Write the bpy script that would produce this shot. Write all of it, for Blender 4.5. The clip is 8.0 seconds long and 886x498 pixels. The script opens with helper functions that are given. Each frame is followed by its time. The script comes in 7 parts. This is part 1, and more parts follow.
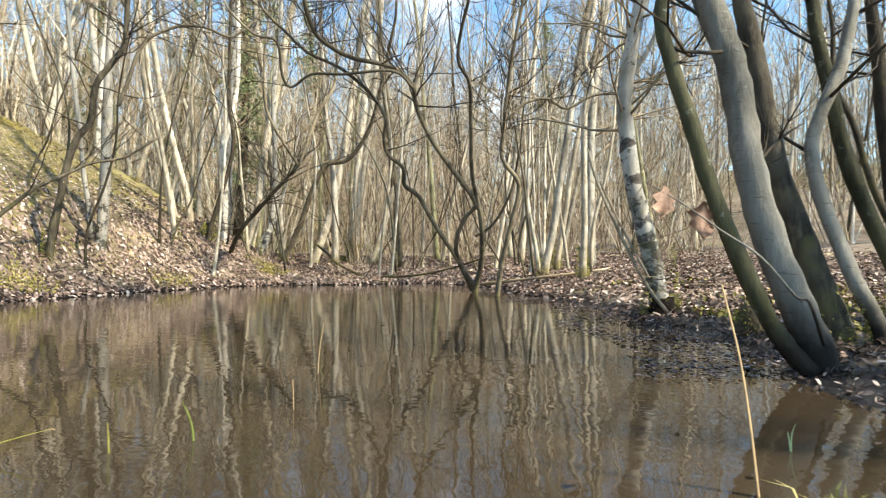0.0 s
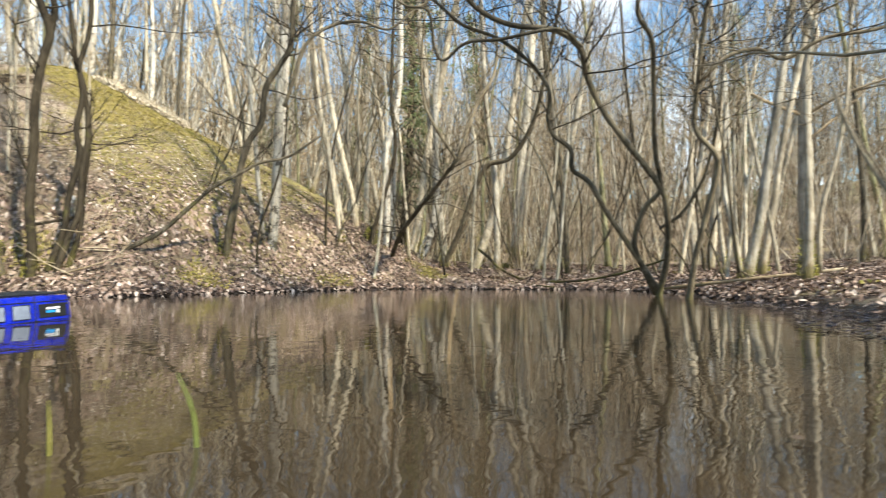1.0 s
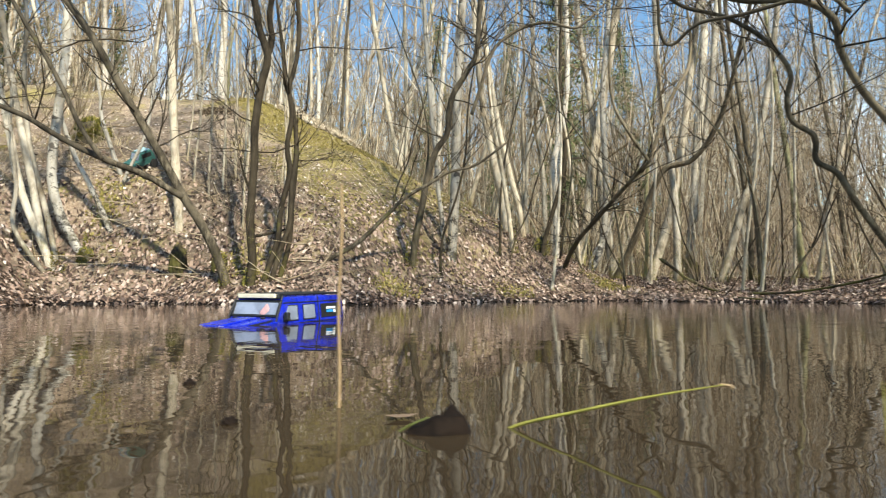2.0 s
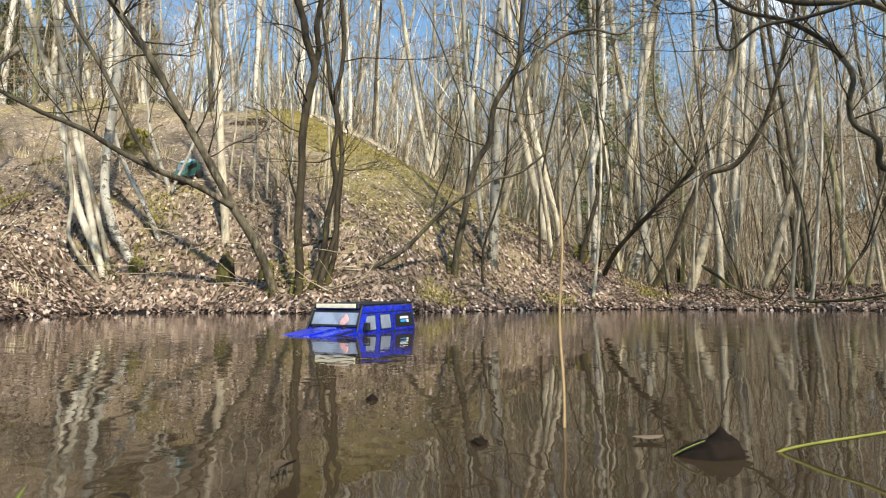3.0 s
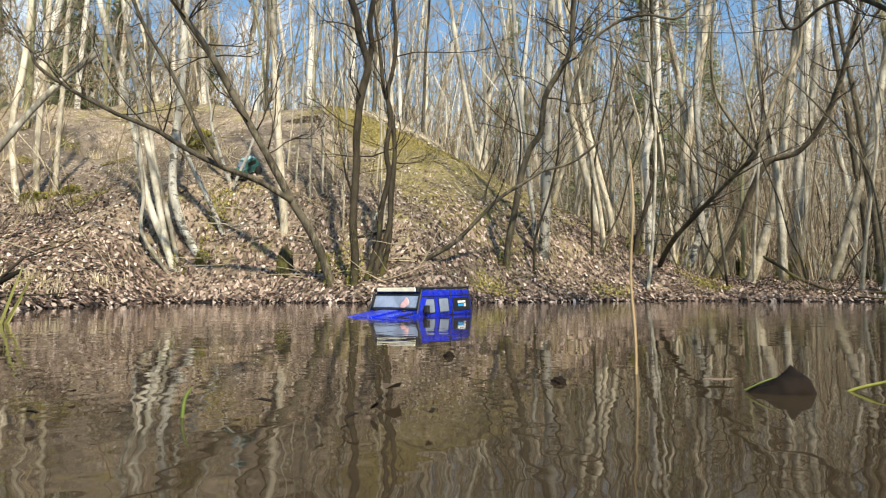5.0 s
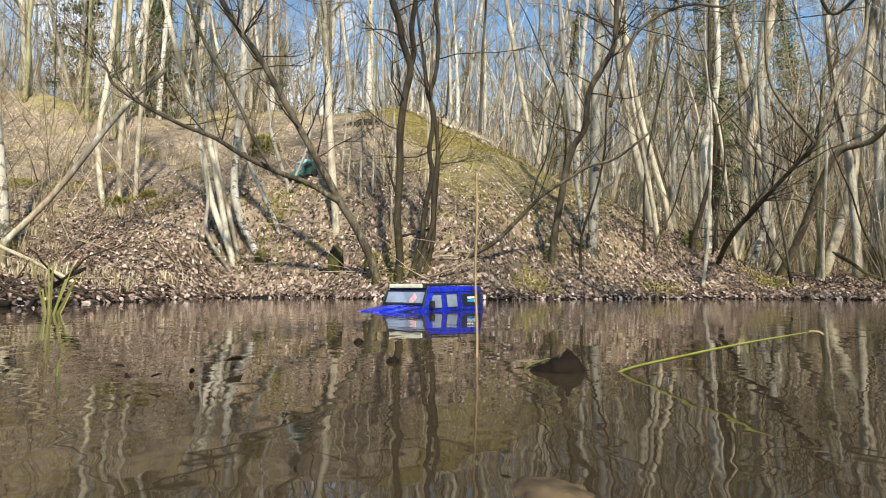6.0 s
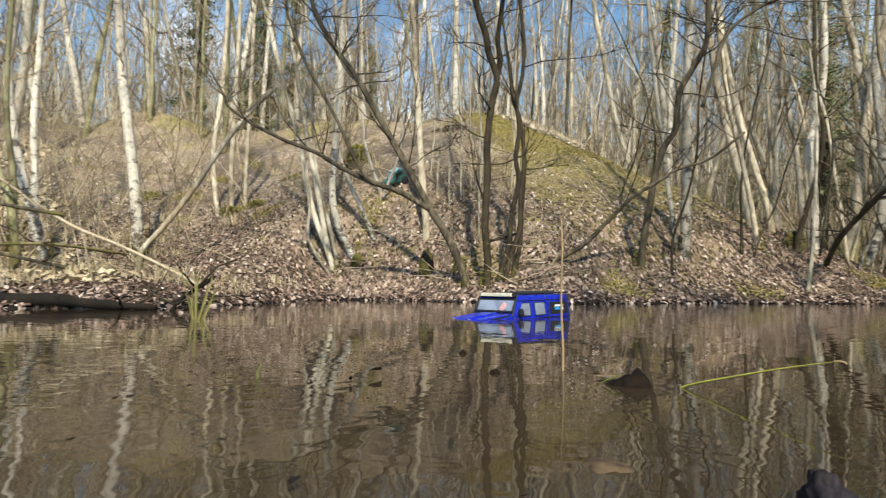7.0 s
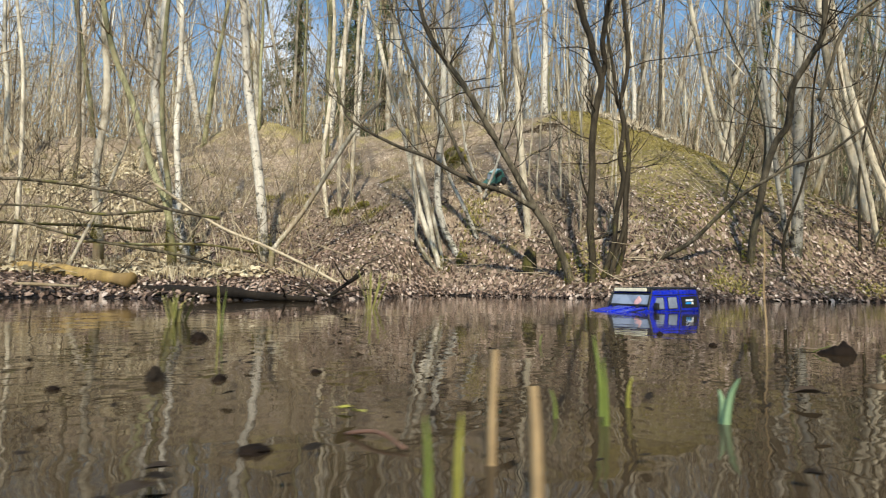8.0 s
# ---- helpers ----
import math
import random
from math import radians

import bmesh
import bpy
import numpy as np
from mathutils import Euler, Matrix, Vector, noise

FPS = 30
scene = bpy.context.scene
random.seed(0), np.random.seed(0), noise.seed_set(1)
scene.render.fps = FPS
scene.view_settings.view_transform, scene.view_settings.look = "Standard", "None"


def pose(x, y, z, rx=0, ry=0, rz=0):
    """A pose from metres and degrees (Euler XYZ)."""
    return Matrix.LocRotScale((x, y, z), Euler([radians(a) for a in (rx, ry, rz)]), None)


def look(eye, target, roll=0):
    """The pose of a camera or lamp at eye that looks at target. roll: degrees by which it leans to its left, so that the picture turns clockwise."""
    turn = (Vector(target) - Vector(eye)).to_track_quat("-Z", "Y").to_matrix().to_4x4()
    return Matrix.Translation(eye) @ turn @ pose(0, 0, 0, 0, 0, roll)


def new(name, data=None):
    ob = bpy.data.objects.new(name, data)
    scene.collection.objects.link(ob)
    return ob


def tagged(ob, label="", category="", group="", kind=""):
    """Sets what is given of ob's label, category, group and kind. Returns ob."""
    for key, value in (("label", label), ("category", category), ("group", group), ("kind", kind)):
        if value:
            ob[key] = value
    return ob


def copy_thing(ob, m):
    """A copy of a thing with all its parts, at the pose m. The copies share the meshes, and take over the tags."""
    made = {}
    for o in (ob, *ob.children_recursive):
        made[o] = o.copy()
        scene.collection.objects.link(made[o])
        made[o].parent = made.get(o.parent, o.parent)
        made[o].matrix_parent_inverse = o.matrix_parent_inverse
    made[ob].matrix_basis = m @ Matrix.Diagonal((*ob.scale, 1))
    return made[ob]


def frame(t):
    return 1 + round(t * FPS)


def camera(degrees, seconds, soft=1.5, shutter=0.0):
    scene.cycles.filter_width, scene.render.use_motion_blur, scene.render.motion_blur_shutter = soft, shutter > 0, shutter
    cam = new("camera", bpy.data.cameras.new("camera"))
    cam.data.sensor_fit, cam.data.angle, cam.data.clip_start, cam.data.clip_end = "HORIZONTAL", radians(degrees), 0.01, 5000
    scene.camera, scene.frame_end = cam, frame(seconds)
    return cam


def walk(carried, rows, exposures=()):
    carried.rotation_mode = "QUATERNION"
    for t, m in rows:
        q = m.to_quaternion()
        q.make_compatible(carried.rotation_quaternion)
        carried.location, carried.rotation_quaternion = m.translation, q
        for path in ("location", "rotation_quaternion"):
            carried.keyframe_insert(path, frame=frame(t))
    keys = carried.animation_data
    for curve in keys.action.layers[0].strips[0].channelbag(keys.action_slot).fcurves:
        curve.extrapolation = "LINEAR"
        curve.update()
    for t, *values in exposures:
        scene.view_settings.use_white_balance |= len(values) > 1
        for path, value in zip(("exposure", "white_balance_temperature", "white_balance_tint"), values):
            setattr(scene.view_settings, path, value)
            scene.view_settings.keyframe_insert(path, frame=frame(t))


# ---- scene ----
cam = camera(76.1, 8.0, 1.15, 0.25)
PATH = [
    (0, (-0.331, 0.492, 0.349), (-0.291, 2.491, 0.372), -0.2),
    (0.5, (-0.226, 0.805, 0.288), (-0.412, 2.795, 0.355), -0.2),
    (1, (-0.372, 1.063, 0.184), (-0.905, 2.989, 0.268), 0.1),
    (1.5, (-0.69, 1.053, 0.147), (-1.465, 2.893, 0.268), 0.2),
    (2, (-0.984, 1.046, 0.114), (-1.924, 2.805, 0.259), 0.1),
    (2.2, (-1.042, 1.043, 0.118), (-2.009, 2.787, 0.264), -0.0),
    (3.5, (-1.179, 0.909, 0.123), (-2.203, 2.616, 0.306), 0.1),
    (4, (-1.183, 0.898, 0.106), (-2.243, 2.585, 0.284), -0.0),
    (4.5, (-1.176, 0.878, 0.09), (-2.273, 2.542, 0.258), -0.0),
    (4.7, (-1.189, 0.884, 0.085), (-2.298, 2.54, 0.247), -0.0),
    (6, (-0.913, 0.966, 0.079), (-2.255, 2.442, 0.223), 0.2),
    (6.5, (-0.866, 0.917, 0.078), (-2.262, 2.342, 0.219), 0.2),
    (7, (-0.807, 0.839, 0.116), (-2.357, 2.096, 0.256), 0.4),
    (7.5, (-0.763, 0.711, 0.099), (-2.429, 1.808, 0.235), 0.5),
    (8, (-0.76, 0.453, 0.101), (-2.464, 1.491, 0.23), 0.7),
]
walk(cam, [(t, look(eye, target, roll)) for t, eye, target, roll in PATH],
     exposures=[(0.0, 1.18), (1.5, 0.76), (4.5, 0.60), (6.0, 0.54), (8.0, 0.26)])

# ---- world, sun, exposure ----
SUN_AZ, SUN_EL = radians(-30), radians(41)
sun_way = Vector((math.cos(SUN_AZ) * math.cos(SUN_EL), math.sin(SUN_AZ) * math.cos(SUN_EL), math.sin(SUN_EL)))
world = bpy.data.worlds.new("spring_sky")
scene.world = world
world.use_nodes = True
wn = world.node_tree
sky = wn.nodes.new("ShaderNodeTexSky")
sky.sky_type, sky.sun_disc = "NISHITA", False
sky.sun_elevation, sky.sun_rotation = SUN_EL, radians(90) - SUN_AZ
sky.air_density, sky.dust_density, sky.ozone_density = 1.0, 0.3, 1.3
cloud_at = wn.nodes.new("ShaderNodeTexCoord")
cloud_noise = wn.nodes.new("ShaderNodeTexNoise")
cloud_noise.inputs["Scale"].default_value, cloud_noise.inputs["Detail"].default_value = 5.0, 6.0
cloud_turn = wn.nodes.new("ShaderNodeMapping")
cloud_turn.inputs["Location"].default_value = (0.7, 2.3, 0.4)
wn.links.new(cloud_at.outputs["Generated"], cloud_turn.inputs["Vector"])
wn.links.new(cloud_turn.outputs["Vector"], cloud_noise.inputs["Vector"])
cloud_ramp = wn.nodes.new("ShaderNodeValToRGB")
cloud_ramp.color_ramp.elements[0].position, cloud_ramp.color_ramp.elements[1].position = 0.53, 0.86
cloud_ramp.color_ramp.elements[1].color = (0.8, 0.8, 0.8, 1)
wn.links.new(cloud_noise.outputs["Fac"], cloud_ramp.inputs["Fac"])
cloud_mix = wn.nodes.new("ShaderNodeMixRGB")
cloud_mix.inputs["Color2"].default_value = (14.5, 14.8, 15.2, 1)
wn.links.new(cloud_ramp.outputs["Color"], cloud_mix.inputs["Fac"])
clear = wn.nodes.new("ShaderNodeMixRGB")
clear.blend_type, clear.inputs["Fac"].default_value = "MULTIPLY", 1.0
clear.inputs["Color2"].default_value = (0.88, 1.10, 1.10, 1)
wn.links.new(sky.outputs["Color"], clear.inputs["Color1"])
wn.links.new(clear.outputs["Color"], cloud_mix.inputs["Color1"])
back = wn.nodes["Background"]
back.inputs["Strength"].default_value = 0.135
wn.links.new(cloud_mix.outputs["Color"], back.inputs["Color"])
sun_data = bpy.data.lights.new("sun", "SUN")
sun_data.energy, sun_data.angle, sun_data.color = 5.2, radians(2.2), (1.0, 0.91, 0.71)
sun = new("sun", sun_data)
sun.matrix_world = look(sun_way * 40, (0, 0, 0))


# ---- materials ----
def nodes_of(name):
    m = bpy.data.materials.new(name)
    m.use_nodes = True
    return m, m.node_tree, m.node_tree.nodes["Principled BSDF"]


def node(tree, kind, **values):
    n = tree.nodes.new(kind)
    for k, v in values.items():
        n.inputs[k].default_value = v
    return n


def ramp(tree, source, stops):
    r = tree.nodes.new("ShaderNodeValToRGB")
    e = r.color_ramp.elements
    while len(e) < len(stops):
        e.new(0.5)
    for one, (pos, col) in zip(e, stops):
        one.position, one.color = pos, (*col, 1)
    tree.links.new(source, r.inputs["Fac"])
    return r.outputs["Color"]


def blend(tree, fac, a, b):
    n = tree.nodes.new("ShaderNodeMixRGB")
    for sock, v in ((n.inputs["Fac"], fac), (n.inputs["Color1"], a), (n.inputs["Color2"], b)):
        if hasattr(v, "links"):
            tree.links.new(v, sock)
        elif isinstance(v, tuple):
            sock.default_value = (*v, 1)
        else:
            sock.default_value = v
    return n.outputs["Color"]


def noise_of(tree, coords, scale, detail=5.0, rough=0.6, stretch=None):
    if stretch:
        m = tree.nodes.new("ShaderNodeMapping")
        m.inputs["Scale"].default_value = stretch
        tree.links.new(coords, m.inputs["Vector"])
        coords = m.outputs["Vector"]
    n = node(tree, "ShaderNodeTexNoise", Scale=scale, Detail=detail, Roughness=rough)
    tree.links.new(coords, n.inputs["Vector"])
    return n.outputs["Fac"]


def bumped(tree, bsdf, height, strength, distance):
    b = node(tree, "ShaderNodeBump", Strength=strength, Distance=distance)
    tree.links.new(height, b.inputs["Height"])
    tree.links.new(b.outputs["Normal"], bsdf.inputs["Normal"])


def coords_of(tree, which="Object"):
    return tree.nodes.new("ShaderNodeTexCoord").outputs[which]


def plain(name, color, rough=0.5, metal=0.0, grain=0.0, scale=40.0, spec=0.5):
    """A painted, plastic or metal surface with faint mottling and dirt."""
    m, t, b = nodes_of(name)
    c = coords_of(t)
    n = noise_of(t, c, scale)
    dark = tuple(v * (1 - grain) for v in color)
    t.links.new(ramp(t, n, [(0.35, dark), (0.6, color)]), b.inputs["Base Color"])
    b.inputs["Roughness"].default_value, b.inputs["Metallic"].default_value = rough, metal
    b.inputs["Specular IOR Level"].default_value = spec
    return m


def bark(name, dark, mid, light, moss=0.5, scale=14.0, spots=0.0, rings=0.0):
    """Bark: streaks along the stem, patches across it, and green algae that thickens at the foot."""
    m, t, b = nodes_of(name)
    c = coords_of(t)
    fine = noise_of(t, c, scale * 3, 6, 0.7, (1, 1, 0.25))
    patch = noise_of(t, c, scale * 0.35, 4)
    col = ramp(t, fine, [(0.28, dark), (0.5, mid), (0.72, light)])
    col = blend(t, ramp(t, patch, [(0.42, (0, 0, 0)), (0.62, (1, 1, 1))]), col, tuple(0.5 * (a + d) for a, d in zip(mid, light)))
    blot = noise_of(t, c, scale * 0.16, 5, 0.65, (1, 1, 0.6))
    col = blend(t, ramp(t, blot, [(0.47, (0, 0, 0)), (0.60, (0.8, 0.8, 0.8))]), col, tuple(v * 1.25 for v in dark))
    if spots:
        # the foot of a birch is black and fissured, the stem above it white with black scars
        rise = t.nodes.new("ShaderNodeSeparateXYZ")
        t.links.new(c, rise.inputs["Vector"])
        fissured = node(t, "ShaderNodeMapRange", **{"From Min": 0.15, "From Max": 1.25, "To Min": 0.12, "To Max": 0.0})
        t.links.new(rise.outputs["Z"], fissured.inputs["Value"])
        both = t.nodes.new("ShaderNodeMath")
        both.operation = "ADD"
        t.links.new(noise_of(t, c, 11.0, 6, 0.72, (1, 1, 1.5)), both.inputs[0])
        t.links.new(fissured.outputs["Result"], both.inputs[1])
        band = both.outputs[0]
        col = blend(t, ramp(t, band, [(0.585, (0, 0, 0)), (0.64, (spots, spots, spots))]), col, (0.035, 0.03, 0.027))
        scar = noise_of(t, c, 5.0, 3, 0.6, (1, 1, 1.7))
        col = blend(t, ramp(t, scar, [(0.63, (0, 0, 0)), (0.67, (spots, spots, spots))]), col, (0.05, 0.042, 0.035))
    if rings:
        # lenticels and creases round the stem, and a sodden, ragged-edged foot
        lens_ = noise_of(t, c, 22.0, 4, 0.6, (0.8, 0.8, 5.5))
        col = blend(t, ramp(t, lens_, [(0.60, (0, 0, 0)), (0.68, (0.55, 0.55, 0.55))]), col, (0.05, 0.04, 0.028))
        lichen = noise_of(t, c, 17.0, 5, 0.7)
        col = blend(t, ramp(t, lichen, [(0.60, (0, 0, 0)), (0.66, (0.6, 0.6, 0.6))]), col, (0.30, 0.30, 0.25))
    split = t.nodes.new("ShaderNodeSeparateXYZ")
    t.links.new(c, split.inputs["Vector"])
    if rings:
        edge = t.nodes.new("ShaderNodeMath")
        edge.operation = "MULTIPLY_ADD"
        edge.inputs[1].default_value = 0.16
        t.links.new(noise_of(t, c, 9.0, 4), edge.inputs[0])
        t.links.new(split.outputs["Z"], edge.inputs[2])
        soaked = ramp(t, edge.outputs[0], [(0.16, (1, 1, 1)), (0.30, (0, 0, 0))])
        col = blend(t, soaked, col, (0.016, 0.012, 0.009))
    if mid[0] > 0.15 and not rings and not spots:
        # rust-brown algae low on the stem
        low = node(t, "ShaderNodeMapRange", **{"From Min": 0.05, "From Max": 0.85, "To Min": 0.16, "To Max": -0.02})
        t.links.new(split.outputs["Z"], low.inputs["Value"])
        rust = t.nodes.new("ShaderNodeMath")
        rust.operation = "ADD"
        t.links.new(low.outputs["Result"], rust.inputs[0])
        t.links.new(noise_of(t, c, 4.0, 5, 0.65, (1, 1, 0.5)), rust.inputs[1])
        col = blend(t, ramp(t, rust.outputs[0], [(0.58, (0, 0, 0)), (0.72, (0.6, 0.6, 0.6))]), col, (0.20, 0.135, 0.065))
    foot = node(t, "ShaderNodeMapRange", **{"From Min": 0.0, "From Max": 0.75, "To Min": 0.32 * moss, "To Max": 0.0})
    t.links.new(split.outputs["Z"], foot.inputs["Value"])
    add = t.nodes.new("ShaderNodeMath")
    add.operation = "ADD"
    t.links.new(foot.outputs["Result"], add.inputs[0])
    t.links.new(noise_of(t, c, 6.0, 6, 0.65), add.inputs[1])
    green = ramp(t, add.outputs[0], [(0.60, (0, 0, 0)), (0.74, (moss, moss, moss))])
    col = blend(t, green, col, (0.125, 0.12, 0.026))
    tint = t.nodes.new("ShaderNodeObjectInfo")
    hue = node(t, "ShaderNodeHueSaturation")
    rng = node(t, "ShaderNodeMapRange", **{"To Min": 0.74, "To Max": 1.22})
    t.links.new(tint.outputs["Random"], rng.inputs["Value"])
    t.links.new(rng.outputs["Result"], hue.inputs["Value"])
    t.links.new(col, hue.inputs["Color"])
    t.links.new(hue.outputs["Color"], b.inputs["Base Color"])
    b.inputs["Roughness"].default_value = 0.85
    b.inputs["Specular IOR Level"].default_value = 0.25
    bumped(t, b, fine, 0.9, 0.012)
    return m


BARK_DARK = bark("dark_wet_bark", (0.010, 0.0075, 0.005), (0.030, 0.023, 0.0145), (0.085, 0.068, 0.044), 0.5, 10)
BARK_GREY = bark("grey_smooth_bark", (0.055, 0.049, 0.038), (0.33, 0.298, 0.24), (0.74, 0.685, 0.585), 0.55, 9)
BARK_TAN = bark("pale_tan_bark", (0.060, 0.050, 0.034), (0.40, 0.345, 0.26), (0.79, 0.715, 0.585), 0.55, 9)
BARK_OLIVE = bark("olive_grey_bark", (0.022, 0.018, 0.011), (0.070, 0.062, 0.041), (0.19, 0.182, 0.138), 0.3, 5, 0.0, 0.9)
BARK_BIRCH = bark("white_birch_bark", (0.20, 0.175, 0.14), (0.55, 0.505, 0.435), (0.80, 0.75, 0.67), 0.4, 9, 0.8)
BARK_SCARRED = bark("scarred_birch_bark", (0.12, 0.105, 0.085), (0.33, 0.31, 0.27), (0.56, 0.54, 0.49), 0.45, 7, 0.88)
BARK_LICHEN = bark("greenish_lichened_bark", (0.050, 0.047, 0.024), (0.19, 0.18, 0.095), (0.44, 0.42, 0.26), 0.6, 9)
BARK_BROWN = bark("brown_alder_bark", (0.012, 0.0098, 0.007), (0.058, 0.048, 0.033), (0.22, 0.185, 0.132), 0.55, 9)
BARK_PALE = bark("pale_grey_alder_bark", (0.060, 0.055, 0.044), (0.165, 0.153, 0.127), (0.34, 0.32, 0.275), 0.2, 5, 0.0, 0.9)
# mossy olive bark, its colour also darkened for the shade on these stems
BARK_MOSSY_SHADED = bark("mossy_olive_shaded_bark", (0.016, 0.015, 0.007), (0.050, 0.047, 0.022), (0.14, 0.132, 0.07), 0.35, 6, 0.0, 0.9)
BARK_WILLOW = bark("brown_willow_bark", (0.030, 0.024, 0.016), (0.115, 0.092, 0.060), (0.33, 0.275, 0.19), 0.45, 9)
TWIG = plain("twig_bark", (0.35, 0.275, 0.18), 0.8, 0, 0.5, 30, 0.2)
TWIG_DARK = plain("dark_twig_bark", (0.055, 0.043, 0.029), 0.8, 0, 0.5, 30, 0.2)
DEAD_WOOD = bark("bleached_dead_wood", (0.19, 0.15, 0.10), (0.36, 0.295, 0.205), (0.52, 0.45, 0.34), 0.25, 16)
WET_WOOD = bark("black_sodden_wood", (0.006, 0.004, 0.003), (0.013, 0.009, 0.006), (0.028, 0.020, 0.013), 0.12, 20)


def soil():
    """Leaf-strewn earth: tan dead leaves, bare brown soil, ochre moss higher up."""
    m, t, b = nodes_of("leaf_strewn_earth")
    c = coords_of(t)
    # cells bent by noise, so that no straight joints show
    warp = node(t, "ShaderNodeTexNoise", Scale=14.0, Detail=3.0)
    t.links.new(c, warp.inputs["Vector"])
    bent = t.nodes.new("ShaderNodeVectorMath")
    bent.operation, bent.inputs["Scale"].default_value = "SCALE", 0.09
    t.links.new(warp.outputs["Color"], bent.inputs[0])
    moved = t.nodes.new("ShaderNodeVectorMath")
    moved.operation = "ADD"
    t.links.new(c, moved.inputs[0])
    t.links.new(bent.outputs["Vector"], moved.inputs[1])
    shades = []
    for size in (26.0, 62.0):
        cells = node(t, "ShaderNodeTexVoronoi", Scale=size)
        t.links.new(moved.outputs["Vector"], cells.inputs["Vector"])
        each = t.nodes.new("ShaderNodeSeparateColor")
        t.links.new(cells.outputs["Color"], each.inputs["Color"])
        shades.append(ramp(t, each.outputs[0], [(0.0, (0.075, 0.053, 0.039)), (0.35, (0.23, 0.166, 0.118)), (0.7, (0.42, 0.325, 0.238)), (1.0, (0.66, 0.56, 0.455))]))
    leaf = blend(t, 0.5, shades[0], shades[1])
    fine = noise_of(t, c, 55.0, 10, 0.8)
    earth = ramp(t, fine, [(0.34, (0.075, 0.055, 0.039)), (0.5, (0.25, 0.19, 0.135)), (0.66, (0.48, 0.385, 0.285))])
    col = blend(t, ramp(t, noise_of(t, c, 1.3, 6, 0.7), [(0.40, (0, 0, 0)), (0.58, (0.9, 0.9, 0.9))]), earth, leaf)
    split = t.nodes.new("ShaderNodeSeparateXYZ")
    t.links.new(c, split.inputs["Vector"])
    # moss on the mound's northern flank and along its crest
    across = t.nodes.new("ShaderNodeVectorMath")
    across.operation, across.inputs[1].default_value = "DOT_PRODUCT", (0.55, 1.0, 0.0)
    t.links.new(c, across.inputs[0])
    flank = node(t, "ShaderNodeMapRange", **{"From Min": 2.2, "From Max": 3.5, "To Min": -0.12, "To Max": 0.15})
    t.links.new(across.outputs["Value"], flank.inputs["Value"])
    high = node(t, "ShaderNodeMapRange", **{"From Min": 2.75, "From Max": 3.25, "To Min": 0.0, "To Max": 0.16})
    t.links.new(split.outputs["Z"], high.inputs["Value"])
    lift_ = t.nodes.new("ShaderNodeMath")
    lift_.operation = "ADD"
    t.links.new(high.outputs["Result"], lift_.inputs[0])
    t.links.new(flank.outputs["Result"], lift_.inputs[1])
    wood_floor = node(t, "ShaderNodeMapRange", **{"From Min": -4.6, "From Max": -3.2, "To Min": 0.0, "To Max": -0.22})
    t.links.new(split.outputs["X"], wood_floor.inputs["Value"])
    kept = t.nodes.new("ShaderNodeMath")
    kept.operation = "ADD"
    t.links.new(lift_.outputs[0], kept.inputs[0])
    t.links.new(wood_floor.outputs["Result"], kept.inputs[1])
    add = t.nodes.new("ShaderNodeMath")
    add.operation = "ADD"
    t.links.new(kept.outputs[0], add.inputs[0])
    t.links.new(noise_of(t, c, 1.3, 8, 0.72), add.inputs[1])
    mossy = ramp(t, noise_of(t, c, 38.0, 9, 0.75), [(0.34, (0.095, 0.084, 0.020)), (0.5, (0.26, 0.226, 0.055)), (0.66, (0.46, 0.375, 0.15))])
    col = blend(t, ramp(t, add.outputs[0], [(0.47, (0, 0, 0)), (0.62, (0.85, 0.85, 0.85))]), col, mossy)
    low = noise_of(t, c, 2.3, 6, 0.7)
    col = blend(t, ramp(t, low, [(0.53, (0, 0, 0)), (0.66, (0.75, 0.75, 0.75))]), col, mossy)
    dark_earth = noise_of(t, c, 0.7, 7, 0.7)
    col = blend(t, ramp(t, dark_earth, [(0.44, (0, 0, 0)), (0.60, (0.7, 0.7, 0.7))]), col, (0.085, 0.062, 0.045))
    worn = noise_of(t, c, 3.1, 8, 0.75)
    col = blend(t, ramp(t, worn, [(0.50, (0, 0, 0)), (0.62, (0.6, 0.6, 0.6))]), col, (0.058, 0.044, 0.031))
    wet = node(t, "ShaderNodeMapRange", **{"From Min": 0.022, "From Max": 0.085, "To Min": 1.0, "To Max": 0.0})
    t.links.new(split.outputs["Z"], wet.inputs["Value"])
    col = blend(t, wet.outputs["Result"], col, (0.013, 0.0105, 0.0095))
    t.links.new(col, b.inputs["Base Color"])
    damp = node(t, "ShaderNodeMapRange", **{"From Min": 0.025, "From Max": 0.08, "To Min": 0.12, "To Max": 0.9})
    t.links.new(split.outputs["Z"], damp.inputs["Value"])
    t.links.new(damp.outputs["Result"], b.inputs["Roughness"])
    b.inputs["Specular IOR Level"].default_value = 0.5
    bumped(t, b, fine, 0.8, 0.02)
    return m


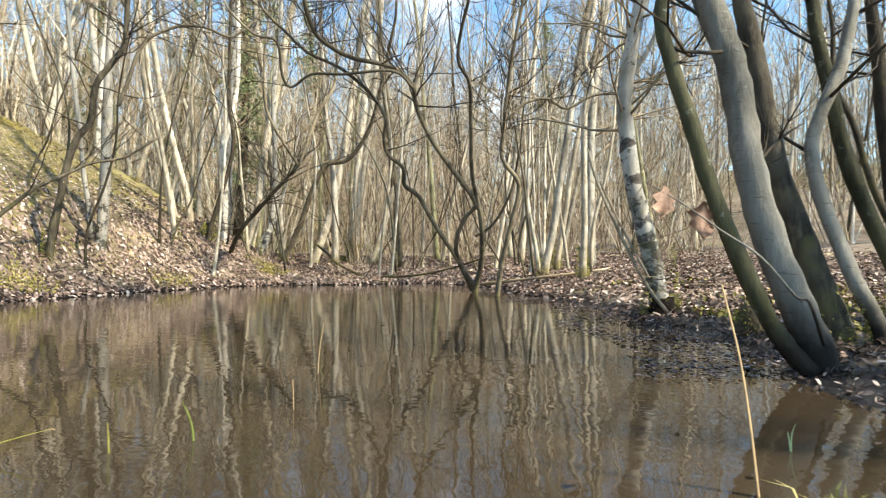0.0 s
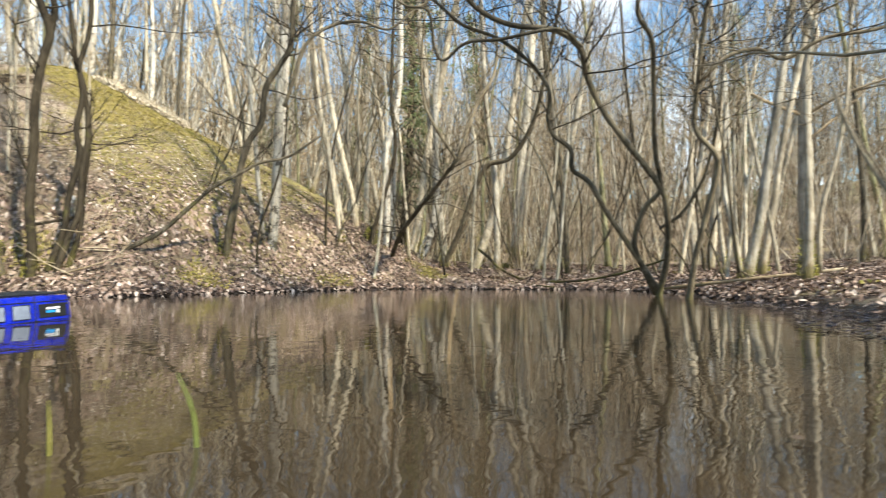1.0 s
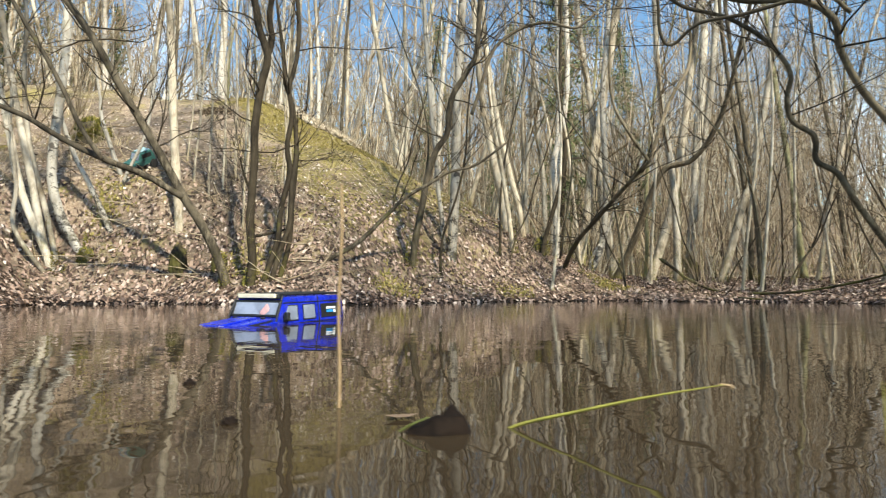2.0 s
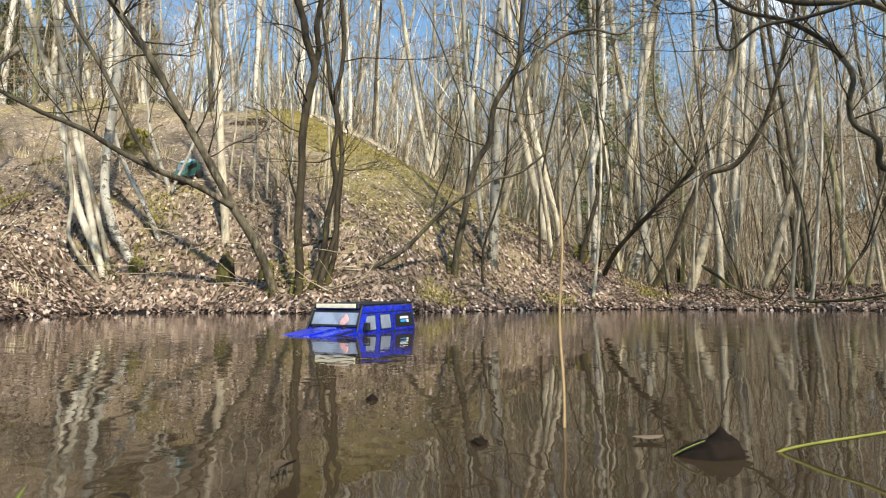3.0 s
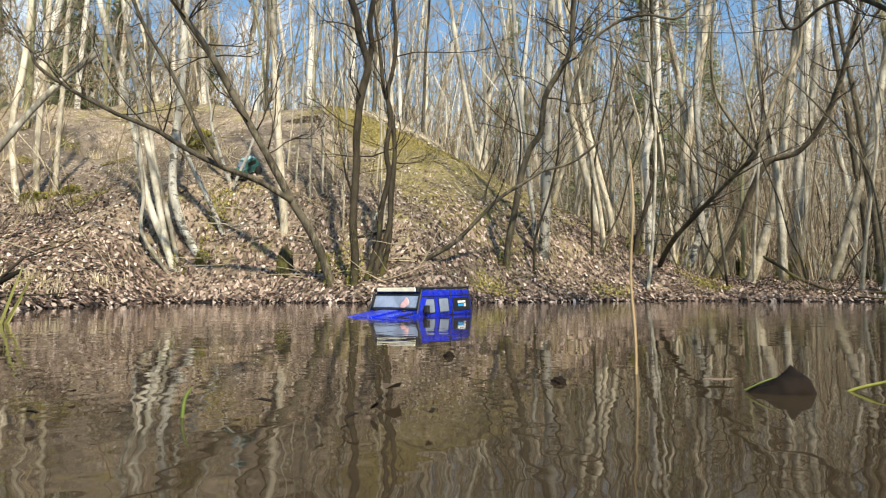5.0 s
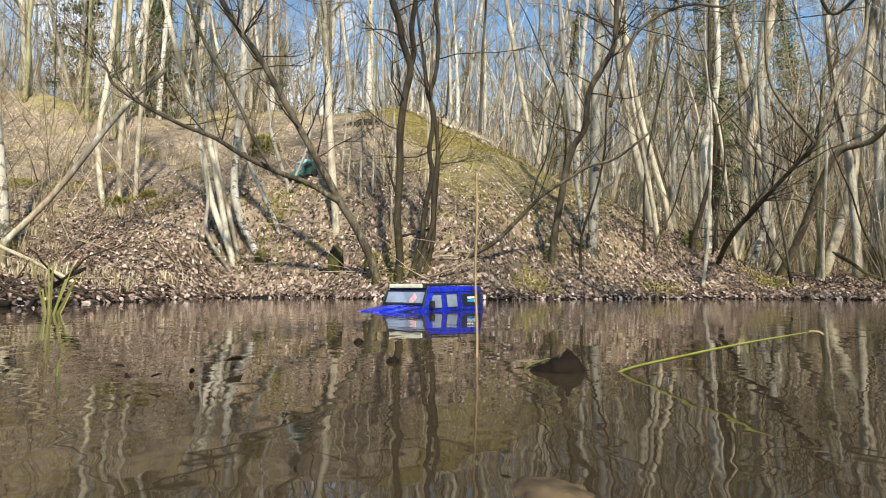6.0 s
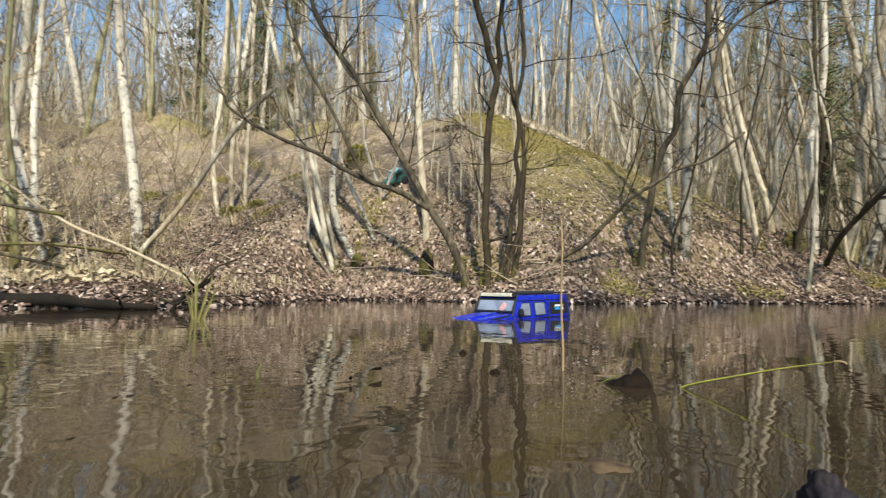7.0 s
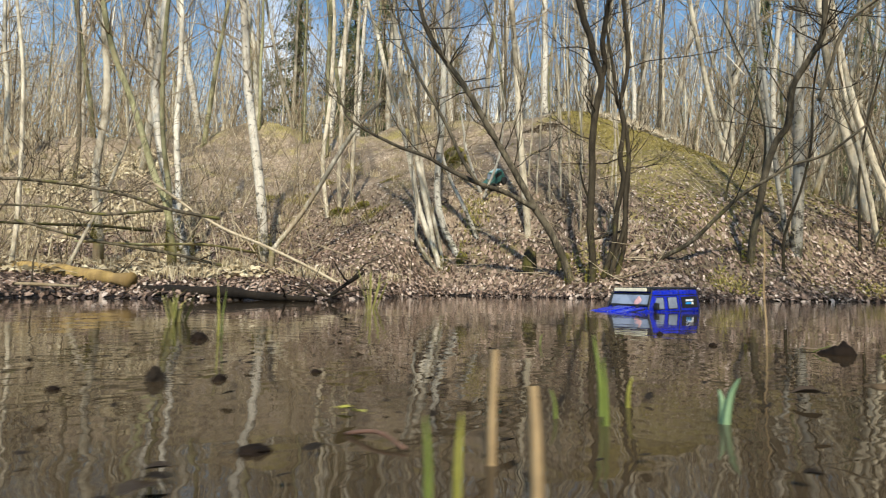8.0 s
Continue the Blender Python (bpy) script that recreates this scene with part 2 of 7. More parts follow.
def pond_water():
    """Brown, silty water: a dark, cloudy body under a smooth, faintly rippled mirror."""
    m, t, b = nodes_of("silty_pond_water")
    c = coords_of(t)
    silt = noise_of(t, c, 1.1, 4, 0.5)
    t.links.new(ramp(t, silt, [(0.3, (0.027, 0.0195, 0.0118)), (0.7, (0.049, 0.0355, 0.0218))]), b.inputs["Base Color"])
    b.inputs["Roughness"].default_value, b.inputs["IOR"].default_value = 0.02, 1.37
    slow = noise_of(t, c, 3.4, 2, 0.4)
    quick = noise_of(t, c, 15.0, 2, 0.5)
    one = node(t, "ShaderNodeBump", Strength=0.20, Distance=0.009)
    t.links.new(slow, one.inputs["Height"])
    calm = ramp(t, noise_of(t, c, 0.8, 3, 0.5), [(0.35, (0.25, 0.25, 0.25)), (0.65, (1, 1, 1))])
    stir = t.nodes.new("ShaderNodeMath")
    stir.operation = "MULTIPLY"
    t.links.new(quick, stir.inputs[0])
    t.links.new(calm, stir.inputs[1])
    two = node(t, "ShaderNodeBump", Strength=0.36, Distance=0.0034)
    t.links.new(stir.outputs[0], two.inputs["Height"])
    t.links.new(one.outputs["Normal"], two.inputs["Normal"])
    # fine cross ripples out in the open water
    turn = t.nodes.new("ShaderNodeMapping")
    turn.inputs["Rotation"].default_value = (0, 0, radians(-36))
    turn.inputs["Scale"].default_value = (5.0, 34.0, 1.0)
    t.links.new(c, turn.inputs["Vector"])
    comb = noise_of(t, turn.outputs["Vector"], 1.0, 2, 0.5)
    split = t.nodes.new("ShaderNodeSeparateXYZ")
    t.links.new(c, split.inputs["Vector"])
    out_ = node(t, "ShaderNodeMapRange", **{"From Min": 2.2, "From Max": 3.8, "To Min": 0.0, "To Max": 1.0})
    t.links.new(split.outputs["Y"], out_.inputs["Value"])
    breeze = t.nodes.new("ShaderNodeMath")
    breeze.operation = "MULTIPLY"
    t.links.new(comb, breeze.inputs[0])
    t.links.new(out_.outputs["Result"], breeze.inputs[1])
    three = node(t, "ShaderNodeBump", Strength=0.32, Distance=0.0022)
    t.links.new(breeze.outputs[0], three.inputs["Height"])
    t.links.new(two.outputs["Normal"], three.inputs["Normal"])
    t.links.new(three.outputs["Normal"], b.inputs["Normal"])
    return m


def leaf_stuff(name, stops, rough=0.75):
    m, t, b = nodes_of(name)
    g = t.nodes.new("ShaderNodeNewGeometry")
    t.links.new(ramp(t, g.outputs["Random Per Island"], stops), b.inputs["Base Color"])
    b.inputs["Roughness"].default_value = rough
    b.inputs["Specular IOR Level"].default_value = 0.3
    return m


SOIL, WATER = soil(), pond_water()
LITTER = leaf_stuff("dead_leaves", [(0.0, (0.022, 0.014, 0.011)), (0.32, (0.075, 0.048, 0.036)), (0.60, (0.205, 0.140, 0.108)), (0.86, (0.33, 0.24, 0.195)), (0.965, (0.46, 0.36, 0.305)), (1.0, (0.66, 0.57, 0.51))])
TURF = leaf_stuff("short_mossy_turf", [(0.0, (0.11, 0.098, 0.024)), (0.5, (0.20, 0.172, 0.045)), (0.9, (0.28, 0.225, 0.075)), (1.0, (0.40, 0.33, 0.17))])
STRAW = leaf_stuff("dry_grass", [(0.0, (0.25, 0.195, 0.115)), (0.6, (0.44, 0.365, 0.24)), (1.0, (0.66, 0.58, 0.43))])
MOSS = leaf_stuff("cushion_moss", [(0.0, (0.085, 0.085, 0.015)), (0.6, (0.19, 0.175, 0.034)), (1.0, (0.33, 0.28, 0.08))])
NEEDLES = leaf_stuff("evergreen_sprays", [(0.0, (0.05, 0.075, 0.03)), (0.6, (0.13, 0.165, 0.07)), (1.0, (0.25, 0.27, 0.13))])
FAR_STEMS = leaf_stuff("far_stems", [(0.0, (0.050, 0.036, 0.024)), (0.33, (0.20, 0.15, 0.10)), (0.6, (0.42, 0.34, 0.235)), (0.86, (0.64, 0.56, 0.42)), (1.0, (0.88, 0.83, 0.72))])
# greyer, flatter tones than the far stems: distance haze put into the colour
FAR_HAZED = leaf_stuff("hazed_distant_stems", [(0.0, (0.08, 0.066, 0.048)), (0.3, (0.24, 0.205, 0.145)), (0.6, (0.42, 0.375, 0.275)), (1.0, (0.66, 0.61, 0.49))])
BRUSH = leaf_stuff("brown_brush_twigs", [(0.0, (0.08, 0.058, 0.036)), (0.4, (0.24, 0.185, 0.115)), (0.8, (0.44, 0.36, 0.235)), (1.0, (0.62, 0.54, 0.39))])
UNDERGROWTH = leaf_stuff("brown_undergrowth", [(0.0, (0.20, 0.145, 0.095)), (0.5, (0.42, 0.325, 0.22)), (1.0, (0.64, 0.54, 0.40))])
GREEN_BLADE = plain("fresh_green_blade", (0.155, 0.20, 0.040), 0.45, 0, 0.3, 60)
YELLOW_BLADE = plain("yellowing_blade", (0.32, 0.31, 0.06), 0.5, 0, 0.35, 40)
REED = plain("dry_reed_stalk", (0.38, 0.265, 0.14), 0.6, 0, 0.35, 40)
RUST_LEAF = plain("rust_leaf", (0.58, 0.36, 0.25), 0.6, 0, 0.4, 30)
PALE_SPROUT = plain("pale_green_sprout", (0.22, 0.34, 0.19), 0.45, 0, 0.2, 60)


# ---- the lie of the land ----
SHORE = [(0.72, 0.75), (0.78, 1.45), (0.66, 1.95), (0.74, 2.30), (0.86, 2.85), (0.66, 3.20), (0.86, 3.62), (0.74, 4.55), (0.45, 5.55), (0.22, 6.60), (-0.12, 7.40),
         (-0.45, 7.70), (-0.85, 7.50), (-1.42, 7.28), (-2.08, 7.36), (-2.56, 7.14), (-3.05, 6.35), (-3.29, 5.75), (-3.54, 5.20), (-3.78, 4.45), (-4.45, 4.17), (-5.10, 3.95),
         (-5.70, 3.55), (-5.10, 2.70), (-4.40, 1.95), (-3.98, 1.50), (-4.45, 0.95), (-4.90, 0.30), (-4.60, -0.60), (-3.40, -1.30), (-1.60, -1.20), (-0.30, -0.55)]
RIDGE = [(-7.15, 11.0, 2.30), (-7.95, 9.8, 2.96), (-8.41, 7.88, 3.44), (-11.44, 7.17, 3.59), (-13.3, 4.2, 3.6), (-14.8, 1.0, 3.4), (-16.0, -4.0, 3.2)]
_table = np.random.RandomState(5).rand(64, 64)


def value_noise(x, y, scale):
    """Smooth noise in 0..1, for arrays."""
    x, y = np.asarray(x) * scale + 900, np.asarray(y) * scale + 900
    i, j = np.floor(x).astype(int), np.floor(y).astype(int)
    u, v = x - i, y - j
    u, v = u * u * (3 - 2 * u), v * v * (3 - 2 * v)
    g = lambda a, b: _table[a % 64, b % 64]
    return (g(i, j) * (1 - u) + g(i + 1, j) * u) * (1 - v) + (g(i, j + 1) * (1 - u) + g(i + 1, j + 1) * u) * v


def shore_distance(x, y):
    """Metres from the water's edge; negative over the pond."""
    x, y = np.asarray(x, float), np.asarray(y, float)
    best, inside = np.full(x.shape, 1e9), np.zeros(x.shape, bool)
    for (ax, ay), (bx, by) in zip(SHORE, SHORE[1:] + SHORE[:1]):
        dx, dy = bx - ax, by - ay
        k = np.clip(((x - ax) * dx + (y - ay) * dy) / (dx * dx + dy * dy), 0, 1)
        best = np.minimum(best, np.hypot(x - ax - k * dx, y - ay - k * dy))
        cross = ((ay > y) != (by > y)) & (x < (bx - ax) * (y - ay) / (by - ay + 1e-12) + ax)
        inside ^= cross
    return np.where(inside, -best, best) + 0.14 * (value_noise(x, y, 2.1) - 0.5) + 0.07 * (value_noise(x, y, 6.3) - 0.5)


def ground_z(x, y):
    """The height of the ground: pond bed, low bank, the mound behind it."""
    x, y = np.asarray(x, float), np.asarray(y, float)
    s = shore_distance(x, y)
    out = np.maximum(s, 0)
    flat = np.clip((x - 0.1) / 0.4, 0, 1) * np.clip((4.6 - y) / 0.8, 0, 1)
    bank = (0.085 - 0.055 * flat) * (1 - np.exp(-out / (0.20 + 0.1 * flat))) + 0.055 * np.minimum(out, 6)
    hill = np.full(x.shape, -9.0)
    for (ax, ay, az), (bx, by, bz) in zip(RIDGE, RIDGE[1:]):
        dx, dy = bx - ax, by - ay
        k = np.clip(((x - ax) * dx + (y - ay) * dy) / (dx * dx + dy * dy), 0, 1)
        d = np.hypot(x - ax - k * dx, y - ay - k * dy)
        beyond = np.where((k == 0) & (az < 2.5), 1.15, 0.60)
        hill = np.maximum(hill, az + k * (bz - az) + 0.35 - beyond * np.sqrt(d * d + 0.35))
    hill = np.maximum(hill, -1.0)
    hill += 0.22 * (value_noise(x, y, 0.55) - 0.5)
    hill += np.clip((-8.8 - x) / 1.6, 0, 1) * (0.75 * (value_noise(x, y, 0.62) - 0.55) + 0.25 * (value_noise(x, y, 1.7) - 0.5))
    away = np.hypot(x + 2.5, y - 4)
    bank = bank + 0.19 * np.clip(away - 13, 0, 34) * np.clip((y + 1.25 * np.abs(x + 4)) / 12 - 0.2, 0, 1)
    w = 0.22
    top = np.maximum(bank, hill)
    z = top + w * np.log(np.exp((bank - top) / w) + np.exp((hill - top) / w)) - w * np.log(1 + np.exp(np.minimum((hill - bank) / w, 0))) * 0.6
    step = np.clip(out / 1.1, 0, 1)
    z = bank + (z - bank) * step * step * (3 - 2 * step)
    rough = 0.05 * (value_noise(x, y, 2.6) - 0.4) + 0.028 * (value_noise(x, y, 7.7) - 0.4)
    z = z + rough * np.clip(out / 0.4, 0, 1)
    bed = -0.198 * (1 - np.exp(np.minimum(s, 0) / 0.35))
    return np.where(s > 0, z, bed)


# ---- helpers ----
def mesh_object(name, verts, faces, material, smooth=True):
    me = bpy.data.meshes.new(name)
    me.from_pydata(verts, [], faces)
    me.materials.append(material)
    if smooth:
        me.polygons.foreach_set("use_smooth", [True] * len(me.polygons))
    me.update()
    return new(name, me)


def part(name, bm, material, parent, label="", smooth=False, at=None):
    """Link a bmesh as one mesh object under a thing or a part."""
    me = bpy.data.meshes.new(name)
    bmesh.ops.recalc_face_normals(bm, faces=bm.faces)
    bm.to_mesh(me)
    bm.free()
    me.materials.append(material)
    if smooth:
        me.polygons.foreach_set("use_smooth", [True] * len(me.polygons))
    ob = new(name, me)
    ob.parent = parent
    if at is not None:
        ob.matrix_basis = at
    return tagged(ob, label)


def thing(name, label, category, at, group=""):
    ob = new(name)
    ob.empty_display_size = 0.1
    ob.matrix_basis = at
    return tagged(ob, label, category, group)


class Tubes:
    """Gathers tapered tubes into one mesh."""

    def __init__(self):
        self.v, self.f = [], []

    def add(self, pts, radii, sides=6, flare=0.0, rng=None):
        base, n = len(self.v), len(pts)
        side = Vector((0.3, 0.9, 0.2)).normalized()
        for i, p in enumerate(pts):
            way = (pts[min(i + 1, n - 1)] - pts[max(i - 1, 0)]).normalized()
            side = (side - way * side.dot(way))
            if side.length < 1e-4:
                side = way.orthogonal()
            side.normalize()
            other = way.cross(side)
            for k in range(sides):
                a = 2 * math.pi * k / sides
                r = radii[i] * (1 + (rng.uniform(-0.09, 0.09) if rng else 0))
                self.v.append(p + side * (r * math.cos(a)) + other * (r * math.sin(a)))
        for i in range(n - 1):
            for k in range(sides):
                a, b = base + i * sides + k, base + i * sides + (k + 1) % sides
                self.f.append((a, b, b + sides, a + sides))
        self.f.append(tuple(base + k for k in reversed(range(sides))))
        self.f.append(tuple(base + (n - 1) * sides + k for k in range(sides)))

    def link(self, name, material, parent=None, label=""):
        ob = mesh_object(name, [tuple(v) for v in self.v], self.f, material)
        if parent:
            ob.parent = parent
        return tagged(ob, label)


def spline(pts, per=4):
    """A smooth line through the points."""
    p = [Vector(q) for q in pts]
    if len(p) < 3:
        return [p[0].lerp(p[-1], i / per) for i in range(per + 1)]
    p = [p[0] * 2 - p[1]] + p + [p[-1] * 2 - p[-2]]
    line = []
    for a, b, c, d in zip(p, p[1:], p[2:], p[3:]):
        for i in range(per):
            t = i / per
            line.append(0.5 * (2 * b + (c - a) * t + (2 * a - 5 * b + 4 * c - d) * t * t + (3 * b - a - 3 * c + d) * t ** 3))
    return line + [p[-2]]


def crooked(rng, start, way, length, steps, bend, lift):
    pts, w = [start.copy()], way.normalized()
    for _ in range(steps):
        w = (w + Vector((rng.gauss(0, bend), rng.gauss(0, bend), rng.gauss(0, bend) + lift))).normalized()
        pts.append(pts[-1] + w * (length / steps))
    return pts


def taper(n, r0, r1):
    return [r0 + (r1 - r0) * i / (n - 1) for i in range(n)]


def twig_out(rng, tubes, start, way, length, radius, depth=2, joints=5):
    """A bare branch that forks into finer ones."""
    pts = crooked(rng, start, way, length, joints, 0.16, 0.05)
    tubes.add(pts, taper(len(pts), radius, max(radius * 0.3, 0.0012)), 4 if radius > 0.006 else 3)
    if depth:
        for _ in range(rng.randint(2, 4)):
            i = rng.randint(1, max(1, len(pts) - 2))
            w = (pts[i + 1] - pts[i]).normalized()
            w = (w + Vector((rng.uniform(-1, 1), rng.uniform(-1, 1), rng.uniform(-0.4, 0.9))) * 0.8).normalized()
            twig_out(rng, tubes, pts[i], w, length * rng.uniform(0.35, 0.65), max(radius * 0.5, 0.0014), depth - 1, max(2, joints - 1))


def mossy_foot(rng, parent, radius, tall, count):
    """Short tufts of moss round one side of a trunk's foot."""
    V, F = [], []
    side = rng.uniform(0, 6.283)
    for _ in range(count):
        a, z = side + rng.gauss(0, 1.1), tall * rng.random() ** 1.8 - 0.02
        out = Vector((math.cos(a), math.sin(a), 0))
        p = out * radius * (1.45 - 0.4 * min(1, z / tall)) * rng.uniform(0.92, 1.12) + Vector((0, 0, z))
        w = (out + Vector((rng.uniform(-0.5, 0.5), rng.uniform(-0.5, 0.5), rng.uniform(0, 0.9)))).normalized() * rng.uniform(0.008, 0.022)
        b = w.orthogonal().normalized() * 0.006
        n = len(V)
        V += [tuple(p - b), tuple(p + b), tuple(p + w)]
        F.append((n, n + 1, n + 2))
    ob = mesh_object("moss", V, F, MOSS, False)
    ob.parent = parent
    return tagged(ob, "yellow-green moss round the foot", kind="stuff")


tree_count = [0]


def tree(name, material, label, twigs, *stems):
    """A bare tree: a smooth line through its joints for each stem, and a crown of forking twigs."""
    tree_count[0] += 1
    rng = random.Random(100 + tree_count[0])
    base = Vector(stems[0][0][0])
    down = min(0.0, float(ground_z(base.x, base.y)) - base.z) if not name.startswith("fallen") else 0.0
    category = {"sapling": "sapling", "fallen_branch": "branch", "leaning_log": "log"}.get(name, "tree")
    root = thing(name, label, category, Matrix.Translation(base), {"sapling": "saplings on the slope"}.get(name, "trees round the pond"))
    crown = Tubes()
    dark = material in (BARK_DARK, BARK_BROWN, BARK_MOSSY_SHADED, BARK_PALE, BARK_OLIVE, BARK_WILLOW, WET_WOOD)
    for k, (pts, r0, r1, grow, *other) in enumerate(stems):
        joints = [Vector(p) - base for p in pts]
        top = (joints[-1] - joints[-2]).normalized()
        n0 = len(joints)
        if grow > 0.3:
            joints += crooked(rng, joints[-1], (top + Vector((0, 0, 0.5))).normalized(), grow, 4, 0.1, 0.05)[1:]
        line = spline(joints)
        split = (n0 - 1) * 4
        radii = [r0 + (r1 - r0) * min(1, i / split) for i in range(len(line))]
        for i in range(split + 1, len(line)):
            radii[i] = r1 * (1 - 0.75 * (i - split) / (len(line) - split))
        if k == 0 and not name.startswith("fallen"):
            foot = -0.10 + down
            line = [line[0] + Vector((0, 0, foot))] + line
            radii = [radii[0] * (1.15 if r0 > 0.05 else 1.45)] + radii
            radii[1] *= 1.05 if r0 > 0.05 else 1.22
        body = Tubes()
        body.add(line, radii, 10 if r0 > 0.03 else 7, rng=rng)
        body.link("trunk" if k == 0 else "limb", other[0] if other else material, root)
        count = max(2, round(twigs * (2.6 if dark else 1.7) / (1 + 0.5 * k)))
        for _ in range(count):
            i = rng.randint(int(len(line) * 0.35), len(line) - 2)
            way = Vector((rng.uniform(-1, 1), rng.uniform(-1, 1), rng.uniform(-0.1, 0.9))).normalized()
            twig_out(rng, crown, line[i], way, rng.uniform(0.25, 0.9), max(min(radii[i] * 0.34, 0.0075), 0.0022))
    if name not in ("fallen_branch", "leaning_log", "sapling", "willow_tree") and material not in (BARK_OLIVE, BARK_PALE, BARK_MOSSY_SHADED):
        mossy_foot(rng, root, stems[0][1] * 1.15, rng.uniform(0.18, 0.42), 520)
    crown.link("crown", TWIG_DARK if dark else TWIG, root, "bare leafless twigs")
    return root


# ---- ground and water ----
def spread(lo, hi, step, far):
    """Even steps between lo and hi, growing ones beyond."""
    inner = list(np.arange(lo, hi + step / 2, step))
    out, d = [], step
    while not out or out[-1] < far:
        d *= 1.45
        out.append((out[-1] if out else 0) + d)
    return np.array([lo - o for o in reversed(out)] + inner + [hi + o for o in out])


gx, gy = spread(-12.0, 3.0, 0.075, 600), spread(-1.5, 13.0, 0.075, 600)
X, Y = np.meshgrid(gx, gy)
Z = ground_z(X, Y)
nx, ny = len(gx), len(gy)
cells = (np.arange(ny - 1)[:, None] * nx + np.arange(nx - 1)[None, :]).ravel()
ground = mesh_object("ground", np.column_stack([X.ravel(), Y.ravel(), Z.ravel()]).tolist(),
                     np.column_stack([cells, cells + 1, cells + nx + 1, cells + nx]).tolist(), SOIL)
tagged(ground, "leaf-strewn earth bank and mossy mound round a pond", "ground", kind="structure")
bm = bmesh.new()
bmesh.ops.create_grid(bm, x_segments=8, y_segments=8, size=1)
for v in bm.verts:
    v.co = Vector((-2.4 + v.co.x * 4.6, 3.8 + v.co.y * 6.2, 0))
water = part("water", bm, WATER, None, smooth=True)
tagged(water, "still brown silty pond water with faint ripples", "water", kind="structure")


def scatter(seed, count, box, keep):
    """Random places in a box of the plan, thinned by keep(x, y, random)."""
    r = np.random.RandomState(seed)
    x, y = r.uniform(box[0], box[1], count), r.uniform(box[2], box[3], count)
    ok = keep(x, y, r.rand(count))
    return x[ok], y[ok], r


def leaf_layer(name, label, seed, count, box, keep, size, material, lift=0.012, z=None, tilt=0.45):
    """Dead leaves lying as they fell: folded, curled, one island each."""
    x, y, r = scatter(seed, count, box, keep)
    n = len(x)
    h = (ground_z(x, y) if z is None else np.full(n, z)) + lift * r.rand(n)
    ang, long_, wide = r.uniform(0, 2 * np.pi, n), size * r.uniform(0.5, 1.4, n), size * r.uniform(0.34, 0.75, n)
    a, b = r.normal(0, tilt, n), r.normal(0, tilt, n)
    ux, uy, uz = np.cos(ang) * np.cos(a), np.sin(ang) * np.cos(a), np.sin(a)
    vx, vy, vz = -np.sin(ang) * np.cos(b), np.cos(ang) * np.cos(b), np.sin(b)
    curl = r.uniform(-0.15, 0.5, n) * wide
    gx_, gy_ = np.zeros(n), np.zeros(n)
    if z is None:
        e = 0.06
        gx_ = np.clip((ground_z(x + e, y) - ground_z(x - e, y)) / (2 * e), -1.2, 1.2)
        gy_ = np.clip((ground_z(x, y + e) - ground_z(x, y - e)) / (2 * e), -1.2, 1.2)
    V = []
    for lu, lv, up in ((-0.5, 0, 0.3), (-0.15, 0.5, 1), (0.25, 0.42, 1), (0.5, 0, 0.4), (0.25, -0.42, 1), (-0.15, -0.5, 1)):
        px, py = ux * long_ * lu + vx * wide * lv, uy * long_ * lu + vy * wide * lv
        V.append(np.column_stack([x + px, y + py, h + gx_ * px + gy_ * py + uz * long_ * lu + vz * wide * lv + curl * up + 0.004]))
    V = np.stack(V, 1).reshape(-1, 3)
    k = np.arange(n) * 6
    F = np.concatenate([np.column_stack([k, k + 1, k + 2, k + 3]), np.column_stack([k, k + 3, k + 4, k + 5])])
    return tagged(mesh_object(name, V.tolist(), F.tolist(), material, False), label, "leaf litter", kind="stuff")


def bank_leaves(x, y, u):
    s = shore_distance(x, y)
    near = np.hypot(x + 1.5, y - 1.5)
    patch = value_noise(x, y, 0.8)
    z = ground_z(x, y)
    high = np.clip(1.5 - z / 0.9, 0.06, 1)
    mud = np.where((x > 0) & (y < 4.9), np.clip((s - 0.05) / 0.4, np.where(y > 3.2, 0.35, 0.04), np.where(y > 3.2, 0.9, 0.45)), 1)
    mud = mud * np.where((x > 0.7) & (y < 3.2), 0.45, 1)
    fade = np.clip(1.1 - np.maximum(x - 1.5, 0) / 3.6 - np.maximum(-0.4 - y, 0) / 3.2, 0, 1)
    high = high * fade
    return (s > 0.0) & (s < 6) & (u < high * mud * np.clip(2.4 - near / 5.5, 0.12, 1) * np.clip(0.62 + 0.8 * patch, 0, 1)) & (z < 1.7)


def mud_leaves(x, y, u):
    s = shore_distance(x, y)
    return (s > -0.03) & (s < 0.9) & (u < 0.75)


leaf_layer("wet_leaf_litter", "small dark sodden leaves on the muddy bank", 4, 12000, (0.2, 1.9, 0.6, 3.9), mud_leaves, 0.021, leaf_stuff("sodden_leaves", [(0.0, (0.012, 0.009, 0.008)), (0.6, (0.035, 0.026, 0.021)), (0.9, (0.11, 0.08, 0.065)), (1.0, (0.30, 0.25, 0.22))], 0.3), 0.010)
WET_SKIN = leaf_stuff("glossy_wet_leaves", [(0.0, (0.018, 0.015, 0.018)), (0.6, (0.060, 0.050, 0.062)), (0.92, (0.13, 0.105, 0.11)), (1.0, (0.30, 0.25, 0.23))], 0.10)
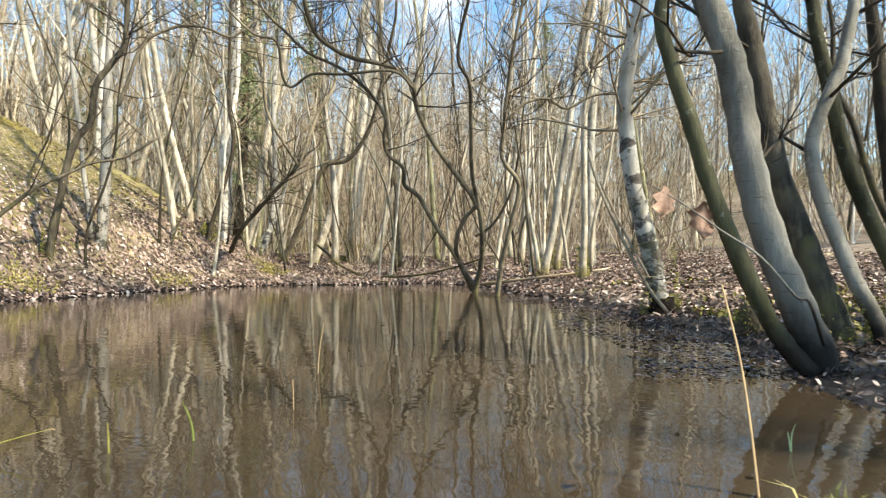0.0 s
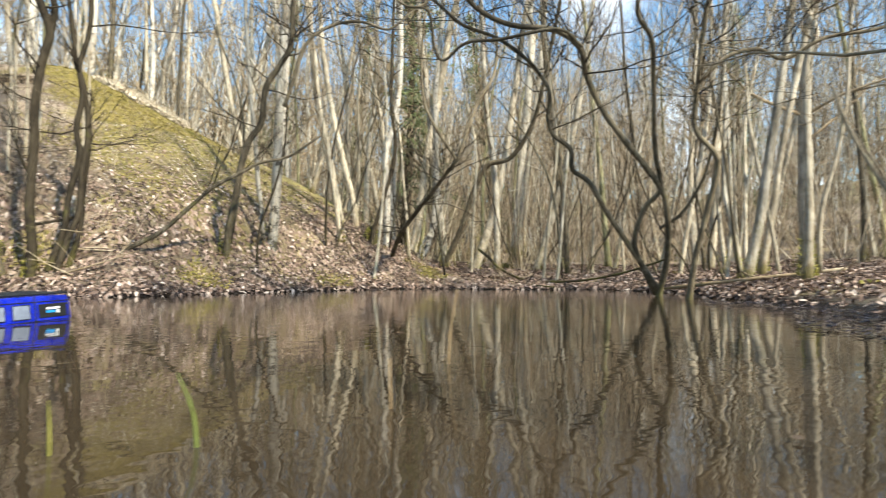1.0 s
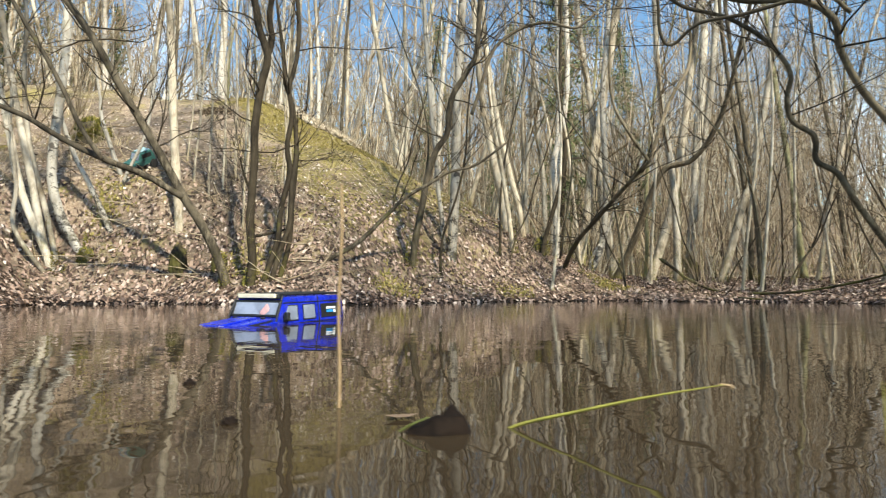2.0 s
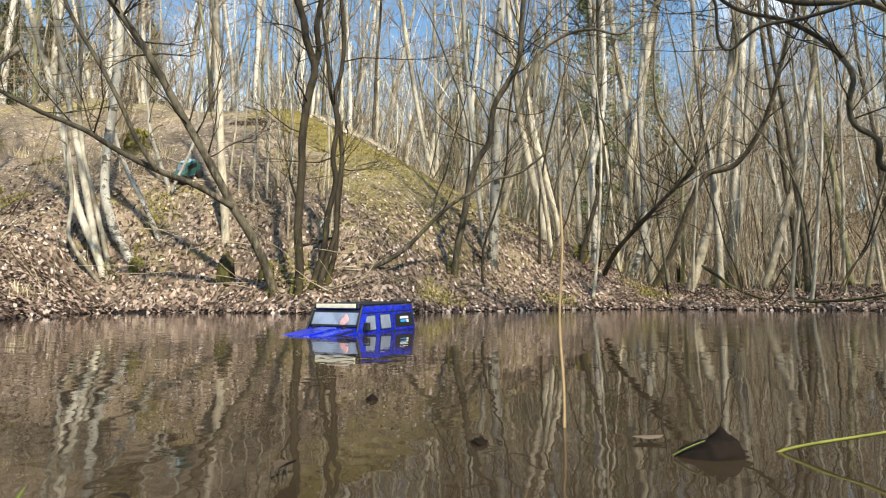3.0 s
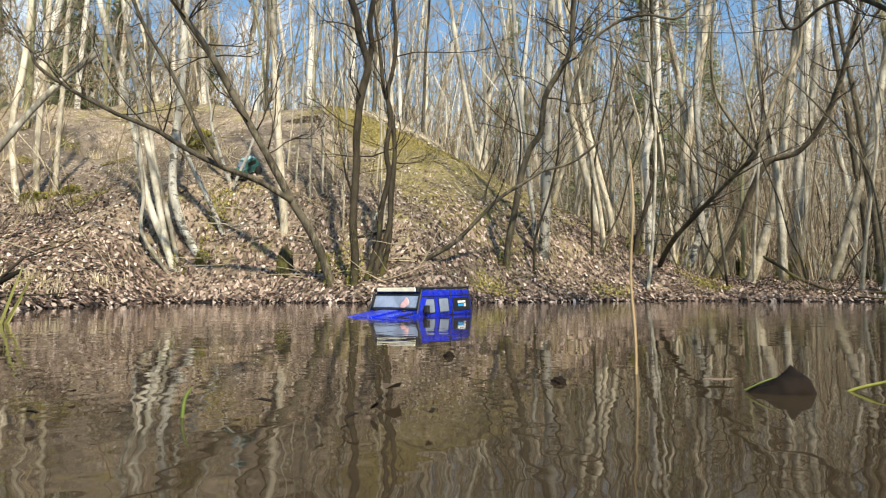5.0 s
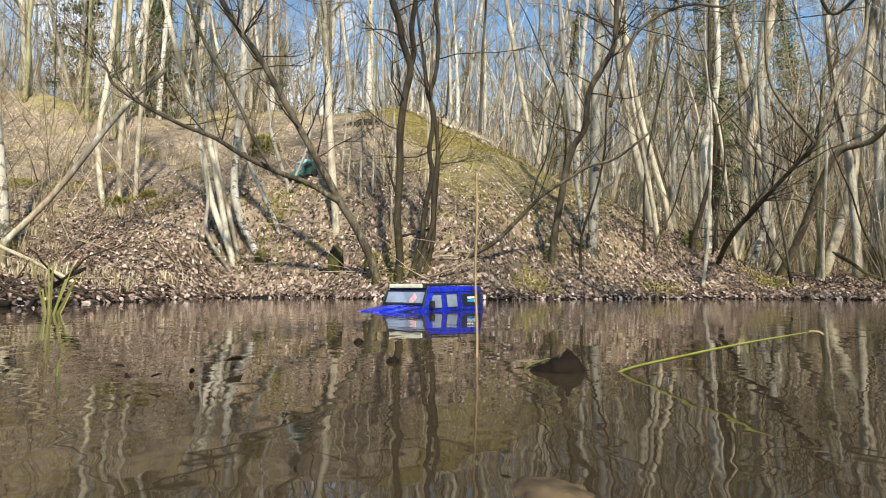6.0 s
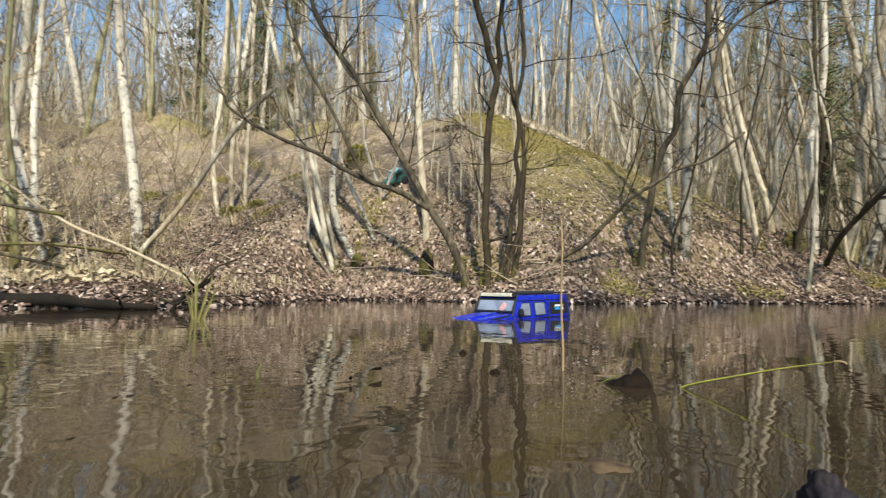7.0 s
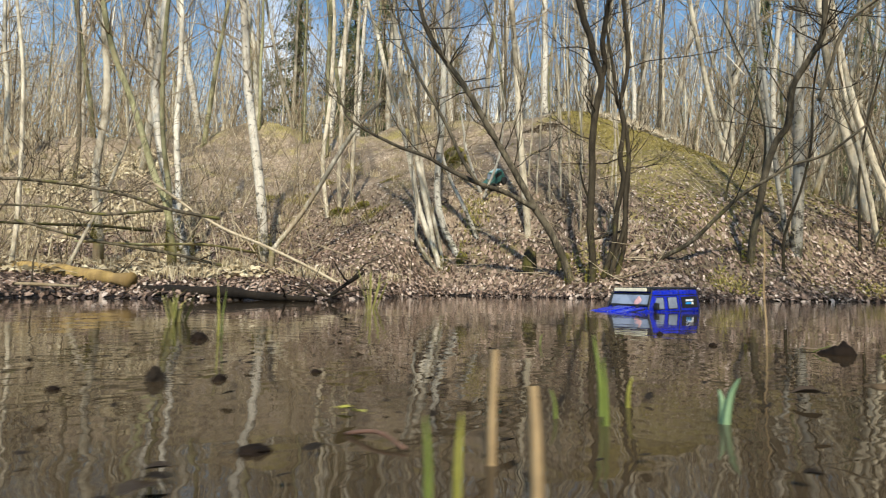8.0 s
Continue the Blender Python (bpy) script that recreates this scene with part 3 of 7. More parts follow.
leaf_layer("drifted_leaves", "glossy black leaves drifted against the muddy bank", 8, 16000, (-0.1, 1.4, 0.9, 5.0), lambda x, y, u: (y > 2.05) & (np.abs(shore_distance(x, y) + 0.10) < 0.30) & (u < np.clip(value_noise(x, y, 3.1) * 2.0 - 0.6, 0, 0.85)), 0.019, WET_SKIN, 0.003, 0.002, 0.09)
leaf_layer("moss_mat", "yellow-green moss and short grass on the eastern bank", 6, 5000, (0.7, 2.6, 2.8, 4.9), lambda x, y, u: (shore_distance(x, y) > 0.30) & (u < np.clip(value_noise(x, y, 2.3) * 2.4 - 0.4 - 0.9 * np.hypot((x - 1.3) / 0.9, (y - 3.7) / 1.0) ** 2, 0, 0.9)), 0.035, MOSS, 0.03, tilt=0.8)
for cx, cy in ((-2.55, 8.05), (-3.05, 6.55), (-2.30, 7.70), (-3.75, 5.35), (-4.75, 4.55), (-6.2, 4.2), (-8.25, 3.35), (-9.1, 3.0), (-8.9, 4.4), (-7.4, 3.4), (-9.75, 3.6), (-10.3, 4.35), (-9.4, 2.6)):
    leaf_layer("moss_mat", "low mat of green moss among the leaves", int(cx * -100), 1500, (cx - 0.32, cx + 0.32, cy - 0.24, cy + 0.24), lambda x, y, u: (shore_distance(x, y) > 0.05) & (u < 1.15 - 1.3 * np.hypot((x - cx) / 0.32, (y - cy) / 0.24) + 0.9 * (value_noise(x, y, 9.0) - 0.5)), 0.028, TURF, 0.030, tilt=0.8)["group"] = "moss mats on the bank"
SHORE_LEAF = leaf_stuff("damp_shore_leaves", [(0.0, (0.018, 0.013, 0.012)), (0.45, (0.075, 0.052, 0.045)), (0.75, (0.21, 0.155, 0.125)), (1.0, (0.52, 0.44, 0.39))], 0.3)
leaf_layer("shore_leaves", "damp brown leaves washed up along the water's edge", 12, 90000, (-6.2, 0.6, 0.2, 9.4), lambda x, y, u: (shore_distance(x, y) > -0.16) & (shore_distance(x, y) < 0.22) & (u < np.clip(0.75 - np.abs(shore_distance(x, y) - 0.05) * 3.4 + 0.9 * (value_noise(x, y, 2.7) - 0.5), 0, 0.9)), 0.042, SHORE_LEAF, 0.012, tilt=0.22)
leaf_layer("leaf_litter", "pale tan dead leaves strewn over the bank", 3, 620000, (-9.5, 7.0, -5.0, 12.0), bank_leaves, 0.036, LITTER, 0.016, tilt=0.45)

WHITE_LEAF = leaf_stuff("sun_bleached_leaves", [(0.0, (0.19, 0.132, 0.10)), (0.6, (0.33, 0.25, 0.205)), (1.0, (0.54, 0.455, 0.40))])
leaf_layer("bleached_leaves", "larger sun-bleached leaves lying on the bank", 25, 12000, (-6.6, 1.2, 2.6, 10.4), lambda x, y, u: (shore_distance(x, y) > 0.04) & (shore_distance(x, y) < 1.9) & (u < np.clip(1.1 - shore_distance(x, y) * 0.5, 0, 1) * np.clip(1.9 * value_noise(x, y, 1.6) - 0.45, 0.05, 0.8)), 0.048, WHITE_LEAF, 0.02, tilt=0.35)
PALE_LEAF = leaf_stuff("bleached_slope_leaves", [(0.0, (0.11, 0.08, 0.058)), (0.5, (0.22, 0.168, 0.125)), (0.85, (0.36, 0.295, 0.235)), (1.0, (0.66, 0.60, 0.54))])
leaf_layer("slope_leaves", "bleached leaves thinly strewn over the mound", 13, 60000, (-12.5, -4.0, 1.2, 9.8), lambda x, y, u: (ground_z(x, y) > 0.55) & (u < np.clip(0.95 - 0.22 * ground_z(x, y), 0.25, 0.9)), 0.034, PALE_LEAF, 0.006, tilt=0.16)
leaf_layer("mossy_turf", "short olive moss and turf over the mound's flank", 14, 34000, (-9.4, -4.2, 5.4, 9.8), lambda x, y, u: (ground_z(x, y) > 0.7) & (u < np.clip((y + 0.55 * x - 2.6) * 0.6 + 1.8 * (value_noise(x, y, 1.9) - 0.5), 0.0, 0.7)), 0.034, TURF, 0.004, tilt=0.2)
CREST_MOSS = leaf_stuff("yellow_crest_moss", [(0.0, (0.15, 0.122, 0.030)), (0.5, (0.25, 0.203, 0.052)), (1.0, (0.37, 0.30, 0.11))])
leaf_layer("crest_moss", "thick yellow-green moss along the mound's crest", 20, 90000, (-9.0, -5.2, 6.4, 8.3), lambda x, y, u: (ground_z(x, y) > 2.0) & (u < np.clip((y + 0.75 * x - 1.15) * 1.5 + 1.2 * (value_noise(x, y, 2.6) - 0.5), 0.0, 0.6)), 0.022, CREST_MOSS, 0.010, tilt=0.3)
leaf_layer("matted_straw", "matted bleached grass over the western bank", 16, 70000, (-13.5, -4.9, -2.0, 4.6), lambda x, y, u: (y < 1.6) & (shore_distance(x, y) > 0.5) & (u < np.clip(1.7 * value_noise(x, y, 0.9) - 0.55, 0.0, 0.8)), 0.065, STRAW, 0.05, tilt=0.35)

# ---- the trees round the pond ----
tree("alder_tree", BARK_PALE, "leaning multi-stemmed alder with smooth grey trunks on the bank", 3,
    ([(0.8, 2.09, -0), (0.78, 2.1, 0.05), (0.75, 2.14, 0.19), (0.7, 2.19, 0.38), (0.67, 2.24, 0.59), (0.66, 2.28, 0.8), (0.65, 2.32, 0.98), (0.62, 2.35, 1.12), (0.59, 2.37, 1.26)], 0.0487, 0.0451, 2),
    ([(0.74, 2.07, 0.01), (0.67, 2.09, 0.1), (0.62, 2.1, 0.19), (0.55, 2.13, 0.38), (0.49, 2.16, 0.58), (0.44, 2.18, 0.78), (0.4, 2.2, 0.94), (0.38, 2.22, 1.07), (0.4, 2.23, 1.19)], 0.028, 0.0208, 2, BARK_MOSSY_SHADED),
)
tree("alder_tree", BARK_BROWN, "dark mossy alder trunk leaning from the muddy bank", 3,
    ([(1.15, 2.51, 0.03), (1.09, 2.56, 0.27), (1.05, 2.59, 0.43), (0.99, 2.65, 0.72), (0.97, 2.7, 1.02), (0.94, 2.74, 1.29), (0.93, 2.77, 1.45)], 0.0516, 0.0354, 2),
)
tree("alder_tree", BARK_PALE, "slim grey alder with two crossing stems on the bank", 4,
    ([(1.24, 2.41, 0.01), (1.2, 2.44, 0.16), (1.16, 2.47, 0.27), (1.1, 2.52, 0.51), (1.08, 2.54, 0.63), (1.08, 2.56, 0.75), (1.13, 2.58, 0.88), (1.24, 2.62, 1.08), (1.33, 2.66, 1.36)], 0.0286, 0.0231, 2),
    ([(1.55, 2.65, 0.15), (1.43, 2.71, 0.46), (1.36, 2.76, 0.74), (1.32, 2.79, 1), (1.29, 2.83, 1.28), (1.28, 2.86, 1.48)], 0.0338, 0.0252, 2, BARK_MOSSY_SHADED),
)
tree("alder_tree", BARK_DARK, "dark alder stem standing behind the leaning trunks", 4,
    ([(1.86, 3.05, 0.22), (1.85, 3.1, 0.53), (1.84, 3.15, 0.92), (1.85, 3.2, 1.31), (1.86, 3.25, 1.67)], 0.04, 0.0274, 2),
    ([(1.65, 2.85, 0.4), (1.6, 2.93, 0.65), (1.57, 3, 0.94), (1.53, 3.06, 1.13)], 0.0168, 0.0127, 1),
)
tree("birch_tree", BARK_SCARRED, "white birch with a blackened foot at the water", 16,
    ([(0.9, 3.52, 0.05), (0.87, 3.51, 0.23), (0.81, 3.51, 0.5), (0.75, 3.5, 0.72), (0.72, 3.5, 0.96), (0.7, 3.49, 1.17), (0.72, 3.48, 1.35), (0.76, 3.48, 1.56), (0.81, 3.47, 1.78)], 0.0533, 0.0356, 2),
    ([(0.72, 3.49, 1.29), (0.82, 3.44, 1.44), (0.89, 3.4, 1.62), (0.91, 3.37, 1.72)], 0.0169, 0.0101, 1),
)
tree("fallen_branch", DEAD_WOOD, "thin bare fallen branch propped against a birch", 2,
    ([(0.88, 3.37, 0.05), (0.81, 3.44, 0.17), (0.73, 3.54, 0.38), (0.62, 3.69, 0.74), (0.58, 3.77, 0.97)], 0.0101, 0.0069, 0.1),
    ([(0.8, 3.42, 0.23), (0.72, 3.61, 0.51), (0.65, 3.77, 0.78)], 0.0072, 0.0046, 0.1),
)
tree("willow_tree", BARK_WILLOW, "crooked brown willow rising from the pond in several stems", 16,
    ([(0.08, 5.85, 0.02), (0.13, 5.69, 0.31), (0.11, 5.5, 0.66), (0.05, 5.41, 0.82), (-0.15, 5.27, 1.07), (-0.34, 5.13, 1.32), (-0.45, 5.01, 1.55), (-0.48, 4.93, 1.69), (-0.64, 4.86, 1.81), (-0.94, 4.83, 1.87), (-1.17, 4.77, 1.99), (-1.24, 4.69, 2.12), (-1.26, 4.63, 2.24)], 0.0254, 0.0151, 0.6),
    ([(0.09, 5.85, 0.02), (-0.06, 5.72, 0.26), (-0.32, 5.5, 0.65), (-0.44, 5.39, 0.86), (-0.56, 5.34, 0.95), (-0.57, 5.26, 1.09), (-0.69, 5.2, 1.19), (-0.72, 5.13, 1.32), (-0.7, 5.06, 1.46), (-0.82, 4.96, 1.64), (-1.03, 4.87, 1.8), (-1.27, 4.81, 1.9), (-1.42, 4.75, 2.03), (-1.55, 4.68, 2.15)], 0.0218, 0.0103, 0.5),
    ([(0.05, 5.85, 0.02), (-0.11, 5.65, 0.39), (-0.05, 5.5, 0.66), (0.06, 5.42, 0.8), (0.01, 5.27, 1.07), (-0.01, 5.05, 1.48), (-0.03, 4.92, 1.71), (-0.12, 4.84, 1.85), (-0.1, 4.73, 2.06), (-0.05, 4.63, 2.24)], 0.0204, 0.0124, 0.8),
    ([(-0.46, 4.53, 1.55), (-0.6, 4.47, 1.65), (-0.95, 4.48, 1.63), (-1.17, 4.48, 1.63), (-1.32, 4.52, 1.55), (-1.38, 4.49, 1.62), (-1.39, 4.39, 1.82), (-1.53, 4.36, 1.86), (-1.66, 4.3, 1.97)], 0.0115, 0.0080, 0.4),
    ([(0.06, 5.57, 0.52), (0.21, 5.52, 0.62), (0.34, 5.39, 0.85), (0.39, 5.25, 1.1), (0.41, 5.16, 1.27)], 0.0132, 0.0089, 0.4),
)
tree("willow_tree", BARK_WILLOW, "twisted brown willow stem standing at the water's edge", 10,
    ([(0.23, 5.36, 0), (0.27, 5.28, 0.31), (0.34, 5.2, 0.64), (0.39, 5.13, 0.93), (0.25, 5.08, 1.13), (0.25, 5.02, 1.35), (0.28, 4.93, 1.72), (0.32, 4.86, 2), (0.38, 4.78, 2.32)], 0.0224, 0.0133, 0.8),
    ([(0.26, 5, 1.42), (0.42, 4.97, 1.56), (0.6, 4.96, 1.59), (0.75, 4.98, 1.52), (0.96, 4.96, 1.62), (1.23, 4.95, 1.64), (1.45, 4.94, 1.7), (1.63, 4.93, 1.7)], 0.0148, 0.0089, 0.3),
    ([(0.54, 5.31, 0.19), (0.48, 5.21, 0.59), (0.43, 5.12, 0.95), (0.37, 5.05, 1.23)], 0.0133, 0.0080, 0.8),
)
tree("grey_willow_tree", BARK_GREY, "grey pole tree on the far bank", 10,
    ([(0.88, 6.58, 0.15), (0.99, 6.58, 0.67), (1.06, 6.57, 1.15), (1.15, 6.57, 1.7), (1.24, 6.56, 2.32), (1.34, 6.56, 2.87), (1.42, 6.56, 3.24)], 0.0427, 0.0298, 1.5),
    ([(0.83, 6.57, 0.15), (0.78, 6.61, 0.54), (0.72, 6.64, 0.92), (0.73, 6.67, 1.29)], 0.0256, 0.0173, 1.5),
)
tree("grey_willow_tree", BARK_TAN, "pale straight pole tree on the far bank", 10,
    ([(1, 5.47, 0.19), (1.03, 5.5, 0.61), (1.04, 5.54, 1.12), (1.06, 5.58, 1.64), (1.13, 5.6, 1.9), (1.07, 5.62, 2.16), (1.15, 5.64, 2.54), (1.2, 5.66, 2.81)], 0.0314, 0.0218, 1.5),
    ([(1.1, 5.56, 0.2), (1.15, 5.64, 0.62), (1.28, 5.71, 1.04), (1.38, 5.78, 1.48), (1.44, 5.86, 1.93)], 0.0178, 0.0113, 1.5),
)
tree("grey_willow_tree", BARK_TAN, "slender pale tree among the far thicket", 8,
    ([(1.17, 7.26, 0.23), (1.28, 7.28, 0.84), (1.39, 7.3, 1.52), (1.54, 7.32, 2.21), (1.72, 7.34, 3.05), (1.8, 7.35, 3.61)], 0.0333, 0.0241, 1.5),
)
tree("leaning_alder_tree", BARK_WILLOW, "brown leaning alder over the far bank", 12,
    ([(-2.57, 9.04, 0.26), (-2.28, 8.89, 0.79), (-2.05, 8.72, 1.31), (-1.84, 8.62, 1.65), (-1.55, 8.59, 1.71), (-1.33, 8.52, 1.93), (-1.14, 8.38, 2.27), (-0.99, 8.15, 2.74), (-0.86, 7.91, 3.17), (-0.78, 7.74, 3.45)], 0.0430, 0.0180, 1.2),
)
tree("leaning_alder_tree", BARK_WILLOW, "slanting brown alder with a forked top", 12,
    ([(-3.08, 8.11, 0.22), (-2.76, 7.67, 0.64), (-2.41, 7.31, 0.9), (-2.01, 6.86, 1.16), (-1.74, 6.52, 1.31)], 0.0320, 0.0165, 0.1),
    ([(-1.74, 6.52, 1.31), (-1.9, 6.4, 1.58), (-2.02, 6.3, 1.87), (-2.02, 6.23, 2.32), (-1.95, 6.18, 2.83), (-1.94, 6.17, 2.94)], 0.0152, 0.0091, 0.8),
    ([(-1.74, 6.52, 1.31), (-1.56, 6.62, 1.88), (-1.4, 6.7, 2.2), (-1.37, 6.73, 2.52), (-1.39, 6.73, 2.75)], 0.019, 0.0115, 0.5),
)
tree("grey_willow_tree", BARK_TAN, "straight tan tree with a mossy foot", 10,
    ([(-1.29, 9.53, 0.19), (-1.13, 9.61, 0.73), (-0.98, 9.68, 1.3), (-0.81, 9.76, 1.96), (-0.65, 9.84, 2.8), (-0.5, 9.92, 3.81), (-0.42, 9.96, 4.5)], 0.0534, 0.034, 1.5),
)
tree("grey_willow_tree", BARK_GREY, "grey tree with a mossy foot behind the bank", 10,
    ([(-1.67, 10.64, 0.47), (-1.59, 10.67, 1.28), (-1.52, 10.7, 2.22), (-1.37, 10.76, 3.35), (-1.27, 10.8, 4.51), (-1.22, 10.81, 5.09)], 0.058, 0.0386, 1.5),
)
tree("grey_willow_tree", BARK_TAN, "pale leaning tree above a fallen log", 10,
    ([(-2.17, 9.23, 0.17), (-2, 9.39, 0.75), (-1.85, 9.54, 1.38), (-1.71, 9.68, 2.32), (-1.6, 9.79, 3.2), (-1.51, 9.88, 3.95)], 0.0632, 0.044, 1.5),
)
tree("birch_tree", BARK_BIRCH, "white birch with dark scars on the bank", 10,
    ([(-3.18, 8.22, 0.2), (-3.15, 8.25, 0.87), (-3.15, 8.25, 1.36), (-3.17, 8.23, 1.79), (-3.07, 8.32, 2.29), (-3.01, 8.38, 3.01), (-3.02, 8.38, 3.89)], 0.0481, 0.0338, 1.5),
)
tree("snag_tree", BARK_DARK, "thin snaking dark stem beside a birch", 6,
    ([(-3.25, 7.9, 0.38), (-3.21, 7.92, 0.71), (-3.13, 7.98, 1.05), (-3.02, 8.06, 1.52), (-2.97, 8.08, 1.93), (-3.01, 8.03, 2.34), (-3, 8.01, 2.96), (-2.98, 8.01, 3.69)], 0.0328, 0.0184, 1.5),
)
tree("grey_willow_tree", BARK_TAN, "pair of tan poles leaning together", 10,
    ([(-3.71, 8.14, 0.46), (-3.77, 8.09, 0.9), (-3.84, 8.02, 1.42), (-3.94, 7.94, 2.01), (-4.04, 7.85, 2.75), (-4.12, 7.78, 3.97)], 0.0603, 0.0352, 1.5),
    ([(-3.61, 8.31, 0.47), (-3.65, 8.29, 1.06), (-3.76, 8.2, 1.65), (-3.9, 8.08, 2.4), (-4.02, 8, 3.33), (-4.07, 7.97, 4.07)], 0.0456, 0.0306, 1.5),
)
tree("birch_tree", BARK_SCARRED, "grey-white birch with a ragged forked foot", 10,
    ([(-2.85, 8.66, 0.25), (-2.71, 8.81, 0.68), (-2.65, 8.89, 1.25), (-2.65, 8.91, 1.97), (-2.67, 8.92, 2.79), (-2.62, 9, 3.54), (-2.59, 9.04, 4)], 0.044, 0.0347, 1.5),
    ([(-2.86, 8.65, 0.25), (-2.79, 8.72, 0.6), (-2.63, 8.87, 0.89), (-2.51, 8.98, 1.39)], 0.0245, 0.0147, 1.5),
)
tree("grey_willow_tree", BARK_TAN, "tall tan pole on the far bank", 8,
    ([(-3.13, 9.23, 0.42), (-3.02, 9.32, 1.11), (-2.95, 9.39, 1.88), (-2.81, 9.51, 2.83), (-2.7, 9.61, 3.63), (-2.61, 9.69, 4.28)], 0.0637, 0.0531, 1.5),
)
tree("grey_willow_tree", BARK_GREY, "grey pole with a mossy collar", 8,
    ([(-1.71, 10.25, 0.53), (-1.64, 10.31, 1.31), (-1.58, 10.36, 2.23), (-1.49, 10.44, 3.23), (-1.43, 10.5, 4.18)], 0.0724, 0.0569, 1.5),
)
tree("alder_tree", BARK_BROWN, "kinked dark alder on the leafy bank", 14,
    ([(-3.85, 5.76, 0.29), (-3.78, 5.71, 0.59), (-3.7, 5.68, 0.85), (-3.61, 5.64, 1.16), (-3.51, 5.63, 1.42), (-3.4, 5.65, 1.58), (-3.33, 5.59, 1.87), (-3.2, 5.61, 2.08), (-3.09, 5.62, 2.26), (-3.03, 5.55, 2.53), (-2.99, 5.5, 2.73)], 0.0347, 0.0216, 1),
    ([(-3.1, 5.54, 1.68), (-3.01, 5.54, 1.91), (-2.94, 5.54, 2.12), (-2.84, 5.57, 2.3), (-2.64, 5.67, 2.44), (-2.44, 5.78, 2.48), (-2.25, 5.88, 2.43), (-2.13, 5.94, 2.52)], 0.0169, 0.011, 0.5),
)
tree("birch_tree", BARK_SCARRED, "straight white birch beside a brown sapling", 10,
    ([(-3.75, 6.39, 0.33), (-3.73, 6.41, 0.76), (-3.71, 6.42, 1.18), (-3.7, 6.42, 1.66), (-3.68, 6.43, 2.27), (-3.66, 6.45, 2.89), (-3.63, 6.47, 3.37)], 0.0579, 0.0412, 2),
    ([(-3.74, 6.23, 0.51), (-3.76, 6.21, 0.86), (-3.79, 6.19, 1.15), (-3.81, 6.17, 1.51), (-3.85, 6.13, 2.05), (-3.89, 6.1, 2.66), (-3.91, 6.08, 3.22)], 0.0243, 0.0203, 1.5),
)
tree("fallen_branch", BARK_BROWN, "long curved dead branch leaning over the leaves", 3,
    ([(-4.36, 4.85, 0.26), (-4.16, 4.97, 0.41), (-3.99, 5.08, 0.53), (-3.81, 5.18, 0.73), (-3.63, 5.28, 0.93), (-3.46, 5.38, 1.05), (-3.3, 5.49, 1.17), (-3.09, 5.62, 1.24), (-2.85, 5.76, 1.45)], 0.0236, 0.0102, 0.1),
)
tree("alder_tree", BARK_DARK, "dark forked alder with a mossy foot at the shore", 8,
    ([(-4.52, 4.36, 0.12), (-4.5, 4.35, 0.39), (-4.5, 4.32, 0.63), (-4.48, 4.31, 0.88), (-4.45, 4.3, 1.17), (-4.43, 4.28, 1.46), (-4.38, 4.29, 1.78), (-4.33, 4.3, 1.99), (-4.37, 4.24, 2.21), (-4.38, 4.21, 2.38), (-4.41, 4.16, 2.55), (-4.43, 4.12, 2.72)], 0.0345, 0.0279, 1.5),
    ([(-4.36, 4.32, 1.98), (-4.3, 4.31, 2.14), (-4.28, 4.26, 2.32), (-4.22, 4.24, 2.49), (-4.17, 4.22, 2.66)], 0.0268, 0.0193, 1),
    ([(-4.49, 4.44, 0.12), (-4.44, 4.49, 0.34), (-4.4, 4.53, 0.54), (-4.39, 4.55, 0.8), (-4.34, 4.59, 1.1), (-4.36, 4.57, 1.31), (-4.34, 4.6, 1.59), (-4.36, 4.58, 1.82), (-4.32, 4.62, 2.09), (-4.31, 4.63, 2.4), (-4.34, 4.61, 2.81)], 0.0261, 0.0175, 1),
    ([(-4.42, 4.47, 0.14), (-4.37, 4.53, 0.44), (-4.33, 4.59, 0.67), (-4.33, 4.6, 0.95), (-4.32, 4.64, 1.31), (-4.36, 4.63, 1.68), (-4.41, 4.59, 1.87), (-4.44, 4.59, 2.11)], 0.0242, 0.0176, 0.8),
    ([(-4.5, 4.33, 0.88), (-4.5, 4.24, 1.04), (-4.5, 4.2, 1.16)], 0.0137, 0.0067, 0.3),
    ([(-4.44, 4.58, 0.16), (-4.39, 4.65, 0.5), (-4.39, 4.68, 0.81), (-4.38, 4.71, 1.18)], 0.0247, 0.0143, 0.5),
    ([(-4.59, 4.38, 0.54), (-4.52, 4.6, 0.6), (-4.47, 4.76, 0.66)], 0.014, 0.0073, 0.1),
)
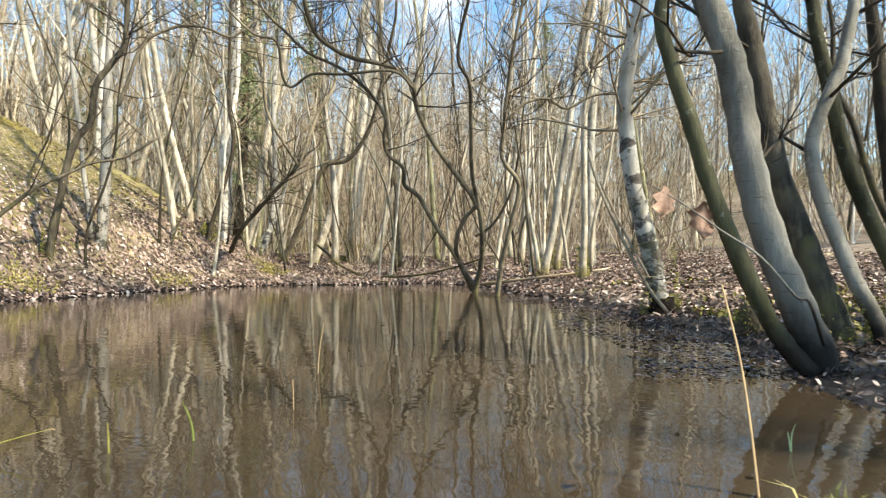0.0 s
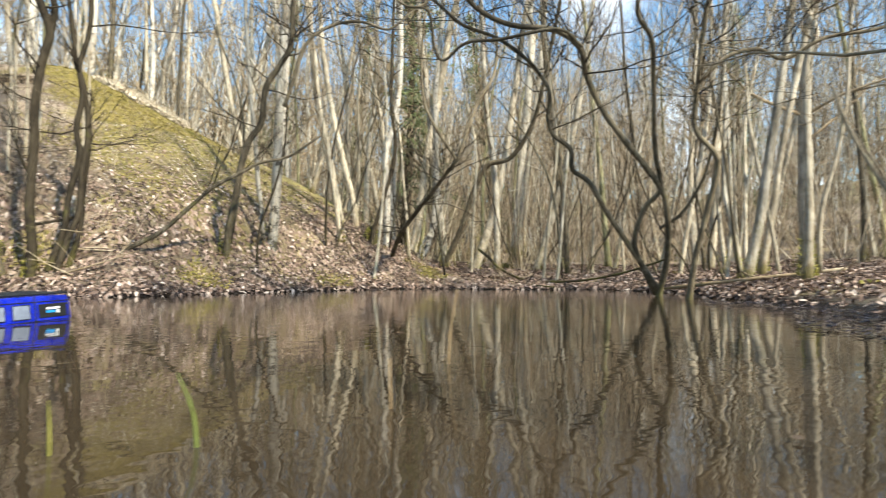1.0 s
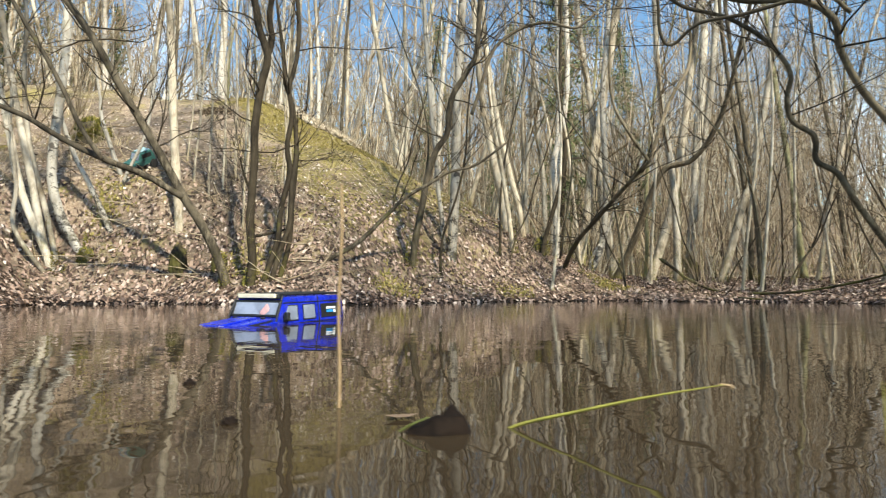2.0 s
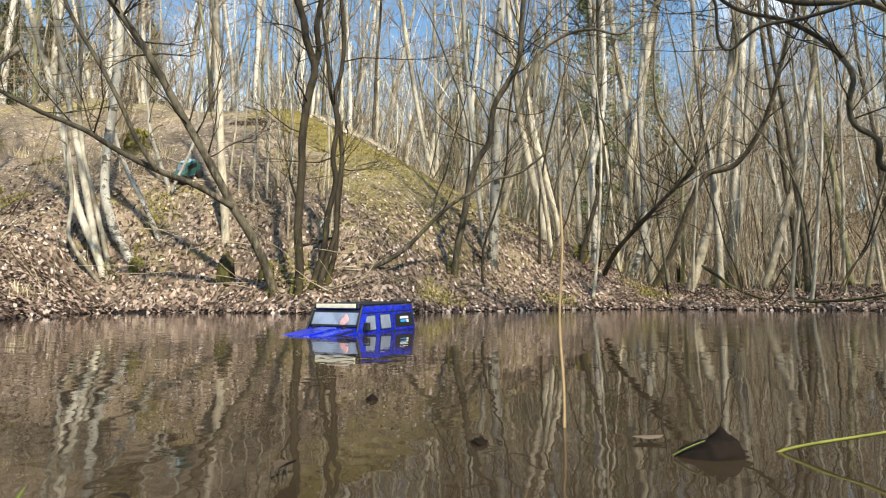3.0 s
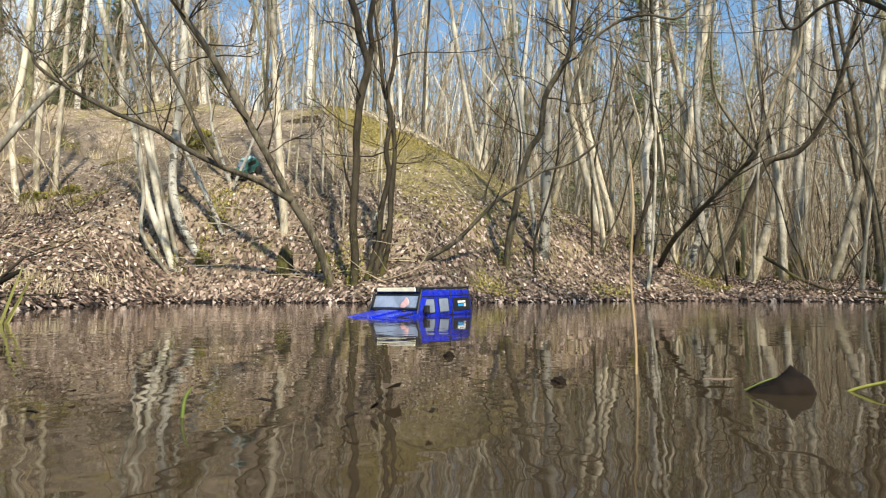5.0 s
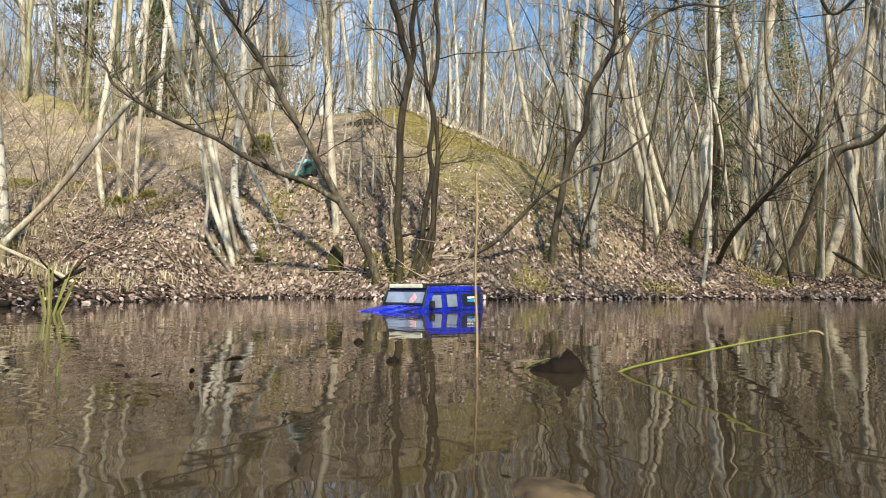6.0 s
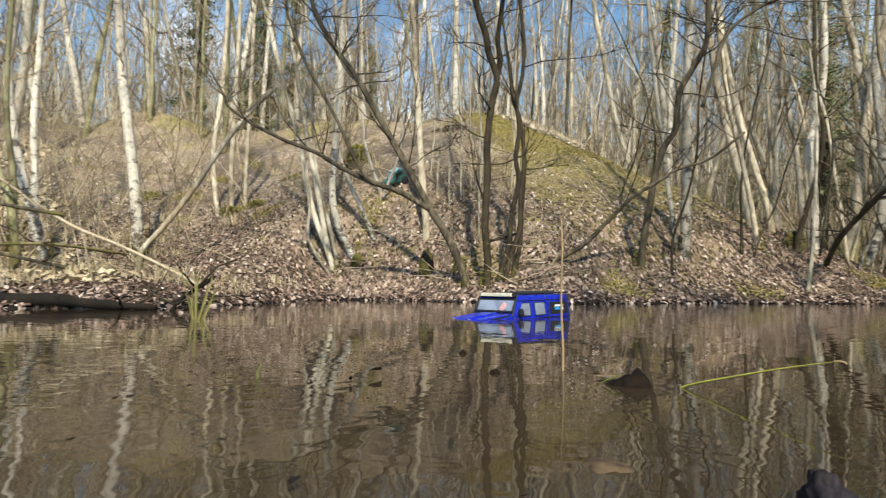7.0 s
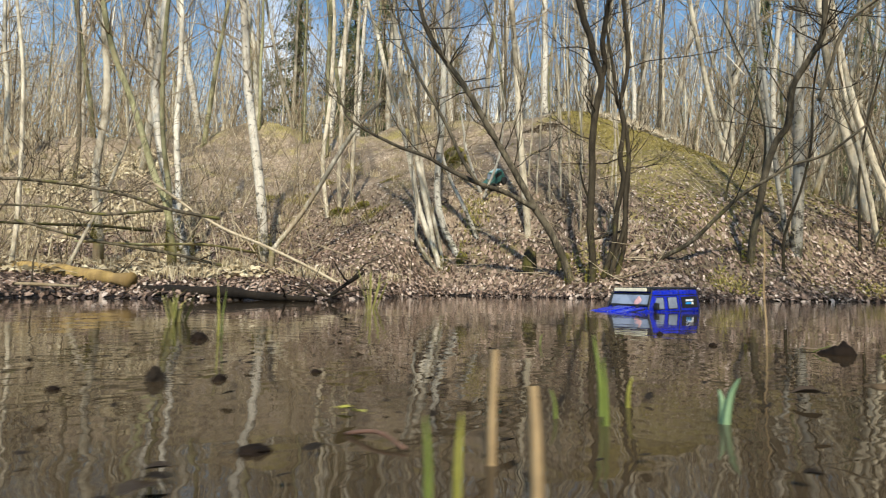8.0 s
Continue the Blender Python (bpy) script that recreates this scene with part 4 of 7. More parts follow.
tree("alder_tree", BARK_BROWN, "long leaning alder with a low side limb", 14,
    ([(-4.73, 4.32, 0.08), (-4.77, 4.24, 0.37), (-4.84, 4.13, 0.64), (-4.92, 4.01, 0.86), (-5.03, 3.84, 1.23), (-5.15, 3.68, 1.57), (-5.28, 3.47, 2), (-5.42, 3.27, 2.35), (-5.52, 3.13, 2.64)], 0.0406, 0.023, 1.5),
    ([(-4.76, 3.89, 0.82), (-4.93, 3.69, 0.97), (-5.09, 3.49, 1.06), (-5.27, 3.28, 1.19), (-5.42, 3.1, 1.33), (-5.59, 2.9, 1.43), (-5.78, 2.67, 1.58), (-5.93, 2.49, 1.74)], 0.0266, 0.0126, 0.5),
    ([(-5.04, 3.43, 1.05), (-5.15, 3.33, 1.28), (-5.24, 3.25, 1.54), (-5.35, 3.15, 1.82), (-5.5, 3.02, 2.16), (-5.6, 2.92, 2.51), (-5.63, 2.89, 2.63)], 0.0177, 0.0129, 0.8),
)
tree("birch_tree", BARK_SCARRED, "curved white birch with a mossy foot on the bank", 10,
    ([(-6.01, 3.95, 0.24), (-6.11, 3.87, 0.49), (-6.22, 3.78, 0.77), (-6.28, 3.73, 1.12), (-6.28, 3.75, 1.58), (-6.26, 3.78, 2.18), (-6.27, 3.79, 2.78), (-6.25, 3.81, 3.24)], 0.0434, 0.0319, 2),
)
tree("grey_willow_tree", BARK_GREY, "pale grey bowed willow clump at the shore", 12,
    ([(-6.02, 3.68, 0.15), (-6.11, 3.61, 0.47), (-6.24, 3.49, 0.91), (-6.33, 3.43, 1.36), (-6.43, 3.35, 1.87), (-6.59, 3.22, 2.51), (-6.71, 3.13, 3.07)], 0.0342, 0.0231, 1.5),
    ([(-6.05, 3.67, 0.17), (-6.15, 3.61, 0.58), (-6.25, 3.55, 1.09), (-6.38, 3.48, 1.66), (-6.52, 3.4, 2.43), (-6.64, 3.33, 3.12)], 0.0305, 0.0235, 1.5),
    ([(-6.01, 3.63, 0.18), (-6.17, 3.48, 0.49), (-6.23, 3.43, 0.68), (-6.22, 3.44, 0.96), (-6.26, 3.4, 1.34)], 0.0189, 0.0151, 0.5),
    ([(-6.06, 3.72, 0.17), (-6.16, 3.66, 0.7), (-6.3, 3.56, 1.32), (-6.37, 3.52, 1.9), (-6.39, 3.52, 2.49), (-6.48, 3.47, 3.12)], 0.0231, 0.0157, 1.2),
)
tree("birch_tree", BARK_SCARRED, "thin slanting white birch above the leaves", 6,
    ([(-5.94, 4.16, 0.4), (-6.04, 4.08, 0.73), (-6.17, 3.98, 1.08), (-6.27, 3.91, 1.31), (-6.37, 3.83, 1.67), (-6.41, 3.81, 1.98)], 0.0281, 0.0162, 0.8),
)
tree("birch_tree", BARK_SCARRED, "thin pale birch leaning on the slope", 6,
    ([(-6.11, 4.67, 0.63), (-6.25, 4.57, 0.88), (-6.39, 4.46, 1.17), (-6.48, 4.4, 1.42), (-6.59, 4.32, 1.82)], 0.0305, 0.0176, 0.8),
    ([(-6.35, 4.27, 0.76), (-6.19, 4.36, 1.25), (-6.06, 4.44, 1.62), (-5.99, 4.46, 2.11)], 0.0171, 0.0126, 0.5),
)
tree("birch_tree", BARK_TAN, "straight slender grey-tan birch on the slope", 8,
    ([(-5.54, 4.46, 0.37), (-5.56, 4.46, 0.78), (-5.6, 4.43, 1.3), (-5.64, 4.41, 1.9), (-5.68, 4.39, 2.5), (-5.72, 4.36, 3.24)], 0.0398, 0.0321, 2),
)
tree("sapling", BARK_TAN, "thin bare sapling on the leafy slope", 4,
    ([(-5.51, 4.76, 0.51), (-5.53, 4.75, 1.16), (-5.52, 4.75, 1.65), (-5.51, 4.76, 2.45), (-5.49, 4.78, 3.2)], 0.0124, 0.0082, 1.5),
)
tree("sapling", BARK_TAN, "thin bare sapling on the leafy slope", 4,
    ([(-5.49, 4.91, 0.58), (-5.51, 4.9, 1.18), (-5.5, 4.9, 1.92), (-5.54, 4.86, 2.87)], 0.0126, 0.0084, 1.5),
)
tree("sapling", BARK_TAN, "thin bare sapling on the leafy slope", 4,
    ([(-5.29, 4.96, 0.45), (-5.29, 4.96, 0.99), (-5.26, 4.99, 1.53), (-5.28, 4.97, 2.08)], 0.0124, 0.0082, 1.5),
)
tree("sapling", BARK_TAN, "thin bare sapling on the leafy slope", 4,
    ([(-5.77, 4.8, 0.64), (-5.78, 4.78, 1.26), (-5.75, 4.81, 1.89), (-5.74, 4.82, 2.78)], 0.0128, 0.0085, 1.5),
)
tree("sapling", BARK_TAN, "thin bare sapling on the leafy slope", 4,
    ([(-5.05, 4.75, float(ground_z(-5.05, 4.75))), (-5.02, 4.73, float(ground_z(-5.05, 4.75)) + 0.858), (-5.041, 4.77, float(ground_z(-5.05, 4.75)) + 1.716), (-5.08, 4.73, float(ground_z(-5.05, 4.75)) + 2.6)], 0.011, 0.00715, 1.2),
)
tree("sapling", BARK_TAN, "thin bare sapling on the leafy slope", 4,
    ([(-5.62, 5.15, float(ground_z(-5.62, 5.15))), (-5.67, 5.18, float(ground_z(-5.62, 5.15)) + 0.957), (-5.635, 5.12, float(ground_z(-5.62, 5.15)) + 1.914), (-5.57, 5.18, float(ground_z(-5.62, 5.15)) + 2.9)], 0.013, 0.00845, 1.2),
)
tree("sapling", BARK_TAN, "thin bare sapling on the leafy slope", 4,
    ([(-5.18, 5.35, float(ground_z(-5.18, 5.35))), (-5.12, 5.37, float(ground_z(-5.18, 5.35)) + 0.792), (-5.162, 5.33, float(ground_z(-5.18, 5.35)) + 1.584), (-5.24, 5.37, float(ground_z(-5.18, 5.35)) + 2.4)], 0.01, 0.0065, 1.2),
)
tree("sapling", BARK_TAN, "thin bare sapling on the leafy slope", 4,
    ([(-5.95, 5.3, float(ground_z(-5.95, 5.3))), (-5.93, 5.26, float(ground_z(-5.95, 5.3)) + 0.99), (-5.944, 5.34, float(ground_z(-5.95, 5.3)) + 1.98), (-5.97, 5.26, float(ground_z(-5.95, 5.3)) + 3)], 0.012, 0.0078, 1.2),
)
tree("sapling", BARK_TAN, "thin bare sapling on the leafy slope", 4,
    ([(-4.85, 5.05, float(ground_z(-4.85, 5.05))), (-4.88, 5.1, float(ground_z(-4.85, 5.05)) + 0.726), (-4.859, 5, float(ground_z(-4.85, 5.05)) + 1.452), (-4.82, 5.1, float(ground_z(-4.85, 5.05)) + 2.2)], 0.01, 0.0065, 1.2),
)
tree("sapling", BARK_TAN, "thin bare sapling on the leafy slope", 4,
    ([(-6.25, 5.05, float(ground_z(-6.25, 5.05))), (-6.2, 5.08, float(ground_z(-6.25, 5.05)) + 0.891), (-6.235, 5.02, float(ground_z(-6.25, 5.05)) + 1.782), (-6.3, 5.08, float(ground_z(-6.25, 5.05)) + 2.7)], 0.011, 0.00715, 1.2),
)
tree("sapling", BARK_TAN, "thin bare sapling on the leafy slope", 4,
    ([(-4.72, 4.95, float(ground_z(-4.72, 4.95))), (-4.7, 4.98, float(ground_z(-4.72, 4.95)) + 0.627), (-4.714, 4.92, float(ground_z(-4.72, 4.95)) + 1.254), (-4.74, 4.98, float(ground_z(-4.72, 4.95)) + 1.9)], 0.009, 0.00585, 1.2),
)
tree("grey_willow_tree", BARK_TAN, "slender tree at the foot of the mound", 8,
    ([(-6.72, 10.28, 2.21), (-6.88, 10.14, 2.85), (-7.04, 10, 3.86), (-7.19, 9.85, 5.11), (-7.29, 9.76, 6.03)], 0.0453, 0.0377, 1.5),
)
tree("birch_tree", BARK_BIRCH, "tall white birch on the western slope", 12,
    ([(-7.48, 2.09, 0.49), (-7.51, 2.06, 1.06), (-7.58, 1.99, 1.67), (-7.66, 1.9, 2.42), (-7.72, 1.84, 3.25), (-7.73, 1.83, 3.41)], 0.0584, 0.0419, 2),
)
tree("birch_tree", BARK_BIRCH, "twin-stemmed white birch behind brushwood", 12,
    ([(-7.66, 1.28, 0.43), (-7.76, 1.18, 0.88), (-7.85, 1.09, 1.23), (-7.95, 1, 1.69), (-8.03, 0.93, 2.35), (-8.02, 0.97, 2.96), (-8.03, 0.98, 3.24)], 0.0509, 0.0398, 2),
    ([(-7.72, 1.21, 0.71), (-7.79, 1.19, 1.29), (-7.88, 1.16, 1.89), (-7.93, 1.18, 2.56), (-8, 1.18, 3.23)], 0.0352, 0.0284, 1.5),
)
tree("grey_willow_tree", BARK_TAN, "slim tan tree beside a mossy stump", 8,
    ([(-8.26, 3.2, 0.78), (-8.36, 3.14, 1.29), (-8.42, 3.11, 1.9), (-8.39, 3.18, 2.67), (-8.4, 3.22, 3.72)], 0.0323, 0.0281, 1.5),
    ([(-8.27, 3.33, 0.86), (-8.33, 3.32, 1.65), (-8.34, 3.35, 2.64), (-8.37, 3.38, 3.77)], 0.0328, 0.0285, 1.5),
)
tree("grey_willow_tree", BARK_TAN, "slim tan tree on the leafy slope", 8,
    ([(-8.25, 3.49, 0.92), (-8.28, 3.5, 1.75), (-8.29, 3.53, 2.61), (-8.32, 3.56, 3.83)], 0.0285, 0.0241, 1.5),
)
tree("leaning_log", BARK_GREY, "long leaning dead trunk propped in the brush", 3,
    ([(-6.38, 1.91, 0.43), (-6.4, 2.14, 0.73), (-6.43, 2.36, 1.07), (-6.46, 2.59, 1.47), (-6.48, 2.84, 1.86), (-6.45, 3.09, 2.18)], 0.0245, 0.0243, 0.1),
)
tree("fallen_branch", DEAD_WOOD, "bleached fallen branch dipping into the water", 2,
    ([(-4.59, 2.13, -0.01), (-4.76, 2.02, 0.09), (-5.1, 1.81, 0.26), (-5.48, 1.56, 0.43), (-5.75, 1.37, 0.54), (-6.08, 1.15, 0.72), (-6.43, 0.9, 0.96), (-6.72, 0.69, 1.12)], 0.0118, 0.0126, 0.1),
)
tree("fallen_branch", BARK_BROWN, "bare brown horizontal branch in the brushwood", 4,
    ([(-5.42, 1.25, 0.6), (-5.55, 0.9, 0.66), (-5.62, 0.67, 0.74), (-5.7, 0.45, 0.79), (-5.8, 0.16, 0.83), (-5.91, -0.18, 0.84), (-5.99, -0.44, 0.81)], 0.0138, 0.0112, 0.2),
    ([(-5.54, 0.86, 0.65), (-5.66, 0.46, 0.6), (-5.73, 0.18, 0.64), (-5.82, -0.16, 0.64)], 0.012, 0.0084, 0.2),
)
tree("sapling", BARK_TAN, "leaning bare sapling in the brushwood", 5,
    ([(-5.79, 0.26, 0.2), (-5.8, 0.41, 0.59), (-5.81, 0.54, 0.97), (-5.82, 0.61, 1.21)], 0.0147, 0.0092, 0.5),
)
tree("sapling", BARK_TAN, "slim bare sapling in the brushwood", 6,
    ([(-6.51, -0.15, 0.22), (-6.55, -0.13, 0.64), (-6.62, -0.14, 1.27), (-6.7, -0.17, 1.92), (-6.81, -0.26, 2.6)], 0.0193, 0.0134, 1),
)
tree("grey_willow_tree", BARK_LICHEN, "olive-barked leaning tree with low limbs by the shore", 10,
    ([(-6.5, 1.03, 0.41), (-6.57, 0.97, 0.83), (-6.68, 0.85, 1.16), (-6.82, 0.7, 1.71), (-7.01, 0.49, 2.33), (-7.14, 0.37, 2.95)], 0.0327, 0.0264, 1.5),
    ([(-6.62, 1.02, 0.47), (-6.66, 1, 0.96), (-6.73, 0.93, 1.5), (-6.77, 0.91, 2.18), (-6.79, 0.94, 2.96)], 0.0259, 0.0189, 1.5),
)
tree("grey_willow_tree", BARK_TAN, "grey-tan tree with low limbs by the shore", 10,
    ([(-7.79, 0.45, 0.57), (-7.89, 0.39, 1.31), (-7.91, 0.46, 2.08), (-8.01, 0.4, 2.87), (-8.1, 0.32, 3.41)], 0.0419, 0.0347, 1.5),
)


# ---- the wood behind ----
def pole(seed, height, radius, lean, material, twigs):
    """One bare young tree, built once and then copied."""
    rng = random.Random(seed)
    way = Vector((math.sin(lean), 0, math.cos(lean)))
    line = spline(crooked(rng, Vector((0, 0, -0.15)), way, height, 9, 0.055, 0.03), 3)
    radii = [max(radius * (1 - 0.8 * i / len(line)), 0.004) for i in range(len(line))]
    radii[0] *= 1.4
    root = thing("woodland_tree", "bare slender woodland tree with a " + {"pale_tan_bark": "tan", "grey_smooth_bark": "grey", "white_birch_bark": "white birch", "brown_alder_bark": "brown", "greenish_lichened_bark": "green-lichened"}[material.name] + " trunk", "tree", Matrix(), "trees of the wood")
    body = Tubes()
    body.add(line, radii, 6, rng=rng)
    body.link("trunk", material, root)
    crown = Tubes()
    for _ in range(round(twigs * 0.75)):
        i = rng.randint(5, len(line) - 2)
        w = Vector((rng.uniform(-1, 1), rng.uniform(-1, 1), rng.uniform(0.3, 1.4))).normalized()
        twig_out(rng, crown, line[i], w, rng.uniform(0.5, 1.6), max(radii[i] * 0.35, 0.004), 2, 4)
    crown.link("crown", TWIG, root, "bare leafless twigs")
    mossy_foot(rng, root, radius * 1.2, 0.28, 160)
    return root


POLES = [pole(1, 7.5, 0.060, 0.04, BARK_TAN, 22), pole(2, 6.5, 0.042, 0.12, BARK_TAN, 18), pole(3, 8.5, 0.075, -0.03, BARK_GREY, 22),
         pole(4, 6.0, 0.034, 0.20, BARK_TAN, 16), pole(5, 9.0, 0.080, 0.02, BARK_BIRCH, 20), pole(6, 7.0, 0.050, -0.10, BARK_GREY, 18),
         pole(7, 8.0, 0.055, 0.07, BARK_BIRCH, 18), pole(8, 5.5, 0.030, -0.22, BARK_TAN, 16), pole(9, 7.5, 0.040, 0.05, BARK_BROWN, 18), pole(10, 8.0, 0.055, -0.06, BARK_LICHEN, 18), pole(11, 6.5, 0.040, 0.10, BARK_LICHEN, 16)]
rng = random.Random(77)
spots, used = [], set()
while len(spots) < 240:
    az, d = radians(rng.uniform(-52, 118)), rng.uniform(6.5, 26)
    x, y = -1.0 - math.sin(az) * d, 0.9 + math.cos(az) * d
    s = float(shore_distance(x, y))
    if s < 0.9 or any((x - a) ** 2 + (y - b) ** 2 < 0.30 for a, b in spots):
        continue
    open_face = -9.2 < x < -4.2 and 3.6 < y < 9.5
    if open_face and rng.random() < 0.93:
        continue
    if (d < 11.0 and az > radians(50)) or (x > 1.2 and rng.random() < 0.5):
        continue
    if d > 12 and rng.random() < 0.25:
        continue
    spots.append((x, y))
# pale poles crowding behind the mound's crest
while len(spots) < 320:
    az, d = radians(rng.uniform(22, 66)), rng.uniform(12.5, 21)
    x, y = -1.0 - math.sin(az) * d, 0.9 + math.cos(az) * d
    if x > -6.4 or all((x - a) ** 2 + (y - b) ** 2 > 0.12 for a, b in spots):
        spots.append((x, y))
for i, (x, y) in enumerate(spots):
    pick = rng.choice(POLES if x > -7 else POLES + [POLES[4], POLES[6]])
    turn = pose(x, y, float(ground_z(x, y)), rng.uniform(-5, 5), rng.uniform(-5, 5), rng.uniform(0, 360))
    if i < len(POLES):
        pick = POLES[i]
        pick.matrix_basis = turn
    elif x < 2.4 or y > 12 or i % 4 == 0:
        # the wood is thin to the east, where the sun comes in
        copy_thing(pick, turn)

# slim olive-barked trees on the western slope
for az, d, k in ((72.5, 10.6, 9), (74.5, 11.4, 10), (75.5, 12.2, 1), (70.5, 12.0, 9), (79.0, 11.8, 10), (84.0, 12.0, 9), (67.0, 12.4, 10)):
    x, y = -1.0 - math.sin(radians(az)) * d, 0.9 + math.cos(radians(az)) * d
    copy_thing(POLES[k], pose(x, y, float(ground_z(x, y)), 0, 0, az * 37))

# unseen copies of the wood, added on the near eastern bank to shade the alders
for x, y, k, turn in ((1.95, 1.55, 0, 40), (2.35, 1.25, 2, 120), (2.6, 1.95, 5, 200), (2.0, 0.85, 1, 300), (3.1, 1.2, 3, 80), (3.3, 2.1, 6, 10), (2.7, 0.7, 7, 150), (2.95, 2.5, 1, 250), (3.6, 1.6, 0, 330), (2.25, 2.1, 7, 60)):
    copy_thing(POLES[k], pose(x, y, float(ground_z(x, y)), 0, 0, turn))


def bank_sapling(seed, height, radius, lean, material):
    """A whippy young stem, bent over and lightly twigged, built once and then copied."""
    rng = random.Random(seed)
    root = thing("bank_sapling", "thin whippy bare sapling on the leafy bank", "sapling", Matrix(), "saplings on the far bank")
    line = spline(crooked(rng, Vector((0, 0, -0.12)), Vector((math.sin(lean), 0, math.cos(lean))), height, 8, 0.13, 0.05), 3)
    radii = [max(radius * (1 - 0.85 * i / len(line)), 0.0025) for i in range(len(line))]
    radii[0] *= 1.5
    body, crown = Tubes(), Tubes()
    body.add(line, radii, 6, rng=rng)
    body.link("trunk", material, root)
    for _ in range(9):
        i = rng.randint(4, len(line) - 2)
        twig_out(rng, crown, line[i], Vector((rng.uniform(-1, 1), rng.uniform(-1, 1), rng.uniform(0.2, 1.2))).normalized(), rng.uniform(0.3, 0.8), 0.0035, 1, 4)
    crown.link("crown", TWIG_DARK if material is BARK_DARK else TWIG, root, "bare leafless twigs")
    return root


WHIPS = [bank_sapling(41, 3.6, 0.016, 0.10, BARK_DARK), bank_sapling(42, 4.2, 0.020, -0.18, BARK_GREY), bank_sapling(43, 3.0, 0.012, 0.25, BARK_DARK), bank_sapling(44, 4.6, 0.022, 0.05, BARK_TAN), bank_sapling(45, 3.3, 0.014, -0.28, BARK_OLIVE)]
rng = random.Random(78)
found = []
while len(found) < 36:
    x, y = rng.uniform(-4.4, 1.4), rng.uniform(4.9, 10.2)
    s = float(shore_distance(x, y))
    if 0.22 < s < 1.9 and not (x < -3.1 and y < 5.8) and not (x > 0.3 and y < 6.0):
        found.append((x, y))
for i, (x, y) in enumerate(found):
    turn = pose(x, y, float(ground_z(x, y)), rng.uniform(-6, 6), rng.uniform(-6, 6), rng.uniform(0, 360))
    if i < len(WHIPS):
        WHIPS[i].matrix_basis = turn
    else:
        copy_thing(rng.choice(WHIPS), turn)


def needle_tree(seed, height, spread_, x, y):
    """An evergreen: trunk, drooping limbs, and many small sprays with gaps between them."""
    rng = random.Random(seed)
    root = thing("evergreen_tree", "dark green ivy-clad evergreen deep in the wood", "tree", Matrix.Translation((x, y, float(ground_z(x, y)))), "evergreens in the wood")
    body, limbs = Tubes(), Tubes()
    line = crooked(rng, Vector((0, 0, -0.2)), Vector((0, 0, 1)), height, 9, 0.03, 0.02)
    body.add(line, taper(len(line), 0.11, 0.02), 7, rng=rng)
    V, F = [], []
    for _ in range(120):
        h = rng.uniform(0.16, 0.99)
        i = min(int(h * (len(line) - 1)), len(line) - 2)
        start = line[i].lerp(line[i + 1], h * (len(line) - 1) - i)
        a = rng.uniform(0, 6.283)
        w = Vector((math.cos(a), math.sin(a), rng.uniform(-0.30, 0.25)))
        reach = spread_ * (1.08 - h) * rng.uniform(0.35, 1.0) * (1 + 0.5 * math.sin(a + seed))
        pts = crooked(rng, start, w, reach, 5, 0.12, -0.03)
        limbs.add(pts, taper(len(pts), 0.012, 0.003), 3)
        for _ in range(int(40 + 90 * reach)):
            f = rng.random() ** 0.7 * (len(pts) - 1.001)
            p = pts[int(f)].lerp(pts[int(f) + 1], f - int(f)) + Vector((rng.gauss(0, 0.07), rng.gauss(0, 0.07), rng.gauss(-0.03, 0.06)))
            q, s = Vector((rng.uniform(-1, 1), rng.uniform(-1, 1), rng.uniform(-0.9, 0.2))).normalized(), rng.uniform(0.02, 0.06)
            b = q.orthogonal().normalized() * s * 0.4
            k = len(V)
            V += [p, p + q * s + b, p + q * s * 1.7, p + q * s - b]
            F.append((k, k + 1, k + 2, k + 3))
    body.link("trunk", BARK_DARK, root)
    limbs.link("limb", TWIG_DARK, root)["kind"] = "stuff"
    crown = mesh_object("crown", [tuple(v) for v in V], F, NEEDLES, False)
    crown.parent = root
    return root


for seed, h, sp, az, d in ((1, 8.5, 1.3, 66, 16.5), (2, 8.0, 1.5, 16.5, 12.0), (3, 8.0, 1.2, 71, 18.0), (4, 8.5, 1.2, 30, 18.0), (5, 8.0, 1.4, 8, 17.0), (6, 8.0, 1.3, 58, 20.0), (7, 7.5, 1.5, -14, 19.0), (8, 8.5, 1.3, 23, 17.5), (9, 8.5, 1.2, 75.5, 15.5), (10, 7.0, 1.5, 68.5, 15.0)):
    needle_tree(seed, h, sp, -1.0 - math.sin(radians(az)) * d, 0.9 + math.cos(radians(az)) * d)


